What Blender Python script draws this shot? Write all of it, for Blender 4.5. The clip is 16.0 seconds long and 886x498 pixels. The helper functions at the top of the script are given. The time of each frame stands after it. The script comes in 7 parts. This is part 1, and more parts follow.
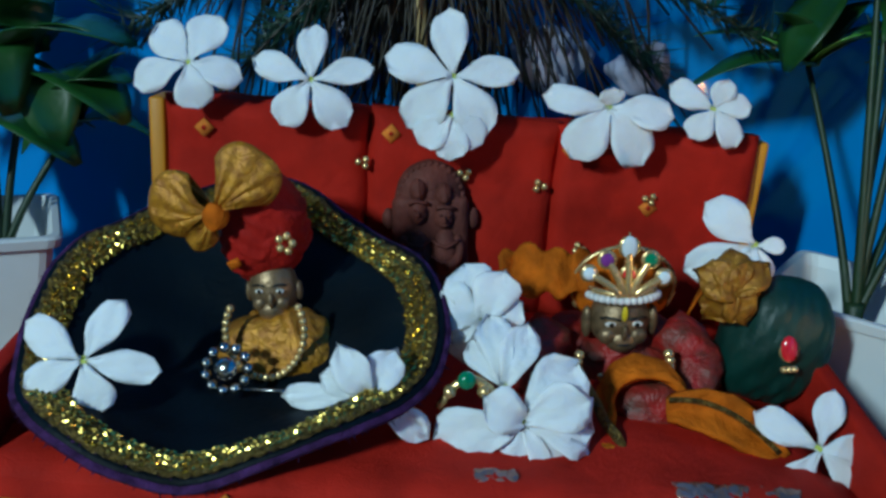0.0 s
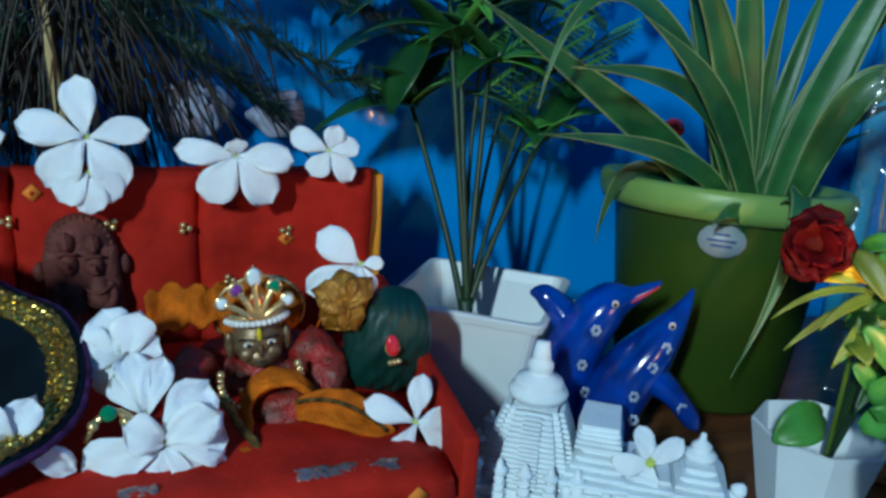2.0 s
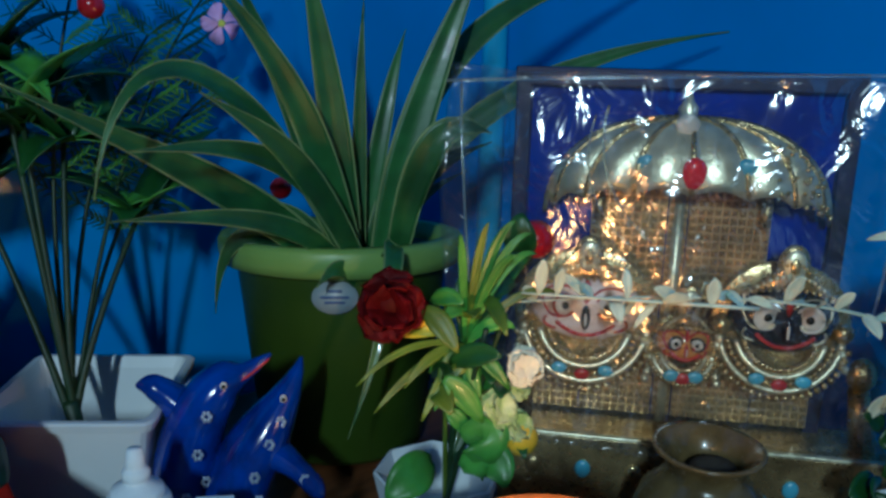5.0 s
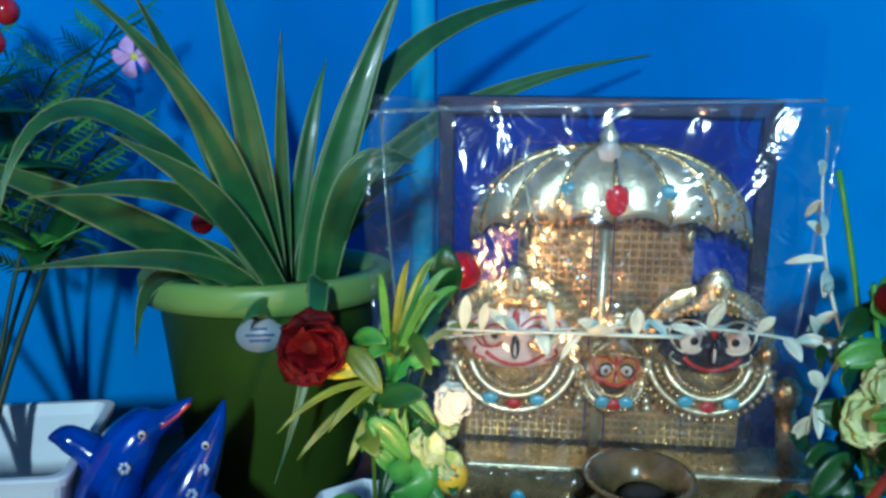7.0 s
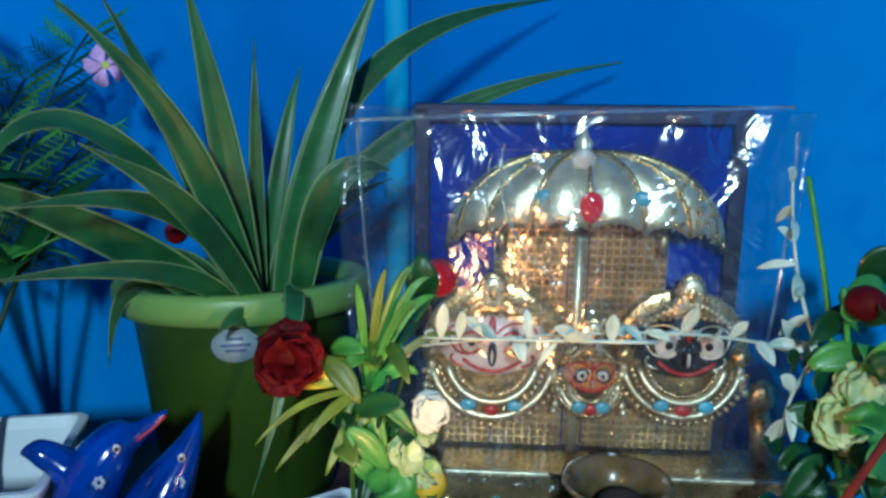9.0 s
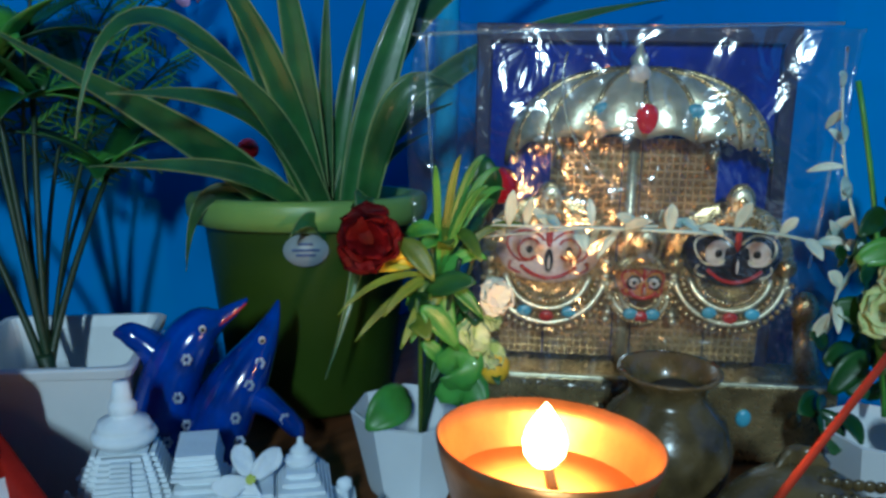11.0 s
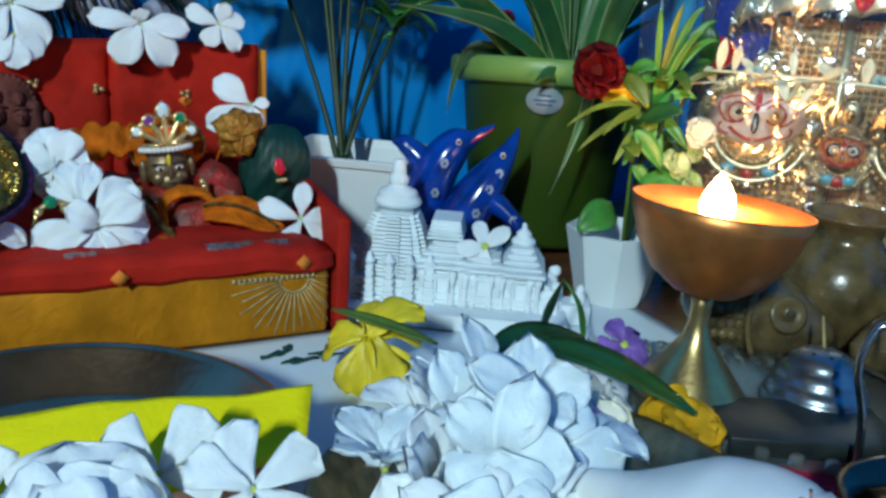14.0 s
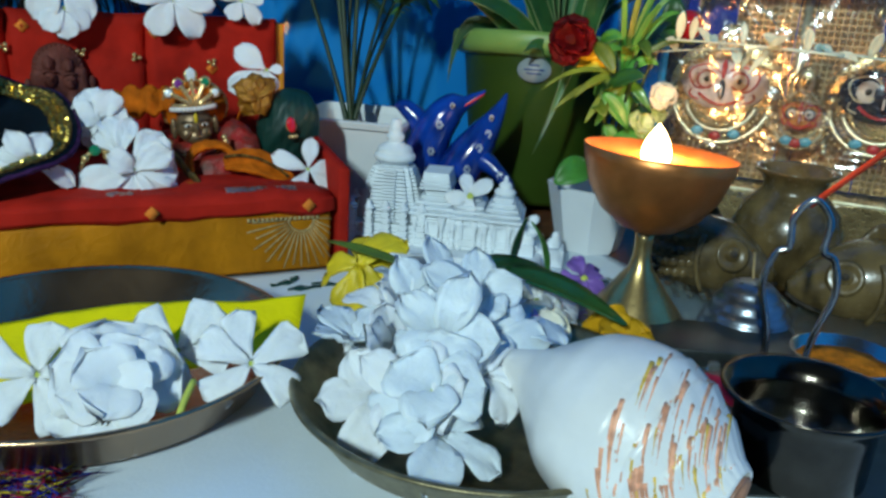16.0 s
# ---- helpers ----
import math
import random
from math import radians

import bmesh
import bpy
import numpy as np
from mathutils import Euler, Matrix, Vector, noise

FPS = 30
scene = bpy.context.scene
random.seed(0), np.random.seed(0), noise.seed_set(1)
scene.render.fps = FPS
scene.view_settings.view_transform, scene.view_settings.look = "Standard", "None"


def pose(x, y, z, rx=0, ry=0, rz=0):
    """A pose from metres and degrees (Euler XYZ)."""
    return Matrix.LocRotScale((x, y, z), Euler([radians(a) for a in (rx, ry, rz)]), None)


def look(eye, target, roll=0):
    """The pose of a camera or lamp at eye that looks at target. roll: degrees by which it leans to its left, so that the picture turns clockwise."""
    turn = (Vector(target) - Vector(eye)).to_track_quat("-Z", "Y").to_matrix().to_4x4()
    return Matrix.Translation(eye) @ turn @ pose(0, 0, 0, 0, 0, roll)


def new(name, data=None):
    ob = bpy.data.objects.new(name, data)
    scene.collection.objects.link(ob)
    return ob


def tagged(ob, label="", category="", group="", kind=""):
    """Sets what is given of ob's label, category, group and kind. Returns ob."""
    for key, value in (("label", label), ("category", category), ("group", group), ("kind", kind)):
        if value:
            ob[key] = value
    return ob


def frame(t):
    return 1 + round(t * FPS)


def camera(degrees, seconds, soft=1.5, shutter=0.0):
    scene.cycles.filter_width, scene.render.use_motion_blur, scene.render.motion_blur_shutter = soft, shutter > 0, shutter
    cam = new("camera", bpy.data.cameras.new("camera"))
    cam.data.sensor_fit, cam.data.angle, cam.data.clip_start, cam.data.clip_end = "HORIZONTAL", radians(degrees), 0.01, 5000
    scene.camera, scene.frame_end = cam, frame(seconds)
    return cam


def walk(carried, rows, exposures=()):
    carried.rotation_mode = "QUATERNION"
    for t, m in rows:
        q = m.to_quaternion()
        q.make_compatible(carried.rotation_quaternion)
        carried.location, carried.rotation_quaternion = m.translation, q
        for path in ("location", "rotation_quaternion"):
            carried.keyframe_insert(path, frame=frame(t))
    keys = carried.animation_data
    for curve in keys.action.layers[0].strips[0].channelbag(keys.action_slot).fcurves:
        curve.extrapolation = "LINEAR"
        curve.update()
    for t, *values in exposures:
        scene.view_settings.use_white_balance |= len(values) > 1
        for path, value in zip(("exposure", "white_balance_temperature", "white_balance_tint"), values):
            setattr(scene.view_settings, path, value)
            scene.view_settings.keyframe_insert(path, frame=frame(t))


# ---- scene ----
cam = camera(56.7, 16.0, soft=2.9)
PATH = [
    (0, (-0.0192, -0.0270, 0.2189), (0.0264, 1.8650, -0.4277), 4.58),
    (0.5, (-0.0200, -0.0507, 0.2259), (0.1563, 1.8406, -0.4001), 4.88),
    (1, (-0.0128, -0.0694, 0.2340), (0.3220, 1.8113, -0.3584), 4.46),
    (1.5, (0.0039, -0.0837, 0.2374), (0.4887, 1.7696, -0.3373), 4.14),
    (2, (0.0202, -0.0843, 0.2460), (0.6689, 1.7198, -0.3234), 4.04),
    (2.5, (0.0327, -0.0827, 0.2514), (0.8473, 1.6612, -0.2920), 3.28),
    (3, (0.0466, -0.0807, 0.2639), (1.0111, 1.5874, -0.2719), 2.34),
    (3.5, (0.0595, -0.0878, 0.2656), (1.1486, 1.5026, -0.2677), 2.17),
    (4, (0.0743, -0.0960, 0.2683), (1.2240, 1.4543, -0.2559), 1.88),
    (4.5, (0.0810, -0.0982, 0.2708), (1.2715, 1.4260, -0.2387), 1.58),
    (7, (0.0990, -0.0991, 0.2825), (1.4275, 1.3215, -0.1833), 0.49),
    (7.5, (0.1040, -0.0992, 0.2829), (1.4514, 1.3033, -0.1835), 0.28),
    (8, (0.1067, -0.0984, 0.2863), (1.4733, 1.2833, -0.1860), 0.27),
    (10.5, (0.0669, -0.1005, 0.2612), (1.4396, 1.2877, -0.1730), 0.47),
    (11, (0.0567, -0.1089, 0.2413), (1.3959, 1.3036, -0.2182), 0.93),
    (11.5, (0.0483, -0.1175, 0.2237), (1.3541, 1.3205, -0.2531), 1.80),
    (12, (0.0331, -0.1248, 0.2034), (1.3050, 1.3422, -0.2760), 2.28),
    (12.5, (0.0161, -0.1390, 0.1916), (1.1737, 1.4094, -0.3209), 2.54),
    (13, (0.0073, -0.1667, 0.1985), (1.0135, 1.4770, -0.3363), 2.85),
    (13.5, (-0.0034, -0.1884, 0.1936), (0.9381, 1.4885, -0.3556), 3.54),
    (14, (-0.0101, -0.2051, 0.1895), (0.8795, 1.4928, -0.3812), 3.77),
    (14.5, (-0.0112, -0.2232, 0.1899), (0.8430, 1.4861, -0.4003), 3.82),
    (15, (-0.0094, -0.2423, 0.1904), (0.8251, 1.4721, -0.4132), 3.71),
    (15.5, (-0.0106, -0.2605, 0.1918), (0.8060, 1.4618, -0.4138), 3.58),
    (16, (-0.0123, -0.2813, 0.1879), (0.7906, 1.4451, -0.4245), 3.54),
]
EXPOSURES = [(0, -0.22, 6000, 7), (1.5, 0.12, 5900, 7), (2.5, -0.27, 5850, 8), (3.5, -0.88, 5750, 8), (4.5, -0.92, 5650, 8), (7, 0.12, 5450, 8), (8, 0.14, 5450, 8), (10.5, -0.45, 5550, 9), (11.5, -0.50, 5650, 9), (12.5, 0.03, 5900, 9), (14, 0.10, 6250, 10), (16, -0.06, 6600, 10)]
walk(cam, [(t, look(eye, target, roll)) for t, eye, target, roll in PATH], EXPOSURES)

# ---- plan frame ----
# the plan was drawn in a frame that leans a little; LEVEL sets it upright about the sofa's foot
TOP = 0.010
_up = Vector((0.095, 0.085, 1.0)).normalized()
LEVEL = Matrix.Translation((0.130, 0.195, TOP)) @ _up.rotation_difference(Vector((0, 0, 1))).to_matrix().to_4x4() @ Matrix.Translation((-0.130, -0.195, -TOP))
FLAT = LEVEL.inverted()


def stand(p, rz=0.0, lift=0.0):
    """Upright on the table, under the plan's point p."""
    q = LEVEL @ Vector(p)
    return FLAT @ pose(q.x, q.y, TOP + lift, 0, 0, rz)


def nearer(p, k):
    e = Vector((0.007, -0.264, 0.240))
    return e + (Vector(p) - e) * k


# ---- light ----
world = bpy.data.worlds.new("room_air")
world.use_nodes = True
world.node_tree.nodes["Background"].inputs[0].default_value = (0.55, 0.72, 1.0, 1)
world.node_tree.nodes["Background"].inputs[1].default_value = 0.004
scene.world = world


def area_lamp(name, eye, target, watts, sx, sy, colour):
    d = bpy.data.lights.new(name, "AREA")
    d.shape, d.size, d.size_y, d.energy, d.color = "RECTANGLE", sx, sy, watts, colour
    ob = new(name, d)
    ob.matrix_world = LEVEL @ look(eye, target)
    return ob


# the room's tube lamp, up behind the camera on its left
area_lamp("tube_lamp_light", (-0.95, -1.15, 1.22), (0.15, 0.25, 0.05), 33.0, 0.06, 0.22, (0.74, 0.98, 1.0))
flame_lamp = bpy.data.lights.new("flame_light", "POINT")
flame_lamp.energy, flame_lamp.color, flame_lamp.shadow_soft_size = 0.50, (1.0, 0.50, 0.16), 0.006
new("flame_light", flame_lamp).location = LEVEL @ Vector((0.2694, 0.0617, 0.1185))


# ---- materials ----
def mat(name, c, rough=0.6, metal=0.0, var=0.15, scale=60.0, bump=0.1, fine=400.0, c2=None, sub=0.0, trans=0.0, coat=0.0, emit=0.0, alpha=1.0, stretch=(1, 1, 1), bdist=0.001, wrinkle=0.0):
    m = bpy.data.materials.new(name)
    m.use_nodes = True
    n, l = m.node_tree.nodes, m.node_tree.links
    b = n["Principled BSDF"]
    tc, mp = n.new("ShaderNodeTexCoord"), n.new("ShaderNodeMapping")
    mp.inputs["Scale"].default_value = stretch
    l.new(tc.outputs["Object"], mp.inputs[0])
    big, small = n.new("ShaderNodeTexNoise"), n.new("ShaderNodeTexNoise")
    big.inputs["Scale"].default_value, small.inputs["Scale"].default_value = scale, fine
    big.inputs["Detail"].default_value = small.inputs["Detail"].default_value = 4
    for t in (big, small):
        l.new(mp.outputs[0], t.inputs["Vector"])
    mix = n.new("ShaderNodeMix")
    mix.data_type = "RGBA"
    ramp = n.new("ShaderNodeMapRange")
    ramp.inputs[1].default_value, ramp.inputs[2].default_value = 0.32, 0.68
    l.new(big.outputs["Fac"], ramp.inputs[0])
    l.new(ramp.outputs[0], mix.inputs[0])
    lo = c2 or tuple(max(0.0, v * (1 - var)) for v in c)
    hi = c if c2 else tuple(min(1.0, v * (1 + var)) for v in c)
    mix.inputs[6].default_value, mix.inputs[7].default_value = (*lo, 1), (*hi, 1)
    info, hsv = n.new("ShaderNodeObjectInfo"), n.new("ShaderNodeHueSaturation")
    rr = n.new("ShaderNodeMapRange")
    rr.inputs[3].default_value, rr.inputs[4].default_value = 1 - var * 0.5, 1 + var * 0.5
    l.new(info.outputs["Random"], rr.inputs[0])
    l.new(rr.outputs[0], hsv.inputs["Value"])
    l.new(mix.outputs[2], hsv.inputs["Color"])
    l.new(hsv.outputs[0], b.inputs["Base Color"])
    rv = n.new("ShaderNodeMapRange")
    rv.inputs[3].default_value, rv.inputs[4].default_value = max(0.02, rough * 0.8), min(1.0, rough * 1.2)
    l.new(small.outputs["Fac"], rv.inputs[0])
    l.new(rv.outputs[0], b.inputs["Roughness"])
    b.inputs["Metallic"].default_value = metal
    b.inputs["Specular IOR Level"].default_value = 0.12 if rough >= 0.55 else 0.5
    b.inputs["Transmission Weight"].default_value = trans
    b.inputs["Coat Weight"].default_value = coat
    b.inputs["Alpha"].default_value = alpha
    if sub:
        b.inputs["Subsurface Weight"].default_value = sub
        b.inputs["Subsurface Radius"].default_value = (0.004, 0.003, 0.002)
        b.inputs["Subsurface Scale"].default_value = 1.0
    if emit:
        b.inputs["Emission Color"].default_value = (*c, 1)
        b.inputs["Emission Strength"].default_value = emit
    if bump:
        bp = n.new("ShaderNodeBump")
        bp.inputs["Strength"].default_value, bp.inputs["Distance"].default_value = bump, bdist
        l.new(small.outputs["Fac"], bp.inputs["Height"])
        l.new(bp.outputs[0], b.inputs["Normal"])
        if wrinkle:
            wn, wb = n.new("ShaderNodeTexNoise"), n.new("ShaderNodeBump")
            wn.inputs["Scale"].default_value, wn.inputs["Detail"].default_value, wn.inputs["Distortion"].default_value = 90, 3, 1.6
            l.new(mp.outputs[0], wn.inputs["Vector"])
            wb.inputs["Strength"].default_value, wb.inputs["Distance"].default_value = wrinkle, 0.004
            l.new(wn.outputs["Fac"], wb.inputs["Height"])
            l.new(wb.outputs[0], bp.inputs["Normal"])
    return m


WALL = mat("blue_paint", (0.008, 0.245, 0.69), 0.55, var=0.10, scale=6, bump=0.25, fine=60, coat=0.1)
STRIPE = mat("pale_blue_paint", (0.06, 0.48, 0.80), 0.5, var=0.1, scale=10, bump=0.2, fine=60)
# wall blue darkened for the unseen walls, so they bounce less light
WALLDK = mat("unseen_wall_darkened", (0.02, 0.07, 0.14), 0.7, var=0.1, scale=6, bump=0.2, fine=60)
CEIL = mat("unseen_ceiling_darkened", (0.14, 0.14, 0.14), 0.8, var=0.06, scale=5, bump=0.2, fine=50)
FLOOR = mat("unseen_floor_darkened", (0.11, 0.10, 0.09), 0.5, var=0.2, scale=5, fine=40)
WOODTOP = mat("brown_table_wood", (0.17, 0.060, 0.020), 0.45, var=0.35, scale=20, fine=160, stretch=(1, 6, 1), coat=0.2)
CLOTH = mat("white_cloth", (0.72, 0.80, 0.86), 0.85, var=0.06, scale=14, bump=0.15, fine=900, wrinkle=0.03)
RED = mat("red_cotton", (0.41, 0.016, 0.008), 0.75, var=0.22, scale=50, bump=0.35, fine=1400, wrinkle=0.15)
ORANGE = mat("orange_print", (0.70, 0.20, 0.03), 0.75, var=0.15, scale=80, fine=1000)
OCHRE = mat("ochre_brocade", (0.52, 0.19, 0.006), 0.55, var=0.25, scale=40, bump=0.3, fine=1200, wrinkle=0.25)
THREAD = mat("silver_gold_thread", (0.48, 0.36, 0.16), 0.5, metal=0.15, var=0.3, scale=300, fine=1500)
YWOOD = mat("yellow_painted_wood", (0.62, 0.25, 0.008), 0.5, var=0.2, scale=40, fine=200, stretch=(1, 1, 0.2))
TEAL = mat("dark_teal_satin", (0.0020, 0.007, 0.012), 0.56, var=0.4, scale=25, bump=0.1, fine=900, wrinkle=0.12)
GTRIM = mat("gold_braid", (0.34, 0.22, 0.05), 0.42, metal=0.6, var=0.5, scale=330, bump=1.0, fine=700, c2=(0.08, 0.05, 0.015), bdist=0.004)
STITCH = mat("gold_stitch", (0.78, 0.52, 0.12), 0.25, metal=0.95, var=0.4, scale=300, bump=0)
PURPLE = mat("purple_fringe", (0.06, 0.02, 0.085), 0.9, var=0.5, scale=200, bump=0.9, fine=900)
PETAL = mat("white_petal", (0.86, 0.88, 0.90), 0.55, var=0.05, scale=60, bump=0.25, fine=260, sub=0.3, wrinkle=0.16)
PETAL2 = mat("bluish_white_petal", (0.74, 0.82, 0.87), 0.5, var=0.07, scale=60, bump=0.25, fine=300, sub=0.3, wrinkle=0.2)
CREAM = mat("cream_petal", (0.86, 0.80, 0.62), 0.55, var=0.12, scale=70, bump=0.2, fine=300, sub=0.1)
PEYE = mat("pale_green_flower_centre", (0.55, 0.62, 0.12), 0.6, var=0.2)
TURBAN = mat("red_turban_cotton", (0.34, 0.012, 0.008), 0.7, var=0.3, scale=60, bump=0.4, fine=1200, wrinkle=0.6)
GLITTER = mat("gold_tissue_cloth", (0.50, 0.22, 0.015), 0.45, metal=0.35, var=0.5, scale=350, bump=0.35, fine=1300, c2=(0.28, 0.10, 0.01), wrinkle=0.6)
ORANGECL = mat("orange_velvet", (0.48, 0.105, 0.004), 0.8, var=0.35, scale=90, bump=0.5, fine=900, wrinkle=0.5)
REDVEL = mat("red_brocade", (0.36, 0.010, 0.008), 0.5, var=0.4, scale=130, bump=0.4, fine=700, c2=(0.10, 0.030, 0.018), wrinkle=0.6)
GREEN = mat("bottle_green_silk", (0.002, 0.036, 0.028), 0.46, var=0.25, scale=60, bump=0.2, fine=900, wrinkle=0.06)
BRASS = mat("aged_brass", (0.56, 0.40, 0.17), 0.30, metal=0.95, var=0.2, scale=60, bump=0.1, fine=500)
OLDBRASS = mat("dark_worn_brass", (0.30, 0.25, 0.14), 0.42, metal=0.85, var=0.35, scale=120, bump=0.3, fine=500)
# coppery brass, its orange deepened to carry the flame's glow
COPPERIN = mat("flame_reddened_brass", (0.66, 0.24, 0.07), 0.38, metal=0.8, var=0.15, scale=80, bump=0.1, fine=400)
FACEB = mat("weathered_brass_face", (0.23, 0.150, 0.080), 0.40, metal=0.55, var=0.35, scale=220, bump=0.3, fine=700)
BEAD = mat("gold_bead", (0.78, 0.54, 0.24), 0.26, metal=0.72, var=0.15)
STONE = mat("clear_glass_stone", (0.75, 0.85, 0.90), 0.08, var=0.1, coat=0.8)
EMER = mat("green_stone", (0.01, 0.22, 0.10), 0.08, coat=0.9)
RUBY = mat("red_stone", (0.75, 0.015, 0.03), 0.10, coat=0.9)
AMETH = mat("violet_stone", (0.22, 0.04, 0.28), 0.1, coat=0.9)
PEARL = mat("pearl", (0.80, 0.78, 0.76), 0.25, coat=0.5)
TERRA = mat("red_brown_terracotta", (0.12, 0.036, 0.028), 0.6, var=0.3, scale=150, bump=0.5, fine=500, wrinkle=0.2)
WPLAST = mat("white_plastic", (0.72, 0.75, 0.77), 0.45, var=0.05, scale=20, bump=0.05, fine=200)
# planter greens, darkened to include the shade of the leaves above
GPLAST = mat("shaded_green_plastic", (0.030, 0.062, 0.004), 0.45, var=0.12, scale=20, bump=0.08, fine=300)
GRIM = mat("pale_green_plastic", (0.20, 0.34, 0.08), 0.42, var=0.08, scale=20, bump=0.05, fine=300)
LABEL = mat("printed_label", (0.30, 0.35, 0.38), 0.4, var=0.05)
LABELINK = mat("label_ink", (0.10, 0.14, 0.30), 0.5)
SOIL = mat("potting_soil", (0.05, 0.03, 0.02), 0.9, var=0.5, scale=150, bump=1.0, fine=600)
LEAF = mat("green_leaf", (0.024, 0.105, 0.026), 0.42, var=0.35, scale=40, bump=0.15, fine=260, coat=0.15)
LEAFEDGE = mat("pale_leaf_margin", (0.20, 0.28, 0.11), 0.45, var=0.2, scale=50, fine=300)
LEAFDK = mat("dark_plastic_leaf", (0.012, 0.065, 0.012), 0.40, var=0.3, scale=50, bump=0.15, fine=300, coat=0.2)
LEAFBR = mat("bright_plastic_leaf", (0.07, 0.26, 0.035), 0.42, var=0.3, scale=60, bump=0.15, fine=300, coat=0.2)
LEAFYL = mat("yellow_green_leaf", (0.10, 0.16, 0.014), 0.45, var=0.3, scale=60, fine=300)
MINT = mat("pale_mint_leaf", (0.50, 0.62, 0.53), 0.4, var=0.2, scale=60, fine=300)
LIME = mat("lime_cream_flower", (0.30, 0.46, 0.12), 0.5, var=0.25, scale=120, bump=0.3, fine=400, c2=(0.62, 0.66, 0.36))
STEMDK = mat("dark_stem", (0.012, 0.035, 0.012), 0.5, var=0.3)
STICK = mat("bare_wood_stick", (0.38, 0.27, 0.13), 0.7, var=0.25, scale=120, fine=500, stretch=(1, 1, 0.1))
NEEDLE = mat("dark_tinsel_needle", (0.012, 0.040, 0.026), 0.35, var=0.6, scale=30, bump=0, coat=0.2)
TWIGDK = mat("dark_brown_twig", (0.035, 0.030, 0.024), 0.5, var=0.5, scale=60, bump=0)
LILAC = mat("lilac_lit_wall", (0.42, 0.44, 0.60), 0.7, var=0.2, scale=50, fine=300)
BLUE = mat("cobalt_glaze", (0.003, 0.055, 0.42), 0.16, var=0.3, scale=60, c2=(0.003, 0.022, 0.17), bump=0.12, fine=200, coat=0.7)
DAISY = mat("silver_flower_transfer", (0.40, 0.45, 0.55), 0.3, var=0.3, metal=0.3)
PLASTER = mat("white_plaster", (0.78, 0.84, 0.88), 0.7, var=0.06, scale=90, bump=0.3, fine=500)
GOLD = mat("gold_plated_relief", (0.56, 0.42, 0.21), 0.28, metal=0.82, var=0.3, scale=90, bump=0.3, fine=400, bdist=0.0015)
GOLDPALE = mat("pale_gold_foil", (0.72, 0.68, 0.48), 0.36, metal=0.65, var=0.3, scale=80, bump=0.35, fine=300)
WEAVE = mat("gold_basket_weave", (0.60, 0.45, 0.26), 0.36, metal=0.68, var=0.3, scale=60, bump=0.15, fine=300)
NAVY = mat("royal_blue_velvet", (0.001, 0.028, 0.36), 0.7, var=0.3, scale=40, bump=0.2, fine=900)
NAVYEDGE = mat("navy_frame", (0.006, 0.010, 0.06), 0.5, var=0.3)
FACEW = mat("white_enamel", (0.80, 0.68, 0.64), 0.35, var=0.08, scale=80, coat=0.3)
FACEK = mat("black_enamel", (0.012, 0.012, 0.022), 0.2, var=0.2, coat=0.6)
FACEY = mat("orange_enamel", (0.62, 0.26, 0.06), 0.3, var=0.15, coat=0.4)
REDP = mat("red_enamel", (0.45, 0.02, 0.02), 0.35, coat=0.4)
TURQ = mat("turquoise_enamel", (0.10, 0.40, 0.55), 0.3, coat=0.4)
BLACK = mat("black_enamel_line", (0.01, 0.01, 0.01), 0.4)
WHITEP = mat("white_enamel_eye", (0.66, 0.62, 0.56), 0.35)
OLIVE = mat("olive_glaze", (0.125, 0.085, 0.034), 0.26, var=0.4, scale=70, bump=0.2, fine=250, coat=0.3)
OLIVEDK = mat("dark_vase_inside", (0.05, 0.04, 0.03), 0.6, var=0.3)
STEEL = mat("stainless_steel", (0.50, 0.49, 0.47), 0.22, metal=1.0, var=0.15, scale=60, bump=0.12, fine=300)
CUPSTEEL = mat("dark_steel", (0.10, 0.085, 0.07), 0.17, metal=1.0, var=0.25, scale=60, bump=0.12, fine=300)
DSTEEL = mat("dull_steel_plate", (0.42, 0.26, 0.15), 0.22, metal=0.95, var=0.3, scale=30, bump=0.2, fine=300)
BLUESTEEL = mat("bluish_silver", (0.25, 0.29, 0.34), 0.3, metal=0.9, var=0.25, scale=80, fine=300)
PAPER = mat("yellow_paper", (0.90, 0.74, 0.003), 0.55, var=0.06, scale=40, bump=0.2, fine=120, wrinkle=0.2)
YPETAL = mat("yellow_petal", (0.70, 0.52, 0.015), 0.5, var=0.2, scale=60, bump=0.2, fine=250)
MARI = mat("marigold_petal", (0.58, 0.30, 0.01), 0.55, var=0.25, scale=80, bump=0.3, fine=300)
ORCHID = mat("violet_petal", (0.20, 0.10, 0.40), 0.5, var=0.3, scale=80, fine=300)
PINK = mat("lilac_pink_petal", (0.62, 0.36, 0.72), 0.5, var=0.2, scale=80, fine=300)
CONCH = mat("conch_shell", (0.82, 0.82, 0.80), 0.32, var=0.06, scale=50, bump=0.15, fine=250, coat=0.3)
CONCHOR = mat("vermilion_stain", (0.80, 0.34, 0.20), 0.5, var=0.4, scale=200)
CONCHYE = mat("turmeric_stain", (0.78, 0.50, 0.08), 0.5, var=0.3, scale=200)
CONCHIN = mat("conch_mouth", (0.42, 0.20, 0.12), 0.4, var=0.3)
TURMERIC = mat("turmeric_paste", (0.62, 0.18, 0.01), 0.7, var=0.4, scale=150, bump=0.8, fine=400)
INCENSE = mat("red_incense_stick", (0.36, 0.035, 0.015), 0.6, var=0.2)
WAX = mat("ghee", (0.75, 0.40, 0.10), 0.25, var=0.1)
BLACKMAT = mat("black_stone_slab", (0.015, 0.02, 0.02), 0.35, var=0.4)
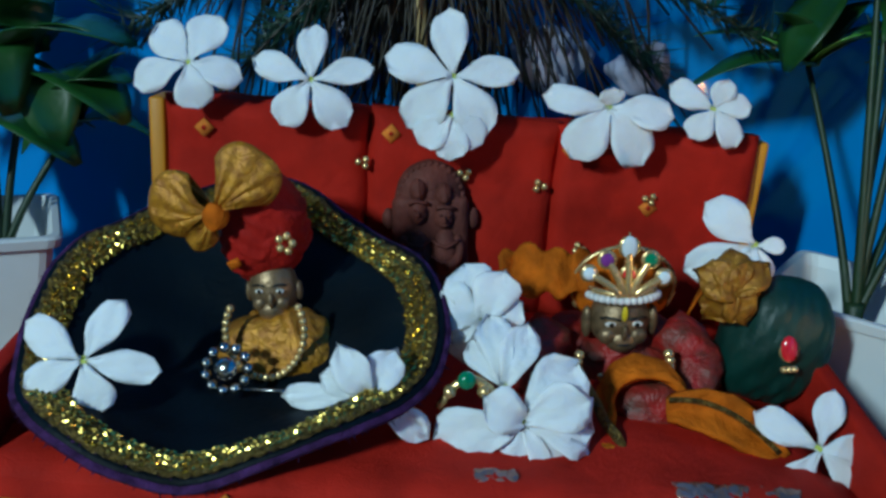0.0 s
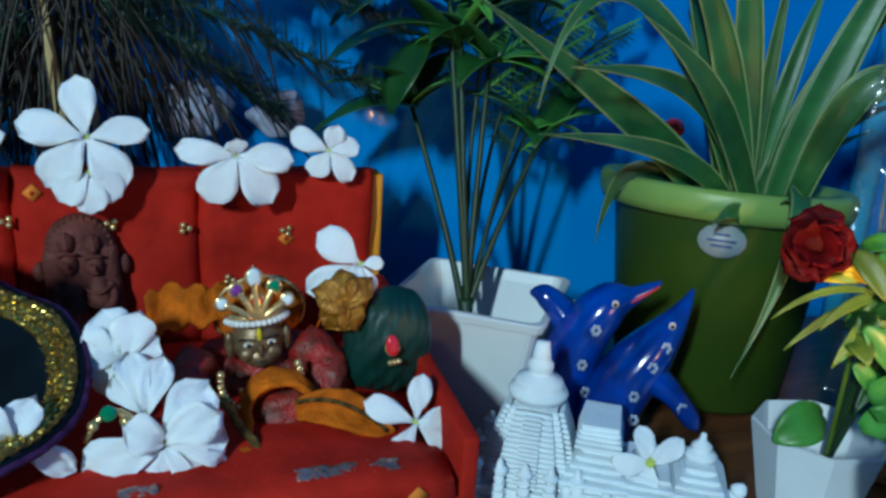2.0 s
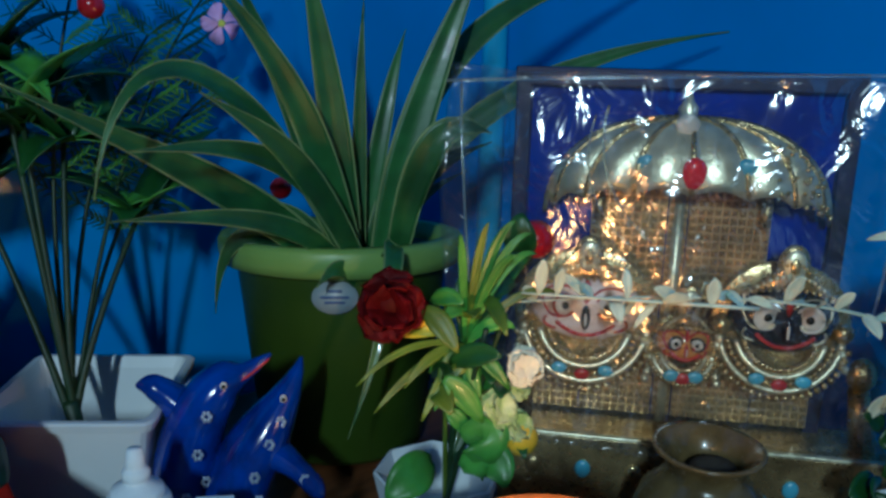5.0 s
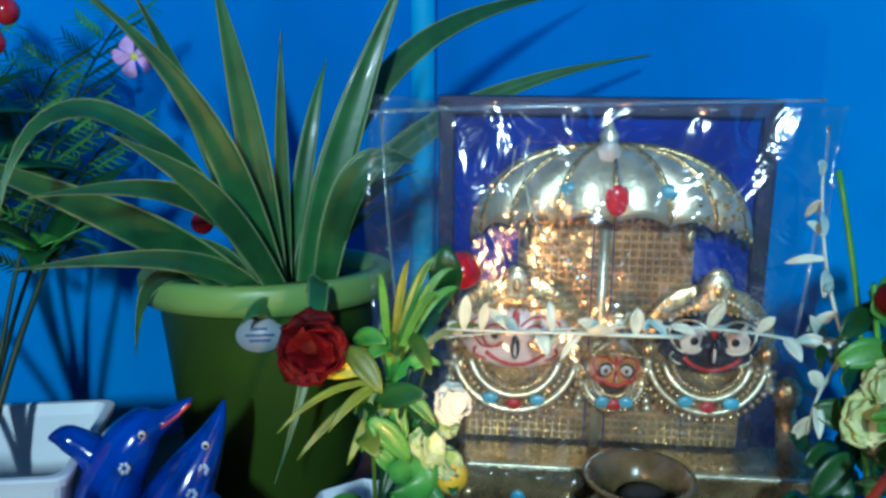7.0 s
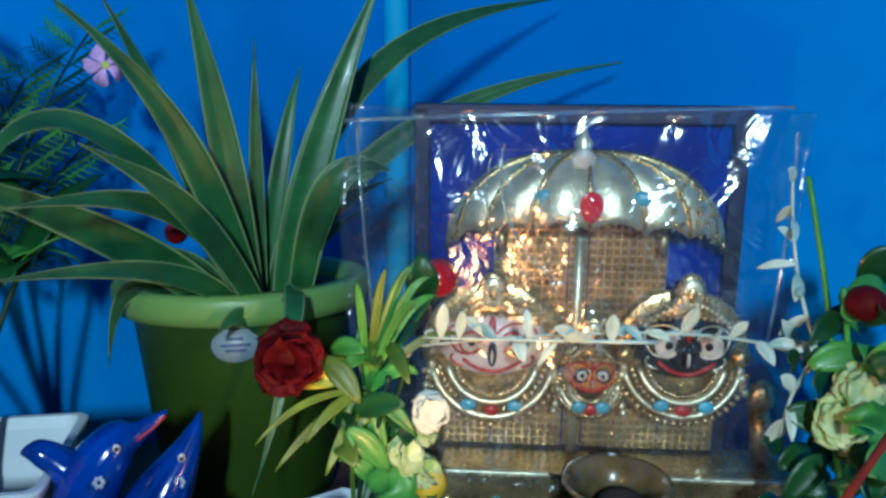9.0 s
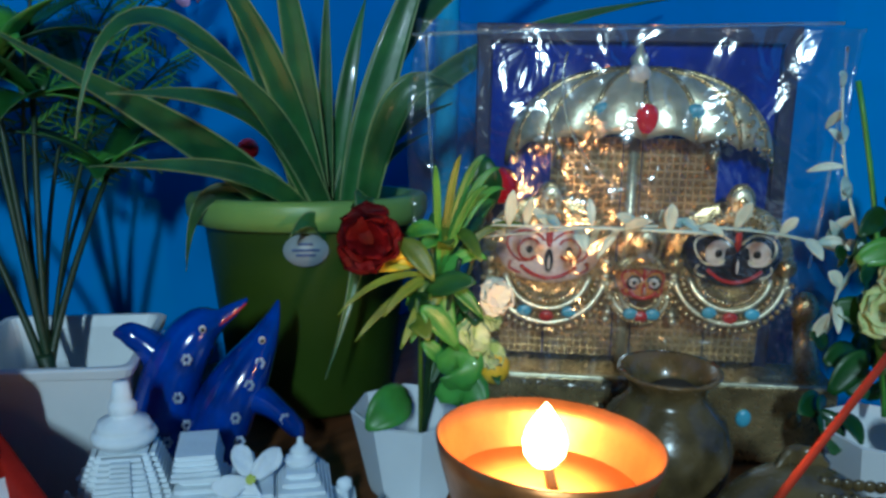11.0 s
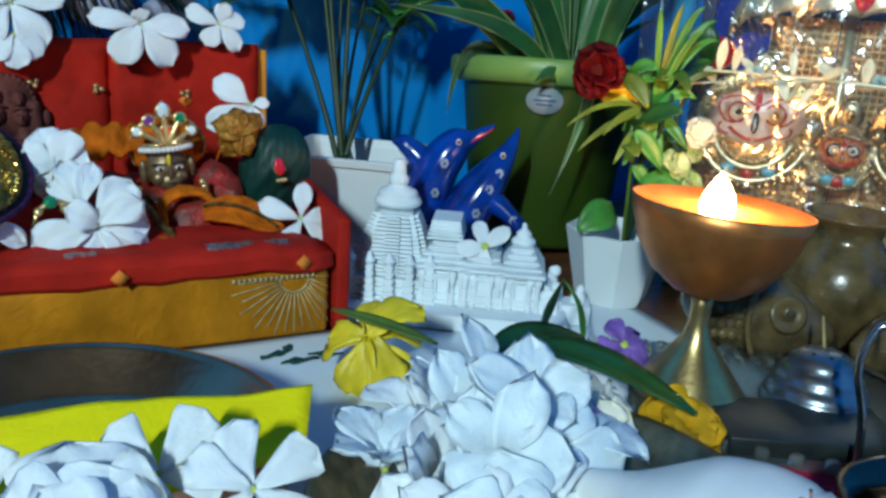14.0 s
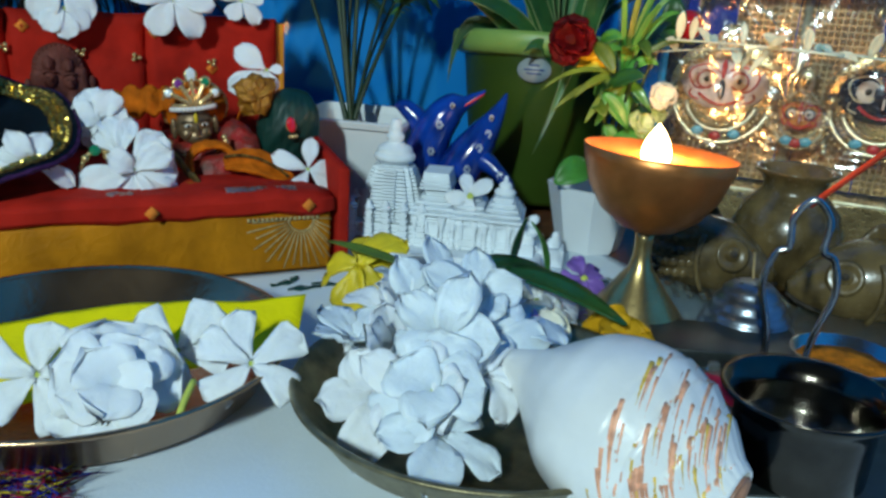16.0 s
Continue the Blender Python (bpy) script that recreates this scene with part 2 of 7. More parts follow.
REDROSE = mat("red_fabric_rose", (0.090, 0.002, 0.003), 0.6, var=0.35, scale=90, bump=0.3, fine=500)
BERRY = mat("red_berry", (0.45, 0.012, 0.02), 0.18, var=0.15, coat=0.6)
ORNG = mat("yellow_fruit", (0.80, 0.50, 0.03), 0.35, var=0.2)
FOIL = mat("silver_foil_print", (0.50, 0.30, 0.24), 0.3, metal=0.8, var=0.3)
INKGREEN = mat("dark_green_print", (0.02, 0.07, 0.06), 0.7)
GARRED = mat("crimson_thread", (0.32, 0.012, 0.04), 0.7, var=0.3, wrinkle=0.5)
GARBLUE = mat("blue_thread", (0.02, 0.03, 0.30), 0.7, var=0.3)
WATER = mat("clear_water", (0.92, 0.96, 0.96), 0.03, var=0.01, trans=1.0, bump=0)
GLASSTRAY = mat("pressed_glass", (0.80, 0.88, 0.84), 0.06, var=0.02, trans=0.94, bump=0.1, fine=80)

FLAME = bpy.data.materials.new("flame_glow")
FLAME.use_nodes = True
fb = FLAME.node_tree.nodes["Principled BSDF"]
fb.inputs["Base Color"].default_value = (1, 0.7, 0.3, 1)
fb.inputs["Emission Color"].default_value = (1.0, 0.62, 0.22, 1)
fb.inputs["Emission Strength"].default_value = 40.0

BAG = bpy.data.materials.new("clear_plastic_film")
BAG.use_nodes = True
bn, bl = BAG.node_tree.nodes, BAG.node_tree.links
bn.clear()
bo, bm_mix, btr, bgl = bn.new("ShaderNodeOutputMaterial"), bn.new("ShaderNodeMixShader"), bn.new("ShaderNodeBsdfTransparent"), bn.new("ShaderNodeBsdfGlossy")
bgl.inputs["Roughness"].default_value = 0.16
bnoise, bbump, bco = bn.new("ShaderNodeTexNoise"), bn.new("ShaderNodeBump"), bn.new("ShaderNodeTexCoord")
bnoise.inputs["Scale"].default_value, bnoise.inputs["Detail"].default_value, bnoise.inputs["Distortion"].default_value = 28, 3, 1.2
bbump.inputs["Strength"].default_value, bbump.inputs["Distance"].default_value = 0.9, 0.006
bl.new(bco.outputs["Object"], bnoise.inputs["Vector"])
bl.new(bnoise.outputs["Fac"], bbump.inputs["Height"])
bl.new(bbump.outputs[0], bgl.inputs["Normal"])
bm_mix.inputs[0].default_value = 0.14
bl.new(btr.outputs[0], bm_mix.inputs[1])
bdf, bmx = bn.new("ShaderNodeBsdfDiffuse"), bn.new("ShaderNodeMixShader")
bdf.inputs[0].default_value, bmx.inputs[0].default_value = (0.7, 0.8, 0.85, 1), 0.07
bl.new(bgl.outputs[0], bmx.inputs[1])
bl.new(bdf.outputs[0], bmx.inputs[2])
bl.new(bmx.outputs[0], bm_mix.inputs[2])
bl.new(bm_mix.outputs[0], bo.inputs[0])


# ---- mesh tools ----
V = Vector


def thing(name, m, label, category, group="", kind=""):
    ob = new(name)
    ob.empty_display_size = 0.01
    ob.matrix_world = LEVEL @ m
    return tagged(ob, label, category, group, kind)


def mesh_of(name, bm, materials, smooth=True):
    bmesh.ops.recalc_face_normals(bm, faces=bm.faces)
    me = bpy.data.meshes.new(name)
    bm.to_mesh(me)
    bm.free()
    for f in (materials if isinstance(materials, (list, tuple)) else [materials]):
        me.materials.append(f)
    if smooth:
        me.polygons.foreach_set("use_smooth", [True] * len(me.polygons))
    return me


def part(name, bm, material, parent, label="", smooth=True):
    ob = new(name, mesh_of(name, bm, material, smooth))
    ob.parent = parent
    if label:
        ob["label"] = label
    return ob


def solo(name, bm, material, label, category, m=None, group="", kind="", smooth=True):
    ob = new(name, mesh_of(name, bm, material, smooth))
    if kind != "structure":
        ob.matrix_world = LEVEL @ (m or Matrix())
    elif m is not None:
        ob.matrix_world = m
    return tagged(ob, label, category, group, kind)


def join(*bms):
    out = bms[0]
    for b in bms[1:]:
        me = bpy.data.meshes.new("tmp")
        b.to_mesh(me)
        b.free()
        out.from_mesh(me)
        bpy.data.meshes.remove(me)
    return out


def paint(bm, index):
    for f in bm.faces:
        f.material_index = index
    return bm


def moved(bm, m):
    bmesh.ops.transform(bm, matrix=m, verts=bm.verts)
    return bm


def grid_solid(fn, nu, nv, thick, closed_v=False):
    """A sheet fn(u, v) with u, v in 0..1, given a thickness along its normal."""
    bm = bmesh.new()
    top, bot = [], []
    nvv = nv if closed_v else nv + 1
    for i in range(nu + 1):
        rt, rb = [], []
        for j in range(nvv):
            u, v = i / nu, j / nv
            p = V(fn(u, v))
            e = 1e-3
            du = V(fn(min(1, u + e), v)) - V(fn(max(0, u - e), v))
            dv = V(fn(u, (v + e) if closed_v else min(1, v + e))) - V(fn(u, (v - e) if closed_v else max(0, v - e)))
            nn = du.cross(dv)
            nn = nn.normalized() if nn.length > 1e-14 else V((0, 0, 1))
            rt.append(bm.verts.new(p + nn * thick / 2))
            rb.append(bm.verts.new(p - nn * thick / 2))
        top.append(rt)
        bot.append(rb)
    mm = nvv if closed_v else nvv - 1
    for i in range(nu):
        for j in range(mm):
            k = (j + 1) % nvv
            bm.faces.new((top[i][j], top[i + 1][j], top[i + 1][k], top[i][k]))
            bm.faces.new((bot[i][j], bot[i][k], bot[i + 1][k], bot[i + 1][j]))
    for j in range(mm):
        k = (j + 1) % nvv
        bm.faces.new((top[0][j], top[0][k], bot[0][k], bot[0][j]))
        bm.faces.new((top[nu][j], bot[nu][j], bot[nu][k], top[nu][k]))
    if not closed_v:
        for i in range(nu):
            bm.faces.new((top[i][0], bot[i][0], bot[i + 1][0], top[i + 1][0]))
            bm.faces.new((top[i][-1], top[i + 1][-1], bot[i + 1][-1], bot[i][-1]))
    return bm


def lathe(profile, n=32, wob=None):
    """A turned body: (radius, height) pairs from one end to the other."""
    bm = bmesh.new()
    rings = []
    for r, z in profile:
        if r < 1e-6:
            rings.append([bm.verts.new((0, 0, z))])
        else:
            ring = []
            for k in range(n):
                a = 2 * math.pi * k / n
                s = wob(a, z) if wob else 1.0
                ring.append(bm.verts.new((r * s * math.cos(a), r * s * math.sin(a), z)))
            rings.append(ring)
    for a, b in zip(rings, rings[1:]):
        for k in range(n):
            q = (k + 1) % n
            if len(a) == 1 and len(b) > 1:
                bm.faces.new((a[0], b[k], b[q]))
            elif len(b) == 1 and len(a) > 1:
                bm.faces.new((a[k], a[q], b[0]))
            elif len(a) > 1:
                bm.faces.new((a[k], a[q], b[q], b[k]))
    for ring in (rings[0], rings[-1]):
        if len(ring) > 1:
            bm.faces.new(ring)
    return bm


def tube(points, radius, n=8, taper=None):
    bm = bmesh.new()
    pts = [V(p) for p in points]
    rings = []
    for i, p in enumerate(pts):
        t = (pts[min(i + 1, len(pts) - 1)] - pts[max(i - 1, 0)]).normalized()
        a = t.orthogonal().normalized() if i == 0 else (rings_a - t * rings_a.dot(t)).normalized()
        rings_a = a
        b = t.cross(a)
        r = radius * (1 if taper is None else 1 + (taper - 1) * i / (len(pts) - 1))
        rings.append([bm.verts.new(p + (a * math.cos(2 * math.pi * k / n) + b * math.sin(2 * math.pi * k / n)) * r) for k in range(n)])
    for x, y in zip(rings, rings[1:]):
        for k in range(n):
            q = (k + 1) % n
            bm.faces.new((x[k], x[q], y[q], y[k]))
    bm.faces.new(rings[0])
    bm.faces.new(rings[-1])
    return bm


def bez(p0, p1, p2, n=10, p3=None):
    out = []
    for i in range(n + 1):
        t = i / n
        if p3 is None:
            out.append(V(p0) * (1 - t) ** 2 + V(p1) * 2 * t * (1 - t) + V(p2) * t * t)
        else:
            out.append(V(p0) * (1 - t) ** 3 + V(p1) * 3 * t * (1 - t) ** 2 + V(p2) * 3 * t * t * (1 - t) + V(p3) * t ** 3)
    return out


def smooth_path(ctrl, n):
    out = []
    m = len(ctrl) - 1
    for i in range(n + 1):
        x = i / n * m
        k = min(int(x), m - 1)
        t = x - k
        g = lambda j: np.array(ctrl[max(0, min(m, j))], float)
        p0, p1, p2, p3 = g(k - 1), g(k), g(k + 1), g(k + 2)
        out.append(0.5 * ((2 * p1) + (-p0 + p2) * t + (2 * p0 - 5 * p1 + 4 * p2 - p3) * t * t + (-p0 + 3 * p1 - 3 * p2 + p3) * t ** 3))
    return out


def ball(c, r, u=12, v=8, rot=None):
    bm = bmesh.new()
    bmesh.ops.create_uvsphere(bm, u_segments=u, v_segments=v, radius=1.0)
    rr = (r, r, r) if isinstance(r, (int, float)) else r
    return moved(bm, Matrix.Translation(c) @ (rot.to_4x4() if rot else Matrix()) @ Matrix.Diagonal((*rr, 1)))


def box(c, size, bevel=0.001, seg=2):
    bm = bmesh.new()
    bmesh.ops.create_cube(bm, size=1.0)
    moved(bm, Matrix.Translation(c) @ Matrix.Diagonal((*size, 1)))
    if bevel:
        bmesh.ops.bevel(bm, geom=list(bm.edges), offset=bevel, segments=seg, affect="EDGES", profile=0.5)
    return bm


def facing(loc, normal, spin=0):
    q = V(normal).normalized().to_track_quat("Z", "Y").to_matrix().to_4x4()
    return Matrix.Translation(loc) @ q @ pose(0, 0, 0, 0, 0, spin)


def blade(path, w, fold=0.25, thick=0.0006, side=None, shape=None, nv=4, twist=0.0):
    """A long leaf along a path: tapered at the tip, folded along its midrib."""
    n = len(path) - 1

    def at(u):
        x = u * n
        i = min(int(x), n - 1)
        return path[i].lerp(path[i + 1], x - i)

    def fn(u, v):
        p, t = at(u), (at(min(1, u + 0.02)) - at(max(0, u - 0.02)))
        t.normalize()
        up = side or V((0, 0, 1))
        s = t.cross(up)
        s = s.normalized() if s.length > 1e-4 else V((1, 0, 0))
        if twist:
            s = Matrix.Rotation(twist * u, 3, t) @ s
        nn = s.cross(t)
        wd = w * (shape(u) if shape else (0.55 + 0.45 * math.sin(math.pi * min(1, u * 1.3))) * (1 - u ** 4) + 0.002)
        x = v * 2 - 1
        return p + s * wd * x + nn * abs(x) * wd * fold
    return grid_solid(fn, max(n, 8), nv, thick)


# ---- flowers ----
def petal_bm(length, width, cup=0.2, curl=0.2, twist=0.0, seed=0, shape="round", thick=0.0005):
    rng = random.Random(seed)
    k1, k2 = rng.uniform(-0.12, 0.12), rng.uniform(-0.1, 0.1)

    def fn(u, v):
        x = v * 2 - 1
        if shape == "vinca":
            wd = width * (0.10 + 0.95 * u ** 0.9) * math.sqrt(max(0.0, 1 - max(0, (u - 0.72) / 0.28) ** 2.6)) + 1e-5
        elif shape == "star":
            wd = width * (0.10 + 0.90 * math.sin(math.pi / 2 * min(1.0, u / 0.62)) ** 1.5) * math.sqrt(max(0.0, 1 - max(0, (u - 0.62) / 0.38) ** 2.3)) + 1e-5
        elif shape == "narrow":
            wd = width * (0.14 + 0.86 * math.sin(math.pi * min(1.0, u * 0.92 + 0.02)) ** 0.8) * math.sqrt(max(0.0, 1 - max(0, (u - 0.8) / 0.2) ** 2.5)) + 1e-5
        else:
            wd = width * (0.14 + 0.86 * min(1.0, u * 1.35) ** 0.9) * math.sqrt(max(0.0, 1 - max(0, (u - 0.55) / 0.45) ** 2.4)) + 1e-5
        wave = (0.05 * math.sin(9 * u + 5 * x + seed) * abs(x) + (0.06 * u * math.sin(7 * x + 4 * u + 2.3 * seed) if shape == "round" else 0)) * length
        return V((x * wd + twist * u * u * width + k1 * width * math.sin(3 * u), u * length, cup * length * u * (1 - u * (1 + curl)) + 0.25 * width * cup * x * x + wave + k2 * width * x * u))
    return grid_solid(fn, 9, 6, thick)


def flower(label, loc, normal, spin=0, length=0.022, width=0.008, n=5, cup=0.15, curl=0.6, shape="narrow", material=None, centre=None, seed=0, group="", name="flower", skip=(), twist=0.35):
    ob = thing(name, facing(loc, normal, spin), label, "flower", group)
    rng = random.Random(seed)
    for k in range(n):
        if k in skip:
            continue
        b = petal_bm(length * rng.uniform(0.86, 1.06), width * rng.uniform(0.78, 1.0), cup * rng.uniform(0.3, 1.6), curl * rng.uniform(0.5, 1.5), twist, rng.randint(0, 99), shape)
        m = Matrix.Rotation(2 * math.pi * k / n + rng.uniform(-0.12, 0.12), 4, "Z") @ pose(0, 0.0012, 0, rng.uniform(-22, 12), rng.uniform(-20, 20), 0)
        part("petal", moved(b, m), material or PETAL, ob)
    part("flower_centre", lathe([(0, -0.003), (0.0016, -0.002), (0.0024, 0.0004), (0.0015, 0.0012), (0, 0.0006)], 10), centre or PEYE, ob, "pale yellow-green throat")
    return ob


def ruffled(label, loc, normal, r=0.022, n=9, seed=0, material=None, group="", spin=0):
    """A full, crumpled double blossom."""
    ob = thing("double_flower", facing(loc, normal, spin), label, "flower", group)
    rng = random.Random(seed)
    for k in range(n):
        lay = k / n
        ln = r * (1.05 - 0.45 * lay)
        b = petal_bm(ln, ln * 0.74, 0.60 * lay + 0.30, 0.55, rng.uniform(-0.2, 0.2), rng.randint(0, 99), "round")
        m = Matrix.Rotation(2.4 * k + rng.uniform(-0.2, 0.2), 4, "Z") @ pose(0, 0, 0.003 * lay, 12 + 48 * lay + rng.uniform(-10, 10), rng.uniform(-15, 15), 0)
        part("petal", moved(b, m), material or PETAL, ob)
    part("flower_centre", ball((0, 0, 0.002), (0.003, 0.003, 0.002), 8, 6), PEYE, ob, "small yellow-green centre")
    return ob


def bloom(label, loc, petals, normal=(0.0, -0.9, 0.42), seed=0, group="", name="flower", material=None, centre=None, shape="star"):
    """A bloom whose petals are given one by one: angle, length, half width, tilt, cup."""
    ob = thing(name, facing(loc, normal), label, "flower", group)
    for k, (a, ln, w, tilt, cup) in enumerate(petals):
        b = petal_bm(ln, w * 0.88, cup, 0.6, 0.15, seed + 3 * k, shape)
        part("petal", moved(b, Matrix.Rotation(radians(a - 90), 4, "Z") @ pose(0, 0.0008, 0.0003 * k, tilt, 0, 0)), material or PETAL, ob)
    part("flower_centre", lathe([(0, -0.003), (0.0011, -0.002), (0.0017, 0.0004), (0.0010, 0.0010), (0, 0.0006)], 10), centre or PEYE, ob, "pale yellow-green throat")
    return ob


def fold_noise(b, amp, k, seed=0):
    for v in b.verts:
        q = v.co * k + V((seed, 0, 0))
        v.co += v.co.normalized() * 0 + V((noise.noise(q), noise.noise(q + V((7, 3, 1))), noise.noise(q + V((1, 8, 4))))) * amp
    return b


# ---- the room ----
def slab(name, x0, x1, y0, y1, z0, z1, m, label, category, bevel=0.0):
    return solo(name, box(((x0 + x1) / 2, (y0 + y1) / 2, (z0 + z1) / 2), (x1 - x0, y1 - y0, z1 - z0), bevel), m, label, category, kind="structure", smooth=False)


slab("wall_back", -2.0, 0.60, 0.45, 0.55, -0.75, 2.0, WALL, "glossy bright blue painted wall behind the altar", "wall")
slab("wall_right", 0.60, 0.72, -2.2, 0.55, -0.75, 2.0, WALL, "blue painted side wall meeting the corner", "wall")
slab("wall_left", -2.1, -2.0, -2.2, 0.55, -0.75, 2.0, WALLDK, "unseen far left wall, its blue darkened to cut bounced light", "wall")
slab("wall_front", -2.1, 0.72, -2.3, -2.2, -0.75, 2.0, WALLDK, "unseen wall behind the camera, its blue darkened to cut bounced light", "wall")
# ceiling and floor stay out of view; their dark greys lower the fill
slab("ceiling", -2.1, 0.72, -2.3, 0.55, 2.0, 2.1, CEIL, "unseen plain ceiling, its grey darkened to lower the fill light", "ceiling")
slab("floor", -2.1, 0.72, -2.3, 0.55, -0.85, -0.75, FLOOR, "unseen plain floor, its grey darkened to lower the fill light", "floor")
solo("corner_pipe", lathe([(0.0, -0.75), (0.011, -0.75), (0.011, 2.0), (0, 2.0)], 16), STRIPE, "pale blue painted pipe running up the corner", "pipe", Matrix.Translation((0.574, 0.436, 0)), kind="structure")
table = thing("altar_table", FLAT, "brown wooden altar table pushed into the corner", "table")
part("tabletop", box((0.01, 0.06, TOP - 0.010), (1.16, 0.76, 0.020), 0.003), WOODTOP, table)
for lx, ly in ((-0.53, -0.28), (0.55, -0.28), (-0.53, 0.40), (0.55, 0.40)):
    part("leg", box((lx, ly, -0.38), (0.05, 0.05, 0.735), 0.004), WOODTOP, table)


def cloth_fn(x0, x1, y0, y1, z, amp, seed):
    def fn(u, v):
        x, y = x0 + (x1 - x0) * u, y0 + (y1 - y0) * v
        return V((x, y, z + amp * noise.noise(V((x * 22 + seed, y * 22, 0)))))
    return fn


solo("altar_cloth", grid_solid(cloth_fn(-0.16, 0.330, -0.31, 0.200, TOP + 0.0012, 0.0006, 3), 50, 50, 0.0008), CLOTH, "white cotton cloth spread over the front of the altar table", "cloth", FLAT)
# printed green sprigs on the cloth's corner
for k, (x, y, a, ln) in enumerate(((0.088, 0.172, 20, 0.016), (0.103, 0.176, 75, 0.009), (0.112, 0.170, -15, 0.018), (0.096, 0.163, 5, 0.020))):
    b = petal_bm(ln, 0.0025, 0.0, 0.0, 0.3, k, "narrow", 0.0004)
    solo("printed_sprig", moved(b, pose(x, y, TOP + 0.0028, 0, 0, a - 90)), INKGREEN, "dark green leaf sprig printed on the white cloth", "cloth print", FLAT, group="printed sprigs")

# ---- the little sofa throne ----
S = stand((0.130, 0.195, TOP), 0, 0.0022)
sofa = thing("deity_sofa", S, "miniature red velvet sofa throne with an ochre brocade base", "sofa")


part("base", box((-0.142, 0.081, 0.019), (0.287, 0.162, 0.038), 0.003), OCHRE, sofa, "ochre brocade covered base")
for cx in (-0.018, -0.262):
    rays = bmesh.new()
    for k in range(19):
        a = radians(182 + 9.8 * k)
        d = V((math.cos(a), 0, math.sin(a)))
        p0, p1 = V((cx, -0.0005, 0.034)) + d * 0.009, V((cx, -0.0005, 0.034)) + d * (0.034 if k % 2 else 0.030)
        p1.x = min(p1.x, 0.0008)
        if p1.z < 0.003:
            p1 = p0 + (p1 - p0) * ((p0.z - 0.003) / (p0.z - p1.z))
        join(rays, tube([p0, p0.lerp(p1, 0.5), p1], 0.00045, 5))
    join(rays, tube([V((cx + 0.008 * math.cos(radians(180 + 9 * k)), -0.0005, 0.034 + 0.008 * math.sin(radians(180 + 9 * k)))) for k in range(21)], 0.0006, 5))
    part("sun_embroidery", rays, THREAD, sofa, "silver-gold sunburst embroidery")
row = bmesh.new()
for k in range(16):
    join(row, box((-0.050 + 0.0028 * k, -0.0008, 0.0345), (0.0018, 0.0008, 0.0022), 0))
part("embroidered_border", row, THREAD, sofa, "small silver woven border")


def cushion(x0, x1, y0, y1, z0, z1, ruff, seed):
    b = box(((x0 + x1) / 2, (y0 + y1) / 2, (z0 + z1) / 2), (x1 - x0, y1 - y0, z1 - z0), 0)
    bmesh.ops.subdivide_edges(b, edges=list(b.edges), cuts=22, use_grid_fill=True)
    cx, cy, cz = (x0 + x1) / 2, (y0 + y1) / 2, (z0 + z1) / 2
    hx, hy, hz = (x1 - x0) / 2, (y1 - y0) / 2, (z1 - z0) / 2
    for v in b.verts:
        px, py, pz = (v.co.x - cx) / hx, (v.co.y - cy) / hy, (v.co.z - cz) / hz
        e = max(abs(px), abs(py))
        if hy < hz:
            e = max(abs(px), abs(pz))
            v.co.y = cy + (v.co.y - cy) * (1 - 0.55 * max(0, (e - 0.86) / 0.14) ** 2)
        else:
            v.co.z = cz + (v.co.z - cz) * (1 - 0.55 * max(0, (e - 0.9) / 0.1) ** 2)
        q = V((v.co.x * 42 + seed, v.co.y * 42, v.co.z * 42))
        v.co += V((noise.noise(q), noise.noise(q + V((9, 0, 0))), noise.noise(q + V((0, 9, 0))))) * ruff
    return b


part("seat_cushion", cushion(-0.286, 0.002, -0.005, 0.152, 0.036, 0.052, 0.0022, 1), RED, sofa, "soft crimson cotton seat cushion with puckered edge")
for x0, x1 in ((-0.272, -0.178), (-0.179, -0.090), (-0.091, 0.003)):
    part("back_cushion", cushion(x0, x1, 0.150, 0.172, 0.046, 0.1435, 0.0022, x0 * 100), RED, sofa, "crimson cotton back cushion with printed diamonds")
part("back_board", box((-0.136, 0.177, 0.070), (0.292, 0.008, 0.136), 0.0015), YWOOD, sofa, "yellow painted wooden back board")
for x in (0.0065, -0.2785):
    part("back_post", box((x, 0.171, 0.071), (0.0075, 0.020, 0.138), 0.0015), YWOOD, sofa, "yellow painted post")
for x in (0.0085, -0.2915):
    def arm_top(b):
        for v in b.verts:
            if v.co.z > 0.04:
                v.co.z += 0.012 * max(0, v.co.y) / 0.15 - (0.004 if v.co.y < 0.008 else 0)
        return b
    part("arm", arm_top(box((x, 0.078, 0.0345), (0.0075, 0.162, 0.069), 0.0018)), RED, sofa, "flat board arm covered in dark red cloth")
# printed diamonds and sewn bell clusters on the back
for x, z in ((-0.253, 0.1165), (-0.168, 0.1200), (-0.085, 0.1185), (-0.046, 0.094), (-0.135, 0.092), (-0.225, 0.080)):
    d = bmesh.new()
    for s, h in ((0.0045, 0.0002), (0.0014, 0.0006)):
        b = box((0, 0, 0), (s * 1.4, 0.0012 + h, s * 1.4), 0)
        moved(b, Matrix.Rotation(radians(45), 4, "Y"))
        join(d, paint(b, 0 if s > 0.002 else 1))
    moved(d, pose(x, 0.1492, z + 0.0135))
    part("printed_diamond", d, [ORANGE, RED], sofa, "orange printed diamond")
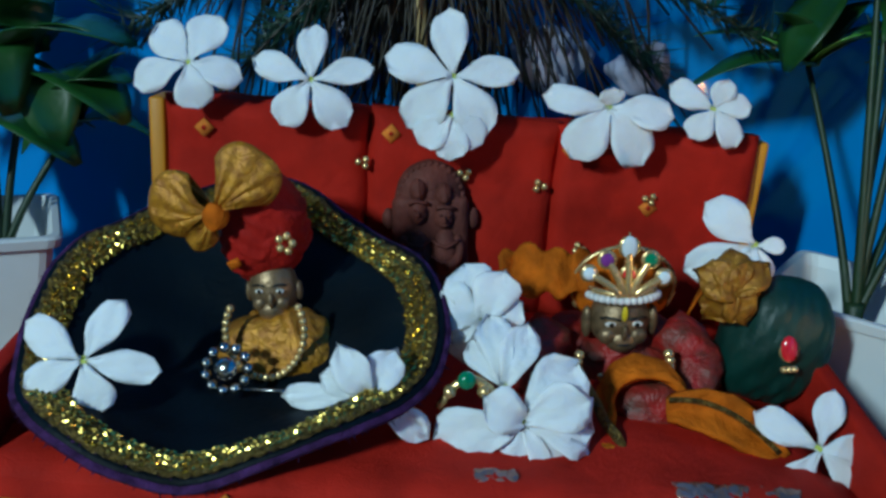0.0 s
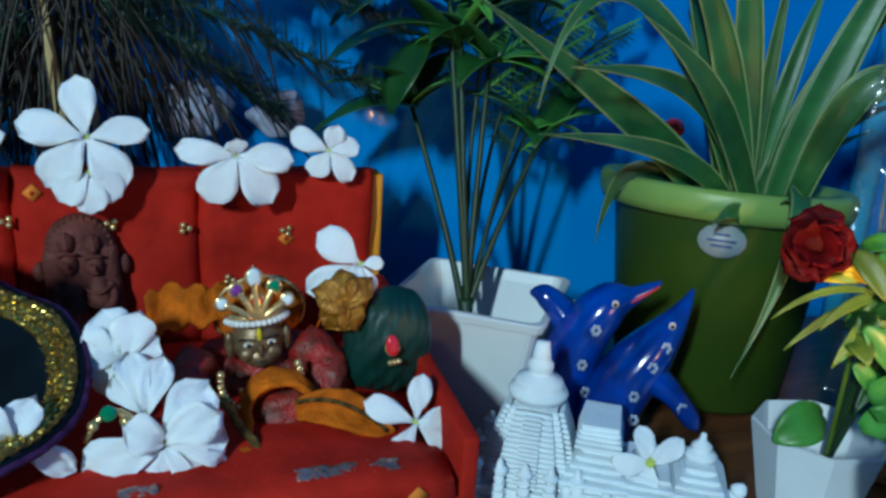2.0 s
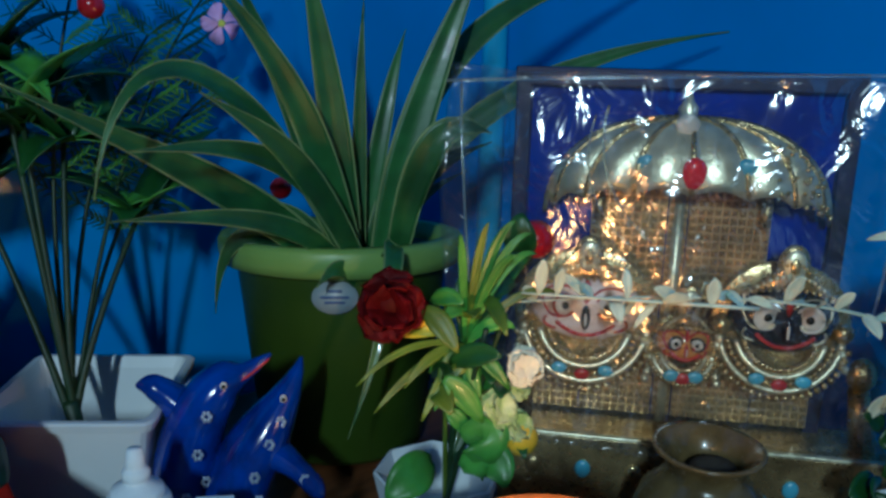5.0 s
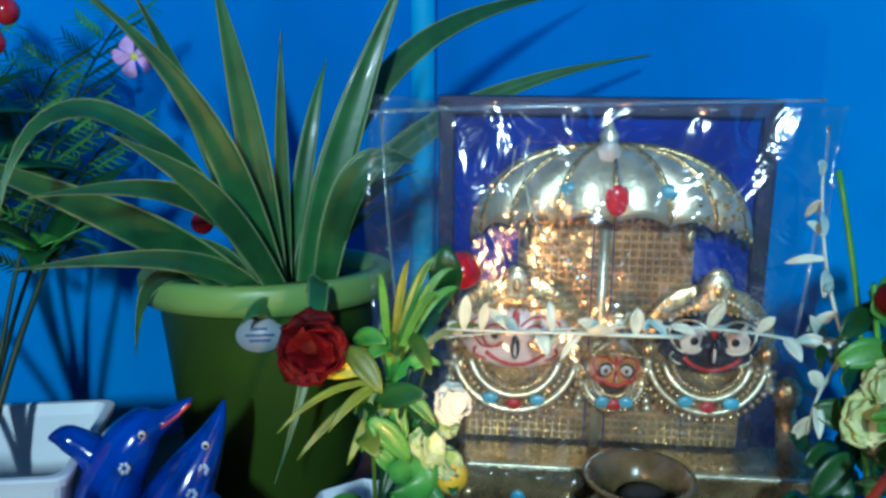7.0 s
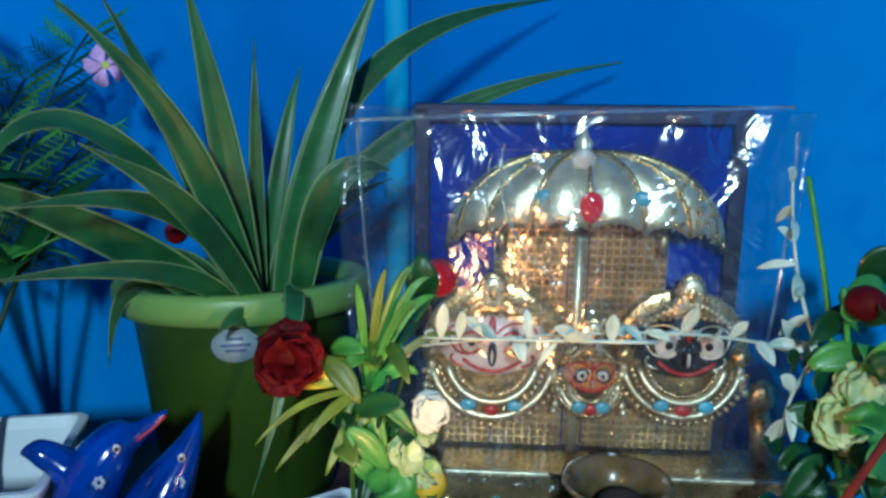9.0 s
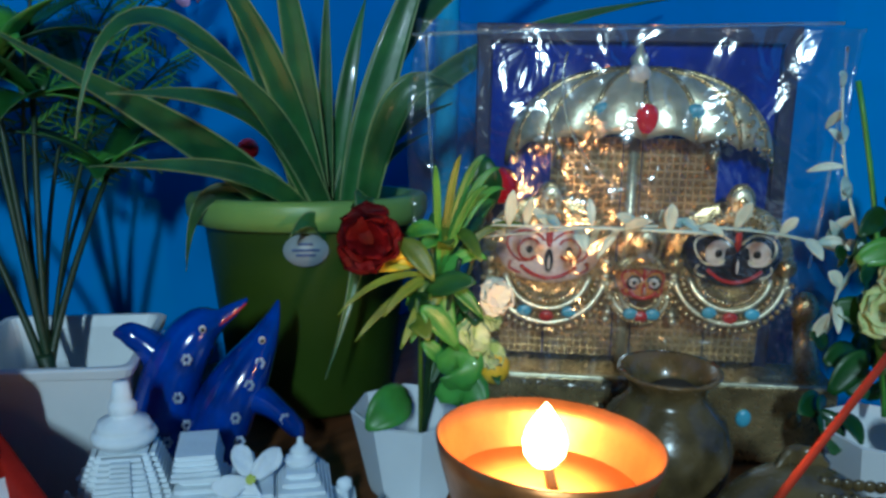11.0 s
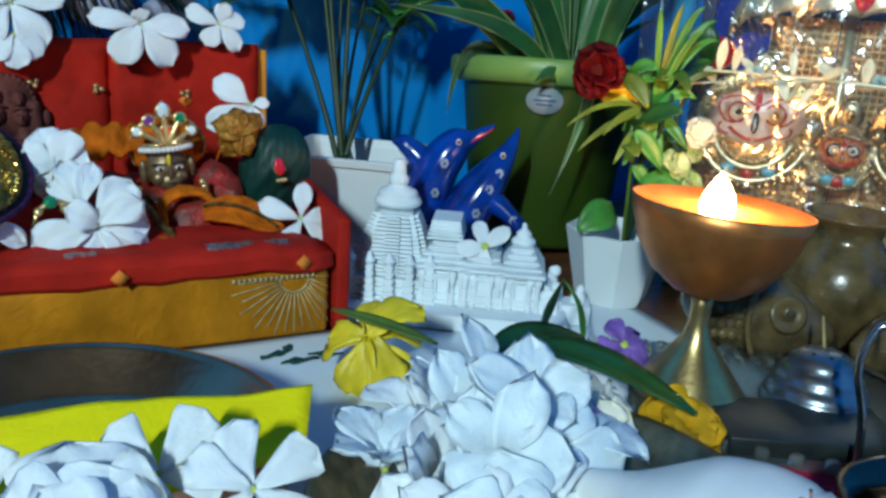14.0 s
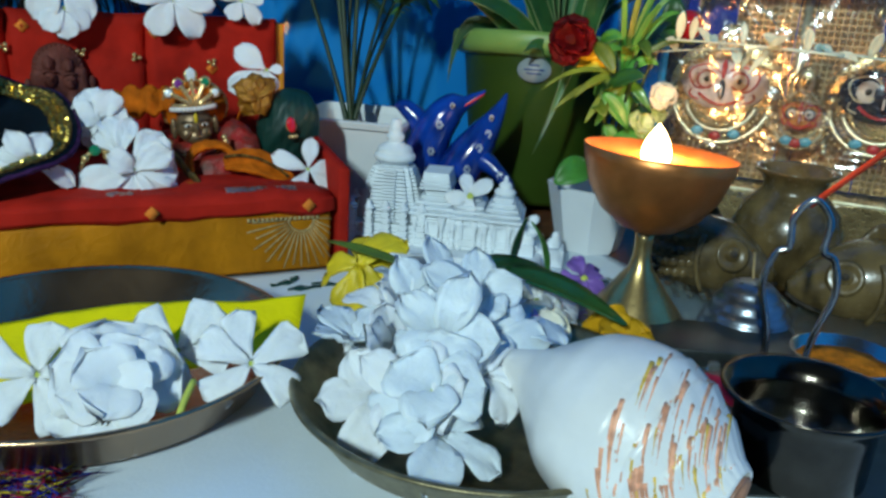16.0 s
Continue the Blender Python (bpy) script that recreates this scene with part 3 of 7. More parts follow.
for k, (x, z) in enumerate(((-0.238, 0.108), (-0.180, 0.106), (-0.098, 0.101), (-0.046, 0.0985), (-0.076, 0.072), (-0.133, 0.104))):
    part("bell_cluster", join(*[ball((x + 0.0023 * math.cos(2.1 * j + k), 0.1478, z + 0.0135 + 0.0018 * math.sin(2.1 * j + k)), 0.0017, 8, 6) for j in range(4)]), BEAD, sofa, "tiny golden bells sewn on")
for x, y in ((-0.105, -0.0065), (-0.015, -0.006), (-0.205, -0.006)):
    d = moved(box((0, 0, 0), (0.006, 0.001, 0.006), 0), Matrix.Rotation(radians(45), 4, "Y"))
    part("printed_diamond", moved(d, pose(x, y - 0.001, 0.044)), ORANGE, sofa, "orange printed diamond")
for x0, x1 in ((-0.128, -0.114), (-0.062, -0.020)):
    fo = fold_noise(grid_solid(lambda u, v, x0=x0, x1=x1: V((x0 + (x1 - x0) * u, 0.002 + 0.007 * v, 0.0528 - 0.0012 * (1 - v) ** 2)), 40, 8, 0.0004), 0.0014, 420)
    part("foil_print", fo, FOIL, sofa, "worn silver foil print")

# ---- flowers along the sofa's back ----
rowlab = "white five-petalled jasmine bloom laid on the sofa's back"
for k, (p, petals) in enumerate((
        ((-0.1111, 0.3500, 0.1825), ((130, 0.021, 0.0098, 5, 0.2), (58, 0.0240, 0.0098, 0, 0.15), (-14, 0.0228, 0.0080, -5, 0.2), (-76, 0.0190, 0.0100, -10, 0.3), (200, 0.0262, 0.0080, -5, 0.2))),
        ((-0.0587, 0.3500, 0.1740), ((86, 0.0238, 0.0076, 5, 0.2), (12, 0.0275, 0.0068, 0, 0.1), (-50, 0.0240, 0.0095, -6, 0.25), (235, 0.0230, 0.0092, -6, 0.3), (160, 0.0262, 0.0074, 4, 0.2))),
        ((0.0036, 0.3500, 0.1744), ((95, 0.0288, 0.0094, 8, 0.2), (5, 0.0280, 0.0080, 4, 0.15), (-62, 0.0290, 0.0112, -4, 0.3), (228, 0.0290, 0.0112, -4, 0.3), (165, 0.0300, 0.0100, 6, 0.2))),
        ((0.0715, 0.3450, 0.1610), ((170, 0.0285, 0.0076, 10, 0.3), (-8, 0.0275, 0.0088, 5, 0.25), (235, 0.0265, 0.0112, -5, 0.3), (-56, 0.0290, 0.0112, -8, 0.25), (92, 0.0085, 0.0065, 55, 0.3))),
        ((0.1198, 0.3540, 0.1567), ((150, 0.0212, 0.0072, 4, 0.2), (70, 0.0135, 0.0064, 30, 0.2), (6, 0.0155, 0.0064, 10, 0.2), (-55, 0.0190, 0.0070, -5, 0.2), (230, 0.0155, 0.0074, -5, 0.2))))):
    bloom(rowlab, p, petals, seed=11 + 7 * k, group="flowers on the sofa back")
bloom("white bloom tucked under another on the sofa's back", (0.0028, 0.3440, 0.1590), ((-92, 0.0190, 0.0085, -4, 0.2), (-40, 0.0175, 0.0085, -6, 0.2), (222, 0.0185, 0.0090, -6, 0.2)), seed=31, group="flowers on the sofa back")

# ---- the turbaned figure on its wide dark cape ----
cape = thing("spread_cape", Matrix(), "dark teal satin cape with gold braid and purple fringe", "cape")
CC, CX, CY = V((-0.078, 0.255, 0.1120)), V((0.075, 0.0, -0.004)), V((0.004, 0.065, 0.0225))


def cape_edge(a, r=1.0):
    wob = 1 + 0.05 * math.cos(3 * a + 0.6) - 0.04 * math.sin(2 * a + 0.5)
    p = CC + (CX * math.cos(a) + CY * math.sin(a)) * r * wob
    return p + V((0, 0, 0.0035 * math.sin(5 * a) * r * r - 0.024 * max(0.0, 1 - r * r) ** 1.5 + 0.0022 * noise.noise(p * 55)))


part("cape_cloth", grid_solid(lambda u, v: cape_edge(2 * math.pi * v, max(u, 0.02)), 22, 72, 0.0012, True), TEAL, cape, "dark teal satin")


def braid_fn(r0, r1, lift):
    def fn(u, v):
        a = 2 * math.pi * v
        p = cape_edge(a, r0 + (r1 - r0) * u)
        return p + V((0, -0.3, 1)).normalized() * (lift + 0.0006 * math.sin(a * 95 + 9 * u) + 0.0005 * math.cos(a * 60 - 12 * u))
    return fn


part("gold_trim", grid_solid(braid_fn(0.82, 0.965, 0.0016), 6, 300, 0.0012, True), GTRIM, cape, "woven gold braid trim")
srg = random.Random(8)
st_v, st_f = [], []
for k in range(330):
    for rr in range(5):
        if srg.random() < 0.10:
            continue
        a = 2 * math.pi * (k + 0.5 * (rr % 2) + srg.uniform(-0.3, 0.3)) / 330
        c = cape_edge(a, 0.836 + 0.025 * rr + srg.uniform(-0.011, 0.011))
        t = (cape_edge(a + 0.01, 0.832 + 0.025 * rr) - c).normalized()
        o = (cape_edge(a, 0.90 + 0.025 * rr) - c).normalized()
        nrm = t.cross(o).normalized()
        nrm = nrm if nrm.z > 0 else -nrm
        d1 = (t + o * (0.9 if rr % 2 else -0.9) + o * srg.uniform(-0.25, 0.25)).normalized()
        nrm = (nrm + t * srg.uniform(-0.3, 0.3) + o * srg.uniform(-0.3, 0.3)).normalized()
        d2 = nrm.cross(d1)
        b0 = len(st_v)
        c = c + nrm * 0.0024
        st_v += [c + d1 * 0.00145, c + d2 * 0.00062, c - d1 * 0.00145, c - d2 * 0.00062, c + nrm * 0.0008]
        st_f += [(b0, b0 + 1, b0 + 4), (b0 + 1, b0 + 2, b0 + 4), (b0 + 2, b0 + 3, b0 + 4), (b0 + 3, b0, b0 + 4)]
st_me = bpy.data.meshes.new("braid_stitches")
st_me.from_pydata([tuple(v) for v in st_v], [], st_f)
st_me.materials.append(STITCH)
st_ob = new("braid_stitches", st_me)
st_ob.parent = cape
tagged(st_ob, "glinting woven gold stitches", kind="stuff")
rng = random.Random(5)
fringe = bmesh.new()
for k in range(420):
    a = 2 * math.pi * k / 420 + rng.uniform(-0.005, 0.005)
    p, q = cape_edge(a, 0.955), cape_edge(a + rng.uniform(-0.04, 0.04), 1.035 + rng.uniform(-0.01, 0.018))
    q.z -= rng.uniform(0, 0.003)
    ts = [fringe.verts.new(p + V((rng.uniform(-1, 1), rng.uniform(-1, 1), rng.uniform(-1, 1))) * 0.0012) for _ in range(3)]
    e = fringe.verts.new(q)
    for i in range(3):
        fringe.faces.new((ts[i], ts[(i + 1) % 3], e))
part("fringe", join(fringe, grid_solid(lambda u, v: cape_edge(2 * math.pi * v, 0.95 + 0.075 * u) - V((0, 0, 0.001)), 2, 72, 0.0022, True)), PURPLE, cape, "purple yarn fringe")


# figure with the turban: one plain mesh of several colours
fig = bmesh.new()
H0 = V((-0.0655, 0.2700, 0.1128))
join(fig, paint(ball(H0, (0.0092, 0.0090, 0.0118), 22, 16), 0))
join(fig, paint(ball(H0 + V((0.0, -0.0072, -0.0060)), (0.0052, 0.0030, 0.0040), 14, 10), 0))
join(fig, paint(ball(H0 + V((0.0004, -0.0092, -0.0006)), (0.0013, 0.0020, 0.0032), 10, 8), 0))
for s in (-1, 1):
    join(fig, paint(ball(H0 + V((0.0040 * s, -0.0070, -0.0030)), (0.0030, 0.0024, 0.0030), 10, 8), 0))
    join(fig, paint(ball(H0 + V((0.0038 * s, -0.0081, 0.0026)), (0.0017, 0.0007, 0.0009), 10, 6), 5))
    join(fig, paint(ball(H0 + V((0.0038 * s, -0.0086, 0.0026)), (0.0008, 0.0005, 0.0008), 8, 5), 6))
    join(fig, paint(tube(bez(H0 + V((0.0014 * s, -0.0086, 0.0046)), H0 + V((0.0038 * s, -0.0084, 0.0058)), H0 + V((0.0064 * s, -0.0066, 0.0042)), 6), 0.0004, 5), 6))
    join(fig, paint(ball(H0 + V((0.0093 * s, 0.0, -0.001)), (0.0016, 0.0030, 0.0042), 8, 6), 0))
join(fig, paint(ball(H0 + V((0.0, -0.0090, -0.0058)), (0.0024, 0.0010, 0.0006), 8, 5), 2))
body = ball((0, 0, 0), (0.0285, 0.0170, 0.0160), 40, 26)
for v_ in body.verts:
    zn = v_.co.z / 0.0160
    v_.co.x *= 1 - 0.42 * max(0.0, zn) + 0.12 * max(0.0, -zn)
    v_.co.y *= 1 - 0.30 * max(0.0, zn)
    v_.co += V((0.0012 * math.sin(v_.co.z * 700 + v_.co.x * 260), -0.0011 * math.sin(v_.co.x * 900 + v_.co.z * 420), 0))
join(fig, paint(moved(fold_noise(body, 0.0026, 90, 3), pose(-0.0605, 0.2640, 0.0905, 0, 6, 0)), 1))
join(fig, paint(tube(bez(H0 + V((-0.0085, -0.001, -0.010)), H0 + V((0.0, -0.016, -0.020)), H0 + V((0.0085, -0.001, -0.010)), 10), 0.0022, 8), 3))
# the wound turban: overlapping slanted turns of cloth
tur = ball((0, 0, 0), (0.0163, 0.0155, 0.0228), 48, 40)
for v_ in tur.verts:
    n_ = v_.co.normalized()
    w_ = (v_.co.z * 150 + v_.co.x * (75 if v_.co.z > -0.004 else -40) + 0.35) % 1.0
    v_.co += n_ * (0.0016 * w_ ** 1.5 - 0.0006) + V((0, 0, 0.10 * v_.co.x * (v_.co.z < 0)))
join(fig, paint(moved(fold_noise(tur, 0.0012, 120, 5), pose(-0.0680, 0.2765, 0.1345, 8, 6, 0)), 2))
KB = V((-0.0810, 0.2600, 0.1480))
for a0, a1, ln, bulge, pleats in ((118, 222, 0.0230, 0.009, 4), (6, 82, 0.0290, 0.009, 4), (205, 270, 0.0165, 0.005, 3)):
    for face in (-1, 1):
        def lobe(u, v, a0=a0, a1=a1, ln=ln, bulge=bulge, pleats=pleats, face=face):
            a = radians(a0 + (a1 - a0) * (0.5 + (v - 0.5) * (0.55 + 0.45 * u)))
            r = ln * u * (1 - 0.34 * abs(2 * v - 1) ** 2.5)
            y = face * bulge * 0.5 * math.sin(math.pi * u ** 0.8) + 0.0012 * u * (1.2 - u) * math.sin(pleats * 2 * math.pi * v + 2 * u)
            return KB + V((r * math.cos(a), y, r * math.sin(a) + 0.0008 * math.sin(9 * v)))
        join(fig, paint(grid_solid(lobe, 14, 36, 0.0007), 3 if face > 0 or a0 != 112 else 7))
join(fig, paint(fold_noise(ball(KB + V((0.001, -0.003, -0.001)), (0.0046, 0.0036, 0.0052), 14, 10), 0.001, 250), 7))
for j in range(5):
    join(fig, paint(ball((-0.0575 + 0.0025 * math.cos(1.26 * j), 0.2605, 0.1350 + 0.003 * math.sin(1.26 * j)), 0.0016, 8, 6), 4))
join(fig, paint(moved(box((0, 0, 0), (0.0045, 0.0006, 0.0034), 0), pose(-0.0765, 0.2600, 0.1275, 0, -25, 0)), 7))
for k in range(27):
    a = radians(150 + 240 * k / 26)
    join(fig, paint(ball((-0.0660 + 0.0142 * math.cos(a), 0.2560 - 0.0100 * (1 - math.sin(a)) * 0.55, 0.1050 + 0.0160 * math.sin(a)), 0.00155, 8, 6), 4))
solo("turbaned_idol", fig, [FACEB, GLITTER, TURBAN, GLITTER, BEAD, WHITEP, BLACK, ORANGECL], "small brass idol in red turban with gold bow and shawl", "idol")

wand = thing("flute_wand", pose(-0.077, 0.236, 0.0985, 55, 0, 0), "silver beaded wheel on a thin rod laid on the cape", "ornament")
part("hub", ball((0, 0, 0.001), (0.0042, 0.0042, 0.003), 14, 8), STEEL, wand)
for k in range(11):
    a = 2 * math.pi * k / 11
    part("bead", ball((0.0075 * math.cos(a), 0.0075 * math.sin(a), 0), 0.0021, 8, 6), STEEL, wand)
part("rod", tube([V((0.006, -0.007, 0)), V((0.026, -0.0085, 0.001))], 0.0007, 6), STEEL, wand)

bloom("ivory starry frangipani bloom lying on the cape", (-0.1180, 0.2205, 0.1121), ((58, 0.0222, 0.0064, 0, 0.1), (-8, 0.0242, 0.0063, 0, 0.1), (-75, 0.0178, 0.0080, -8, 0.15), (206, 0.0204, 0.0066, 0, 0.1), (147, 0.0214, 0.0074, 4, 0.12)), seed=41, group="blooms on the sofa seat")
bloom("folded white bloom lying on its side on the cape", (-0.0270, 0.2270, 0.0940), ((184, 0.0292, 0.0056, 6, 0.45), (160, 0.0165, 0.0056, 22, 0.4), (196, 0.0235, 0.0045, -12, 0.3), (60, 0.0150, 0.0085, 30, 0.9), (122, 0.0175, 0.0080, 45, 0.9), (-38, 0.0250, 0.0066, 0, 0.4)), seed=52, group="blooms on the sofa seat", shape="round")

# ---- small brown double figure against the back ----
pl = bmesh.new()
join(pl, fold_noise(box((0, 0.0015, 0.020), (0.034, 0.011, 0.052), 0.004, 3), 0.0006, 300))
arch = lathe([(0, 0.000), (0.0145, 0.001), (0.0158, 0.0045), (0.0145, 0.008), (0, 0.009)], 26)
join(pl, moved(arch, pose(0, 0.0065, 0.044, 90, 0, 0)))
for s in (-1, 1):
    join(pl, ball((0.0058 * s, -0.003, 0.040 - 0.002 * (s > 0)), (0.0044, 0.0042, 0.0056), 14, 10))
    join(pl, ball((0.0058 * s, -0.002, 0.0485 - 0.002 * (s > 0)), (0.0040, 0.0040, 0.0046), 12, 8))
    join(pl, ball((0.0062 * s, -0.003, 0.022), (0.0062, 0.0042, 0.0115), 14, 10))
    join(pl, ball((0.0062 * s, -0.004, 0.004), (0.0060, 0.0038, 0.0120), 12, 8))
    join(pl, tube(bez((0.011 * s, -0.003, 0.030), (0.016 * s, -0.006, 0.022), (0.007 * s, -0.0085, 0.019), 6), 0.0021, 6))
    join(pl, ball((0.0185 * s, 0.002, 0.036), (0.0034, 0.003, 0.0045), 10, 8))
for k in range(9):
    join(pl, tube(bez((-0.014 + 0.0035 * k, -0.003, -0.004), (-0.013 + 0.0033 * k, -0.0072, 0.006), (-0.012 + 0.003 * k, -0.0052, 0.016), 5), 0.0007, 5))
for k in range(15):
    a = radians(10 + 160 * k / 14)
    join(pl, ball((0.0142 * math.cos(a), -0.0008, 0.044 + 0.0142 * math.sin(a)), 0.0013, 6, 5))
for s in (-1, 1):
    hc = V((0.0058 * s, -0.0066, 0.0400 - 0.002 * (s > 0)))
    join(pl, ball(hc + V((0, -0.0012, -0.0004)), (0.0007, 0.0012, 0.0016), 6, 5))
    join(pl, tube(bez(hc + V((-0.0018, -0.0002, -0.0024)), hc + V((0, -0.0010, -0.0030)), hc + V((0.0018, -0.0002, -0.0024)), 4), 0.0004, 4))
    for q in (-1, 1):
        join(pl, ball(hc + V((0.0018 * q, -0.0004, 0.0012)), (0.0010, 0.0006, 0.0005), 6, 4))
    join(pl, tube(bez(hc + V((-0.0040, 0.0012, 0.0036)), hc + V((0, -0.0016, 0.0052)), hc + V((0.0040, 0.0012, 0.0036)), 6), 0.0008, 5))
    join(pl, tube(bez(hc + V((0, 0.002, 0.0060)), hc + V((0, 0.001, 0.0095)), hc + V((0, 0.003, 0.0130)), 5), 0.0020, 6, 0.4))
    for q in range(3):
        join(pl, tube(bez((0.0062 * s - 0.0058, -0.0058, 0.0290 - 0.0065 * q), (0.0062 * s, -0.0100, 0.0245 - 0.0065 * q), (0.0062 * s + 0.0058, -0.0058, 0.0290 - 0.0065 * q), 6), 0.0008, 5))
pl = fold_noise(pl, 0.0005, 350)
solo("terracotta_idol", pl, TERRA, "small red-brown terracotta plaque of two standing figures", "idol", pose(-0.009, 0.342, 0.0665, -8, 2, 4) @ Matrix.Diagonal((1.05, 1.15, 1.18, 1)))

# ---- the crowned figure ----
fg = bmesh.new()
C0 = V((0.0695, 0.288, 0.088))
join(fg, paint(ball(C0, (0.0122, 0.0112, 0.0128), 24, 18), 0))
join(fg, paint(ball(C0 + V((0, -0.0082, -0.0058)), (0.0070, 0.0042, 0.0052), 14, 10), 0))
join(fg, paint(ball(C0 + V((0, -0.0118, -0.0006)), (0.0014, 0.0022, 0.0036), 10, 8), 0))
for s in (-1, 1):
    join(fg, paint(ball(C0 + V((0.0058 * s, -0.0088, -0.0034)), (0.0040, 0.0030, 0.0038), 12, 8), 0))
    join(fg, paint(ball(C0 + V((0.0052 * s, -0.0101, 0.0024)), (0.0025, 0.0010, 0.0012), 12, 8), 4))
    join(fg, paint(ball(C0 + V((0.0050 * s, -0.0109, 0.0024)), (0.0011, 0.0006, 0.0011), 8, 6), 5))
    join(fg, paint(tube(bez(C0 + V((0.0018 * s, -0.0112, 0.0046)), C0 + V((0.0054 * s, -0.0112, 0.0062)), C0 + V((0.0092 * s, -0.0082, 0.0044)), 8), 0.0005, 5), 5))
    join(fg, paint(ball(C0 + V((0.0132 * s, -0.001, -0.001)), (0.0024, 0.0032, 0.0072), 12, 10), 0))
join(fg, paint(ball(C0 + V((0, -0.0118, -0.0060)), (0.0030, 0.0009, 0.0007), 10, 6), 5))
join(fg, paint(ball(C0 + V((0, -0.0106, 0.0072)), (0.0013, 0.0008, 0.0034), 10, 8), 6))
# padded orange cap behind the crown
cap = ball((0, 0, 0), (0.0205, 0.0125, 0.0175), 34, 24)
for v_ in cap.verts:
    v_.co += v_.co.normalized() * 0.0007 * math.sin(9 * math.atan2(v_.co.z, v_.co.x))
join(fg, paint(moved(fold_noise(cap, 0.0016, 110, 2), pose(0.0720, 0.2985, 0.0975)), 2))
join(fg, paint(tube([V((0.0720 + 0.0212 * math.cos(radians(a)), 0.2965, 0.0975 + 0.0182 * math.sin(radians(a)))) for a in range(-30, 211, 8)], 0.0010, 6), 3))
bod = ball((0, 0, 0), (0.036, 0.021, 0.0165), 44, 28)
for v_ in bod.verts:
    v_.co += V((0, -0.0012 * math.sin(v_.co.x * 420 + v_.co.z * 160), 0.0010 * math.sin(v_.co.x * 300)))
join(fg, paint(moved(fold_noise(bod, 0.0040, 75, 8), pose(0.0680, 0.3010, 0.0650)), 1))
for s in (-1, 1):
    join(fg, paint(fold_noise(tube(bez((0.067 + 0.024 * s, 0.290, 0.080), (0.067 + 0.040 * s, 0.274, 0.074), (0.067 + 0.026 * s, 0.264, 0.064), 10), 0.0105, 14, 0.8), 0.0026, 120, s), 1))
# loose orange stole over one shoulder
stole = grid_solid(lambda u, v: V((0.0210 + 0.038 * u, 0.3050 - 0.012 * v + 0.004 * math.sin(7 * u), 0.1080 + 0.004 * math.sin(3 * u) - (0.018 - 0.006 * u) * v + 0.0016 * math.sin(22 * u + 3 * v))), 28, 12, 0.0022)
join(fg, paint(fold_noise(stole, 0.0016, 130, 2), 2))
for k in range(23):
    a = radians(165 + 210 * k / 22)
    join(fg, paint(ball((0.0675 + 0.0178 * math.cos(a), 0.2690 - 0.0075 * (1 - math.sin(a)) * 0.6, 0.0800 + 0.0152 * math.sin(a)), 0.0021, 10, 8), 3))
for k in range(14):
    a = radians(190 + 160 * k / 13)
    join(fg, paint(ball((0.0690 + 0.0105 * math.cos(a), 0.2640, 0.0765 + 0.0072 * math.sin(a)), 0.0016, 8, 6), 3))
solo("crowned_idol", fg, [FACEB, REDVEL, ORANGECL, BEAD, WHITEP, BLACK, YPETAL], "small brass idol dressed in red brocade with gold bead necklace", "idol")

crown = thing("crown", pose(0.0697, 0.2885, 0.0990, -8, 0, 0), "tiny gold crown with coloured stones and a pearl band", "crown")
for k in range(15):
    a = radians(200 + 140 * k / 14)
    part("pearl", ball((0.0145 * math.cos(a), 0.0145 * math.sin(a) * 0.9, 0.001), 0.0017, 8, 6), PEARL, crown)
part("band", tube([V((0.0135 * math.cos(radians(195 + 15 * k)), 0.0135 * math.sin(radians(195 + 15 * k)) * 0.9, 0.0035)) for k in range(11)], 0.0012, 6), BEAD, crown)
for x, z, r, m in ((0, 0.0225, 0.0034, STONE), (-0.0083, 0.0176, 0.0030, AMETH), (0.0085, 0.0174, 0.0030, EMER), (-0.0150, 0.0122, 0.0028, STONE), (0.0138, 0.0102, 0.0028, STONE), (0.0003, 0.0118, 0.0028, RUBY)):
    part("arm", tube(bez((x * 0.2, -0.0125, 0.003), (x * 0.25, -0.0135, z * 0.5), (x, -0.0118, z), 8), 0.0017, 6), BEAD, crown)
    st = part("setting", moved(lathe([(0, -0.0012), (r * 1.25, -0.001), (r * 1.3, 0.0004), (r * 0.9, 0.0006), (0, 0.0006)], 14), pose(x, -0.0118, z, 90, 0, 0)), BEAD, crown)
    part("stone", ball((x, -0.0126, z), (r * 0.9, 0.0012, r * (1.35 if r > 0.003 else 0.9)), 12, 8), m, st, "polished coloured stone")
part("tip", tube([V((0, -0.0118, 0.024)), V((0, -0.0116, 0.0285))], 0.0012, 6, 0.2), BEAD, crown)

# little orange bag with gold braid in the lap
pouch = thing("orange_pouch", Matrix(), "small orange velvet drape edged with gold cord", "cloth")
ARCH = [V(p) for p in smooth_path(((0.0594, 0.2337, 0.0600), (0.0592, 0.2440, 0.0741), (0.0660, 0.2510, 0.0805), (0.0769, 0.2525, 0.0820), (0.0864, 0.2490, 0.0775), (0.0900, 0.2440, 0.0705)), 30)]
part("drape", fold_noise(grid_solid(lambda u, v: ARCH[min(29, int(u * 30))].lerp(ARCH[min(30, int(u * 30) + 1)], u * 30 - min(29, int(u * 30))) + V((0, 0.020 * v, 0.0030 * math.sin(math.pi * v) - 0.004 * v)), 40, 10, 0.0030), 0.0012, 160, 5), ORANGECL, pouch)
part("lining", fold_noise(ball((0.0775, 0.2560, 0.0640), (0.0165, 0.0090, 0.0125), 24, 16), 0.0020, 130), REDVEL, pouch, "dark red brocade lining")
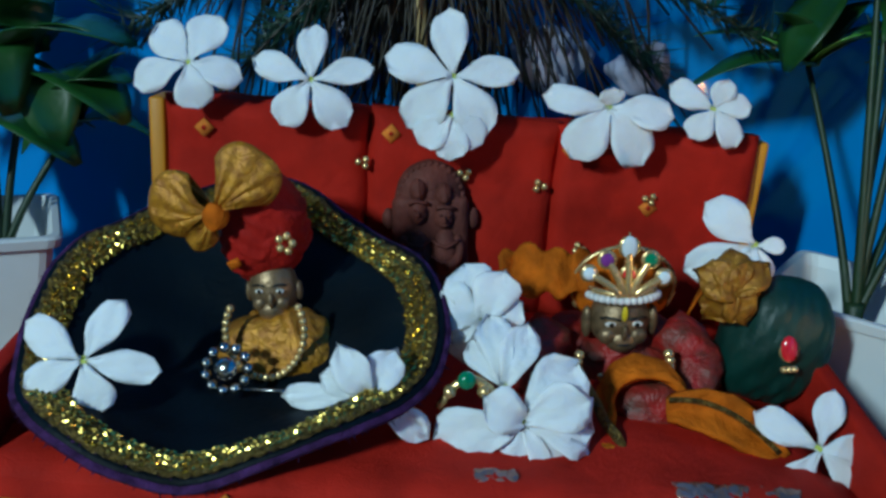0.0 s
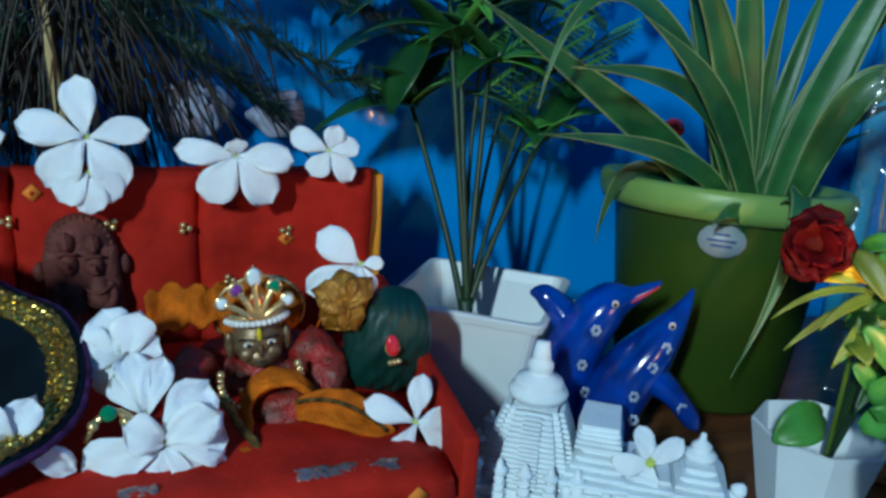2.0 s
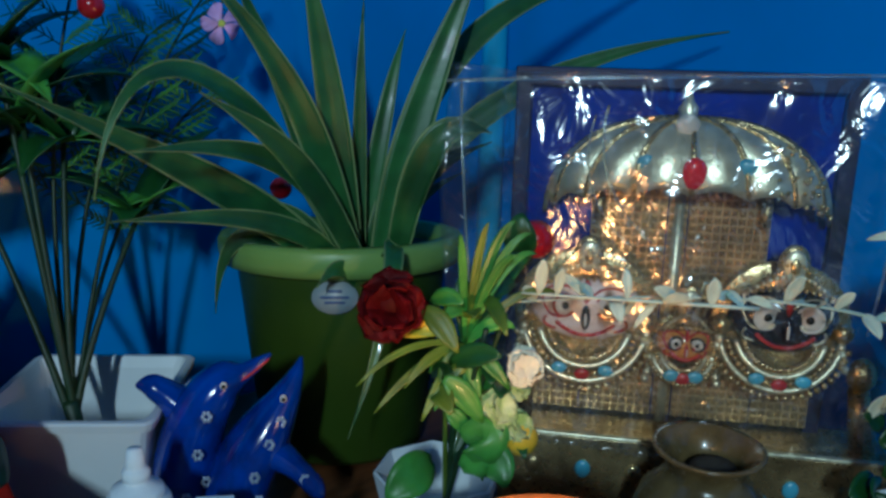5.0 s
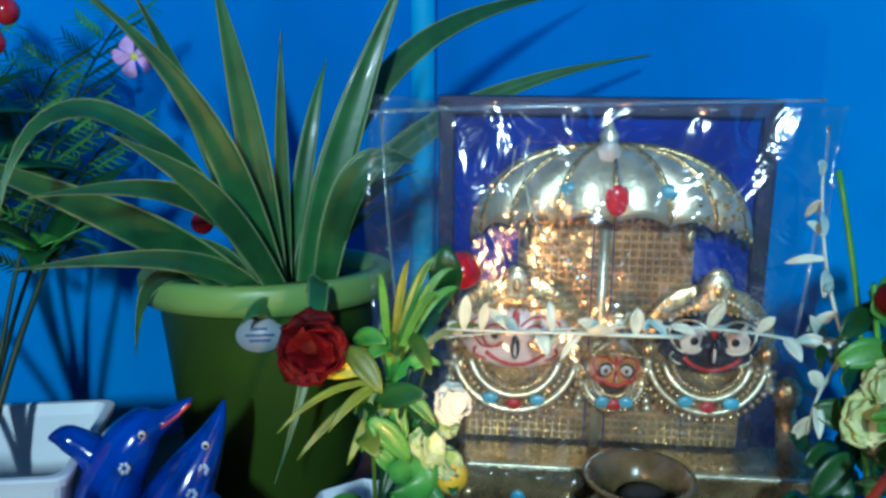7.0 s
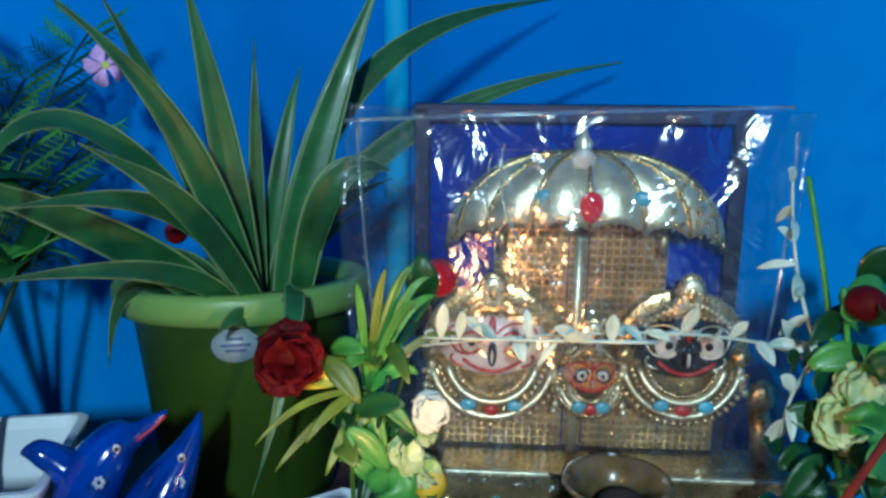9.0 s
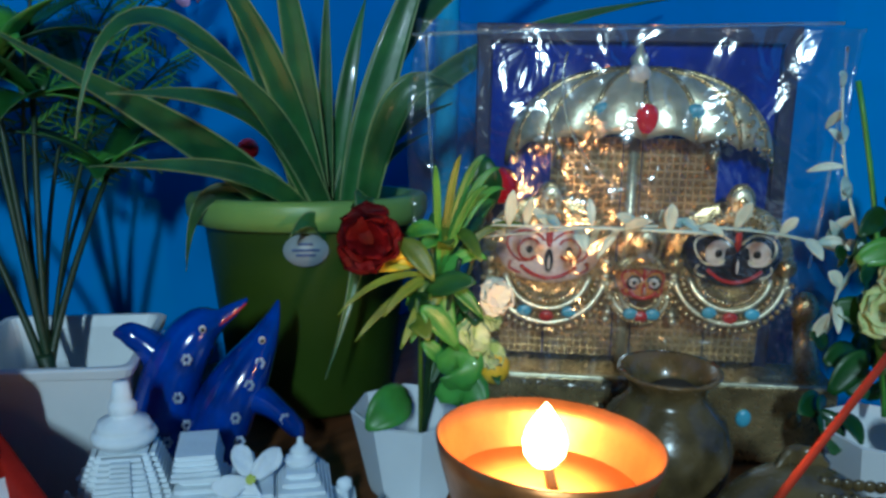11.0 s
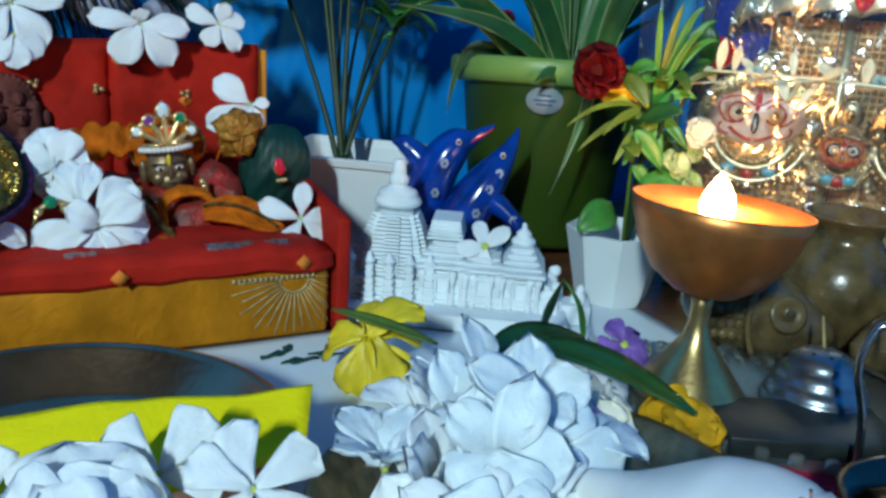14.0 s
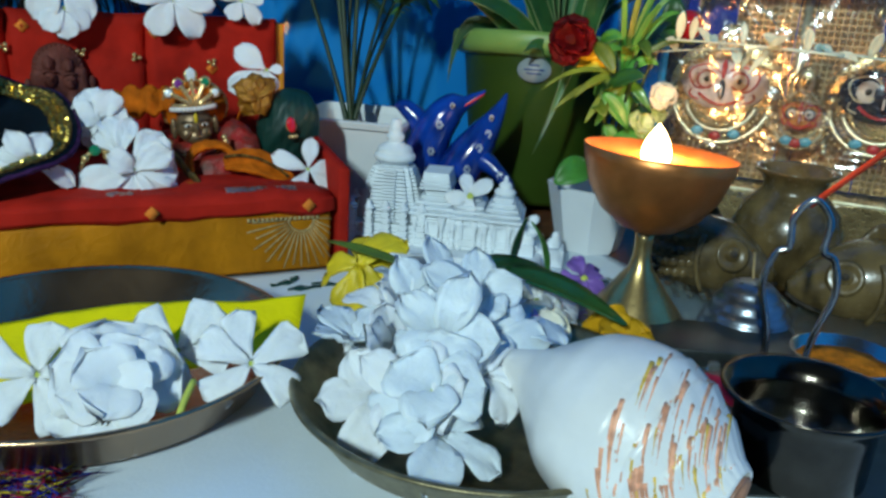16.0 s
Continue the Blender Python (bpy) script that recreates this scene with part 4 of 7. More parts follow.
part("flap", fold_noise(blade(bez((0.0800, 0.2450, 0.0720), (0.1000, 0.2440, 0.0760), (0.1180, 0.2310, 0.0600), 16), 0.0085, 0.5, 0.0028, side=V((0.1, -0.75, 0.6)), shape=lambda u: math.sin(math.pi * (0.12 + 0.80 * u)) ** 0.7, nv=8), 0.0014, 150, 3), ORANGECL, pouch, "folded orange velvet flap")
part("flap_edge", tube(bez((0.0800, 0.2440, 0.0775), (0.1000, 0.2430, 0.0805), (0.1170, 0.2300, 0.0640), 14), 0.0011, 6), GTRIM, pouch, "gold thread edging")
part("gold_cord", tube([V(p) for p in smooth_path(((0.0490, 0.2460, 0.0842), (0.0530, 0.2405, 0.0790), (0.0560, 0.2370, 0.0730), (0.0601, 0.2325, 0.0690), (0.0612, 0.2280, 0.0630), (0.0560, 0.2270, 0.0615)), 20)], 0.0021, 8), GTRIM, pouch, "gold braid cord")
part("tassel", fold_noise(ball((0.0540, 0.2300, 0.0640), (0.0085, 0.0050, 0.0055), 18, 12), 0.0020, 200), ORANGECL, pouch)

# small ornament beside the white blossoms
orn = thing("gem_brooch", pose(0.0063, 0.2343, 0.0915, 70, 0, 0), "little gold brooch with a green stone", "brooch")
part("plate", tube(bez((-0.010, -0.008, 0), (0.0, 0.010, 0), (0.010, -0.004, 0), 10), 0.0016, 8), BEAD, orn)
part("stone", ball((0, 0.002, 0.0015), (0.0034, 0.0034, 0.002), 12, 8), EMER, orn, "green stone")
for s in (-1, 1):
    part("ball", ball((0.006 * s, -0.002, 0.001), 0.0026, 10, 8), BEAD, orn)

# ---- the figure in the green silk robe ----
robed = thing("green_robed_idol", Matrix(), "small idol wrapped in bottle-green silk with gold cloth knot", "idol")
robe = ball((0, 0, 0), 1.0, 64, 44)
for v_ in robe.verts:
    n_ = v_.co.copy()
    k_ = (abs(n_.x) ** 2.8 + abs(n_.z) ** 2.8 + abs(n_.y) ** 2) ** (-1 / 2.5)
    q_ = V((n_.x * 0.0215, n_.y * 0.0170, n_.z * 0.0265)) * k_
    q_.x *= 1 - 0.22 * max(0.0, n_.z) - 0.10 * max(0.0, -n_.z)
    pl_ = math.sin(30 * n_.x + 5 * n_.z) * 0.6 + math.sin(17 * n_.x - 9 * n_.z + 1) * 0.6
    v_.co = q_ + V((0, -0.0008 * pl_ * (1 - 0.3 * n_.z), 0))
part("robe", moved(fold_noise(robe, 0.0018, 60, 4), pose(0.1300, 0.2790, 0.0815, 0, 16, -6)), GREEN, robed, "pleated bottle-green silk")
knot = bmesh.new()
for k, (a, ln, w, tl) in enumerate(((100, 0.0130, 0.0080, 30), (160, 0.0125, 0.0085, 45), (235, 0.0120, 0.0080, 20), (45, 0.0135, 0.0075, 40), (300, 0.0110, 0.0075, 35))):
    join(knot, moved(petal_bm(ln, w, 1.2, 0.7, 0.2, 210 + k, "round", 0.0014), facing((0.1090, 0.2745, 0.1065), (-0.15, -0.85, 0.45), a - 90) @ pose(0, 0, 0, tl, 0, 0)))
join(knot, fold_noise(ball((0.1105, 0.2770, 0.1060), (0.0105, 0.0070, 0.0100), 20, 14), 0.0022, 160))
part("cloth_knot", fold_noise(knot, 0.0010, 200), GLITTER, robed, "crumpled gold tissue knot")
bro = thing("ruby_brooch", pose(0.1275, 0.2585, 0.0885, 72, 0, 4), "red teardrop stone in gold setting on green silk", "brooch")
part("stone", ball((0, 0.001, 0), (0.0033, 0.0052, 0.002), 12, 10), RUBY, bro, "red teardrop stone")
part("setting", lathe([(0, -0.001), (0.0036, -0.001), (0.004, 0.0002), (0, 0.0004)], 14), BEAD, bro)
for s in (-1, 0, 1):
    part("bead", ball((0.002 * s, -0.0068, 0), 0.0015, 8, 6), BEAD, bro)
part("feather_tip", blade(bez((0.0985, 0.292, 0.085), (0.102, 0.290, 0.097), (0.107, 0.290, 0.107), 8), 0.003), ORANGECL, pouch)

# blooms on the seat
bloom("crumpled double white blossom resting on the seat cushion", (0.0255, 0.2270, 0.0815), ((192, 0.0305, 0.0125, 4, 0.35), (226, 0.0290, 0.0130, -4, 0.3), (268, 0.0270, 0.0150, -8, 0.35), (312, 0.0285, 0.0140, -4, 0.3), (352, 0.0235, 0.0135, 4, 0.35), (48, 0.0265, 0.0125, 14, 0.45), (20, 0.0225, 0.0110, 30, 0.5), (150, 0.0160, 0.0100, 40, 0.6)), (0.05, -0.85, 0.5), 61, "blooms on the sofa seat", shape="round")
bloom("soft white curled bloom leaning behind another bloom", (0.0195, 0.2375, 0.0885), ((104, 0.0250, 0.0085, 6, 0.7), (70, 0.0215, 0.0085, 20, 0.8), (128, 0.0200, 0.0075, -8, 0.5)), (0.0, -0.85, 0.5), 62, "blooms on the sofa seat", shape="round")
bloom("wilted white blossom propped beside the cape", (0.0125, 0.2600, 0.1030), ((112, 0.0205, 0.0120, 10, 0.4), (150, 0.0170, 0.0110, 20, 0.5), (70, 0.0190, 0.0110, 25, 0.5), (190, 0.0140, 0.0100, 10, 0.4), (30, 0.0150, 0.0100, 15, 0.4), (250, 0.0165, 0.0095, 0, 0.4), (290, 0.0180, 0.0090, -6, 0.4)), (-0.05, -0.9, 0.4), 63, "blooms on the sofa seat", shape="round")
bloom("ivory frangipani bloom resting on the seat edge", (0.1289, 0.2270, 0.0680), ((150, 0.0238, 0.0066, 0, 0.15), (74, 0.0205, 0.0060, 6, 0.2), (4, 0.0160, 0.0058, 0, 0.2), (-46, 0.0232, 0.0060, -6, 0.1), (232, 0.0205, 0.0070, -6, 0.1)), (0.0, -0.88, 0.48), 64, "blooms on the sofa seat")
bloom("white bloom leaning on the gold cloth knot", (0.1195, 0.2850, 0.1205), ((204, 0.0272, 0.0090, 0, 0.3), (140, 0.0238, 0.0092, 4, 0.3), (0, 0.0100, 0.0038, 20, 0.2), (-75, 0.0140, 0.0062, 0, 0.3), (255, 0.0160, 0.0070, 6, 0.3)), (-0.05, -0.9, 0.4), 65, "blooms on the sofa seat")
ruffled("small white blossom fallen beside the cape", (-0.150, 0.318, 0.100), (0, -0.5, 0.8), 0.014, 6, 66, group="blooms on the sofa seat")

# ---- white square pots with palm sprays behind the sofa ----
def square_pot(m, half_t, half_b, h, label):
    ob = thing("plant_pot", m, label, "plant pot", "white square pots")

    def ring(half, z, r=0.006):
        out = []
        for k in range(4):
            for j in range(4):
                a = math.pi / 2 * k + math.pi / 2 * (j / 3)
                cx, cy = (half - r) * (1 if k in (0, 3) else -1), (half - r) * (1 if k in (0, 1) else -1)
                out.append((cx + r * math.cos(a), cy + r * math.sin(a), z))
        return out
    def skin(rows, caps):
        bm = bmesh.new()
        vs = [[bm.verts.new(p) for p in r] for r in rows]
        for a, b in zip(vs, vs[1:]):
            for k in range(16):
                bm.faces.new((a[k], a[(k + 1) % 16], b[(k + 1) % 16], b[k]))
        if caps:
            bm.faces.new(vs[0])
            bm.faces.new(vs[-1])
        return bm
    part("pot_body", skin([ring(half_b, 0), ring(half_t - 0.003, h - 0.006), ring(half_t - 0.0048, h - 0.006), ring(half_b * 0.95, 0.012)], True), WPLAST, ob, smooth=False)
    part("pot_rim", skin([ring(half_t - 0.0052, h - 0.0062), ring(half_t, h - 0.0055), ring(half_t + 0.0012, h - 0.001), ring(half_t, h), ring(half_t - 0.003, h), ring(half_t - 0.0052, h - 0.0062)], False), WPLAST, ob, "thick rolled rim", smooth=False)
    return ob


def palm_spray(base, tips, seed, label, leaf_mats, scale=1.0):
    ob = thing("artificial_palm", Matrix(), label, "plant", "palm sprays in white pots")
    rng = random.Random(seed)
    part("trunk", tube([V(base) + V((0.006, 0.004, -0.055)), V(base) + V((0, 0, 0.004))], 0.0036, 8, 1.2), STEMDK, ob, "dark bundled foot of the stems")
    for i, tip in enumerate(tips):
        b, t = V(base) + V((rng.uniform(-0.002, 0.002), rng.uniform(-0.002, 0.002), -0.006)), V(tip)
        mid = V((base[0], base[1], base[2] + 0.012)).lerp(t, 0.25)
        path = bez(b, mid, t, 10)
        st = part("stem", tube(path, 0.0024, 7, 0.6), STEMDK, ob, "dark green stem")
        d = (path[-1] - path[-2]).normalized()
        for k in range(6):
            a = 2 * math.pi * k / 6 + rng.uniform(-0.3, 0.3)
            out = V((math.cos(a), math.sin(a) * 0.5, rng.uniform(-0.35, 0.75))) * rng.uniform(0.04, 0.075) * scale
            e = t + out
            e.y = min(e.y, 0.443)
            c = t + out * 0.5 + V((0, 0, 0.014))
            c.y = min(c.y, 0.440)
            part("leaflet", blade(bez(t, c, e, 8), rng.uniform(0.009, 0.0145) * scale, 0.3, 0.0005, nv=4), leaf_mats[k % len(leaf_mats)], st)
    return ob


square_pot(stand((0.204, 0.343, 0.067), -36), 0.0450, 0.031, 0.078, "white plastic square pot with a thick rim, holding palm stems")
square_pot(stand((-0.232, 0.362, 0.104), 25), 0.0385, 0.027, 0.077, "white plastic square pot half hidden behind the sofa")
palm_right = palm_spray((0.192, 0.338, 0.062), ((0.179, 0.400, 0.166), (0.204, 0.385, 0.205), (0.222, 0.385, 0.192), (0.252, 0.375, 0.146), (0.200, 0.395, 0.235)), 3, "artificial palm with dark stems rising from a white pot", (LEAFDK, LEAFDK, LEAFBR))
palm_left = palm_spray((-0.226, 0.372, 0.085), ((-0.190, 0.400, 0.142), (-0.236, 0.400, 0.150), (-0.205, 0.405, 0.185), (-0.255, 0.395, 0.175), (-0.225, 0.41, 0.21)), 4, "dark artificial palm in the pot behind the sofa's end", (LEAFDK,))
# broad lobed leaves that hang below the crowns
for k, (p0, p1, p2, w, m_) in enumerate((
        ((0.185, 0.392, 0.205), (0.165, 0.378, 0.190), (0.160, 0.378, 0.168), 0.013, LEAFDK),
        ((0.200, 0.390, 0.200), (0.175, 0.380, 0.230), (0.150, 0.385, 0.245), 0.018, LEAFDK),
        ((0.210, 0.388, 0.215), (0.235, 0.375, 0.235), (0.262, 0.375, 0.222), 0.017, LEAFDK), ((0.222, 0.385, 0.192), (0.250, 0.372, 0.205), (0.268, 0.372, 0.180), 0.013, LEAFBR),
        ((0.195, 0.395, 0.235), (0.215, 0.385, 0.265), (0.245, 0.385, 0.275), 0.018, LEAFDK),
        ((0.234, 0.432, 0.202), (0.196, 0.432, 0.241), (0.159, 0.432, 0.236), 0.017, LEAFDK),
        ((0.221, 0.432, 0.196), (0.194, 0.418, 0.206), (0.167, 0.418, 0.171), 0.016, LEAFDK),
        ((0.236, 0.432, 0.210), (0.218, 0.432, 0.249), (0.200, 0.432, 0.243), 0.016, LEAFDK),
        ((0.208, 0.432, 0.197), (0.172, 0.432, 0.215), (0.136, 0.432, 0.189), 0.016, LEAFDK),
        ((0.192, 0.432, 0.223), (0.166, 0.432, 0.239), (0.139, 0.432, 0.210), 0.015, LEAFDK),
        ((0.231, 0.432, 0.190), (0.220, 0.432, 0.230), (0.210, 0.432, 0.226), 0.014, LEAFDK),
        ((0.245, 0.432, 0.223), (0.247, 0.410, 0.234), (0.248, 0.391, 0.200), 0.012, LEAFDK), ((0.245, 0.380, 0.150), (0.262, 0.376, 0.165), (0.285, 0.378, 0.140), 0.011, LEAFBR))):
    part("broad_leaf", blade(bez(p0, p1, p2, 8), w, 0.2, 0.0006, shape=lambda u: math.sin(math.pi * (0.08 + 0.9 * u)) ** 0.6), m_, palm_right, "broad glossy plastic leaf")
for k, (p0, p1, p2, w) in enumerate((((-0.19, 0.40, 0.15), (-0.175, 0.385, 0.175), (-0.150, 0.38, 0.168), 0.016), ((-0.195, 0.40, 0.16), (-0.19, 0.38, 0.19), (-0.185, 0.37, 0.140), 0.018), ((-0.22, 0.40, 0.17), (-0.235, 0.375, 0.185), (-0.23, 0.365, 0.135), 0.018),
                                     ((-0.20, 0.40, 0.18), (-0.21, 0.385, 0.215), (-0.18, 0.38, 0.205), 0.016), ((-0.24, 0.40, 0.17), (-0.26, 0.37, 0.165), (-0.255, 0.365, 0.110), 0.016), ((-0.20, 0.40, 0.19), (-0.165, 0.385, 0.20), (-0.150, 0.38, 0.185), 0.012), ((-0.205, 0.395, 0.178), (-0.185, 0.375, 0.205), (-0.142, 0.372, 0.186), 0.021), ((-0.215, 0.395, 0.178), (-0.215, 0.370, 0.200), (-0.200, 0.362, 0.158), 0.021), ((-0.200, 0.400, 0.168), (-0.172, 0.378, 0.180), (-0.152, 0.372, 0.150), 0.018), ((-0.220, 0.390, 0.150), (-0.200, 0.372, 0.160), (-0.176, 0.366, 0.132), 0.015))):
    part("broad_leaf", blade(bez(p0, p1, p2, 8), w, 0.2, 0.0006, shape=lambda u: math.sin(math.pi * (0.08 + 0.9 * u)) ** 0.6), LEAFDK, palm_left, "broad dark plastic leaf")

# ---- bushy dark artificial pine behind the sofa ----
pine = thing("artificial_pine", Matrix(), "bushy dark artificial pine with bare twigs and wooden stick", "plant")
part("stick", tube([V((-0.013, 0.402, TOP)), V((-0.012, 0.404, 0.15)), V((-0.010, 0.405, 0.36))], 0.0032, 8), STICK, pine, "pale bare wooden stick")
rng = random.Random(8)
tw = bmesh.new()
for k in range(260):
    x0 = rng.gauss(-0.01, 0.03)
    x1 = x0 * 1.4 + rng.gauss(0, 0.05)
    y0, y1 = rng.uniform(0.392, 0.43), rng.uniform(0.385, 0.438)
    z1 = rng.uniform(0.13, 0.19)
    p0, p2 = V((x0, y0, rng.uniform(0.25, 0.30))), V((max(-0.15, min(0.135, x1)), y1, z1))
    p1 = p0.lerp(p2, 0.5) + V((rng.uniform(-0.015, 0.015), 0, 0.01))
    join(tw, tube(bez(p0, p1, p2, 5), rng.uniform(0.0004, 0.0009), 3))
tagged(part("twig_tangle", tw, TWIGDK, pine, "tangled thin dark twigs"), kind="stuff")
for bx, bz, ex, ez in ((-0.02, 0.245, -0.155, 0.190), (0.0, 0.25, 0.155, 0.178), (-0.03, 0.27, -0.15, 0.235), (0.02, 0.265, 0.17, 0.215), (-0.01, 0.23, -0.095, 0.175), (0.01, 0.235, 0.10, 0.168), (0.02, 0.28, 0.13, 0.25), (-0.02, 0.28, -0.11, 0.265), (0.0, 0.285, 0.03, 0.225)):
    p0, p2 = V((bx, 0.405, bz)), V((ex, 0.402, ez))
    path = bez(p0, p0.lerp(p2, 0.5) + V((0, -0.006, 0.012)), p2, 16)
    b = tube(path, 0.0015, 5, 0.5)
    n_v, n_f = [], []
    for i in range(420):
        c = path[rng.randint(2, 16)] + V((rng.uniform(-0.005, 0.005), 0, 0))
        a = rng.uniform(0, 2 * math.pi)
        d = V((0.5 * math.copysign(1, ex) + 0.5 * math.cos(a), 0.55 * math.sin(a), 0.8 * math.cos(a * 1.7 + 1) - 0.25)).normalized() * rng.uniform(0.012, 0.026)
        e = c + d
        e.y = min(e.y, 0.446)
        s = d.cross(V((rng.uniform(-1, 1), rng.uniform(-1, 1), rng.uniform(-1, 1)))).normalized() * 0.00050
        s2 = d.cross(s).normalized() * 0.0005
        q = [b.verts.new(c + s), b.verts.new(c - s * 0.5 + s2), b.verts.new(c - s * 0.5 - s2)]
        tip = b.verts.new(e)
        for j in range(3):
            b.faces.new((q[j], q[(j + 1) % 3], tip))
    part("branch", b, NEEDLE, pine, "branch of dark tinsel needles")
# lilac patches that stand for the lit wall seen between the twigs
for k, (x, z, w, h) in enumerate(((-0.045, 0.200, 0.050, 0.045), (0.055, 0.165, 0.045, 0.035), (0.105, 0.158, 0.035, 0.030), (0.02, 0.255, 0.05, 0.04), (0.10, 0.245, 0.04, 0.03))):
    solo("paper_bloom", fold_noise(ball((x, 0.437, z), (w * 0.5, 0.006, h * 0.5), 16, 10), 0.005, 90, k), LILAC, "pale lilac patch standing for the lit wall behind the twigs", "paper flower", group="lilac paper blooms")

# ---- green pot with a large striped leafy plant ----
gp = thing("green_planter", stand((0.3647, 0.3420, 0.0958), 0, 0.003) @ Matrix.Rotation(radians(-5), 4, V((0.82, -0.57, 0))) @ Matrix.Diagonal((1.16, 1.16, 1.0, 1)), "round olive-green plastic planter with a pale rim", "plant pot")
part("body", lathe([(0, 0), (0.043, 0), (0.046, 0.004), (0.058, 0.122), (0.0595, 0.128), (0.055, 0.128), (0.052, 0.112), (0, 0.112)], 40), GPLAST, gp, "olive-green plastic body with leaf shade in its colour")
part("rim", lathe([(0.0595, 0.120), (0.0655, 0.122), (0.0675, 0.128), (0.0675, 0.136), (0.066, 0.139), (0.058, 0.139), (0.057, 0.128), (0.0580, 0.121)], 44), GRIM, gp, "thick pale green rim")
part("soil", lathe([(0, 0.1255), (0.03, 0.1265), (0.056, 0.1245), (0.056, 0.12), (0, 0.12)], 28), SOIL, gp)
lab_a = radians(234)
lab = part("sticker", moved(lathe([(0, 0), (0.0115, 0), (0.0115, 0.0008), (0, 0.001)], 24), pose(0.0576 * math.cos(lab_a), 0.0576 * math.sin(lab_a), 0.1100, 84, 0, 234 + 90) @ Matrix.Diagonal((1, 0.85, 1, 1))), LABEL, gp, "round silvery paper sticker")
for dz, w in ((0.0035, 0.007), (0.0, 0.014), (-0.003, 0.010)):
    part("printed_bar", moved(box((0, dz, 0.0014), (w, 0.0014, 0.0004), 0), pose(0.0576 * math.cos(lab_a), 0.0576 * math.sin(lab_a), 0.1100, 84, 0, 234 + 90)), LABELINK, lab, "dark print line")

big = thing("leafy_plant", Matrix(), "large leafy plant with long pale-edged green blades", "plant")
B0 = V((0.362, 0.316, 0.103))


def long_leaf(mid, tip, w, b=(0, 0), mid2=None, fold=0.22, mm=LEAF, tw=0.0):
    base = B0 + V((b[0], b[1], 0))
    path = bez(base, mid, tip, 22) if mid2 is None else bez(base, mid, mid2, 22, tip)
    for p in path:
        p.y = min(p.y, 0.444)
        p.x = min(p.x, 0.612)
    side = V((-0.35, -0.80, 0.45))
    sh = lambda u: (0.42 + 0.58 * math.sin(math.pi * min(1, 0.12 + u * 0.85))) * (1 - u ** 3.5) + 0.01
    w *= 0.72
    lf = part("leaf", blade(path, w, fold, 0.0007, side, sh, 6, tw), mm, big)
    edge = bmesh.new()
    for sgn in (0, 1):
        def fn(u, v, sgn=sgn):
            n = len(path) - 1
            x = u * n
            i = min(int(x), n - 1)
            p = path[i].lerp(path[i + 1], x - i)
            t = (path[min(i + 1, n)] - path[max(i - 1, 0)]).normalized()
            s = t.cross(side).normalized()
            if tw:
                s = Matrix.Rotation(tw * u, 3, t) @ s
            nn = s.cross(t)
            wd, xx = w * sh(u), (1 if sgn else -1) * (0.90 + 0.14 * v)
            return p + s * wd * xx + nn * wd * fold * abs(xx)
        join(edge, grid_solid(fn, 22, 1, 0.0011))
    part("leaf_margin", edge, LEAFEDGE, lf, "pale cream-green leaf margin")


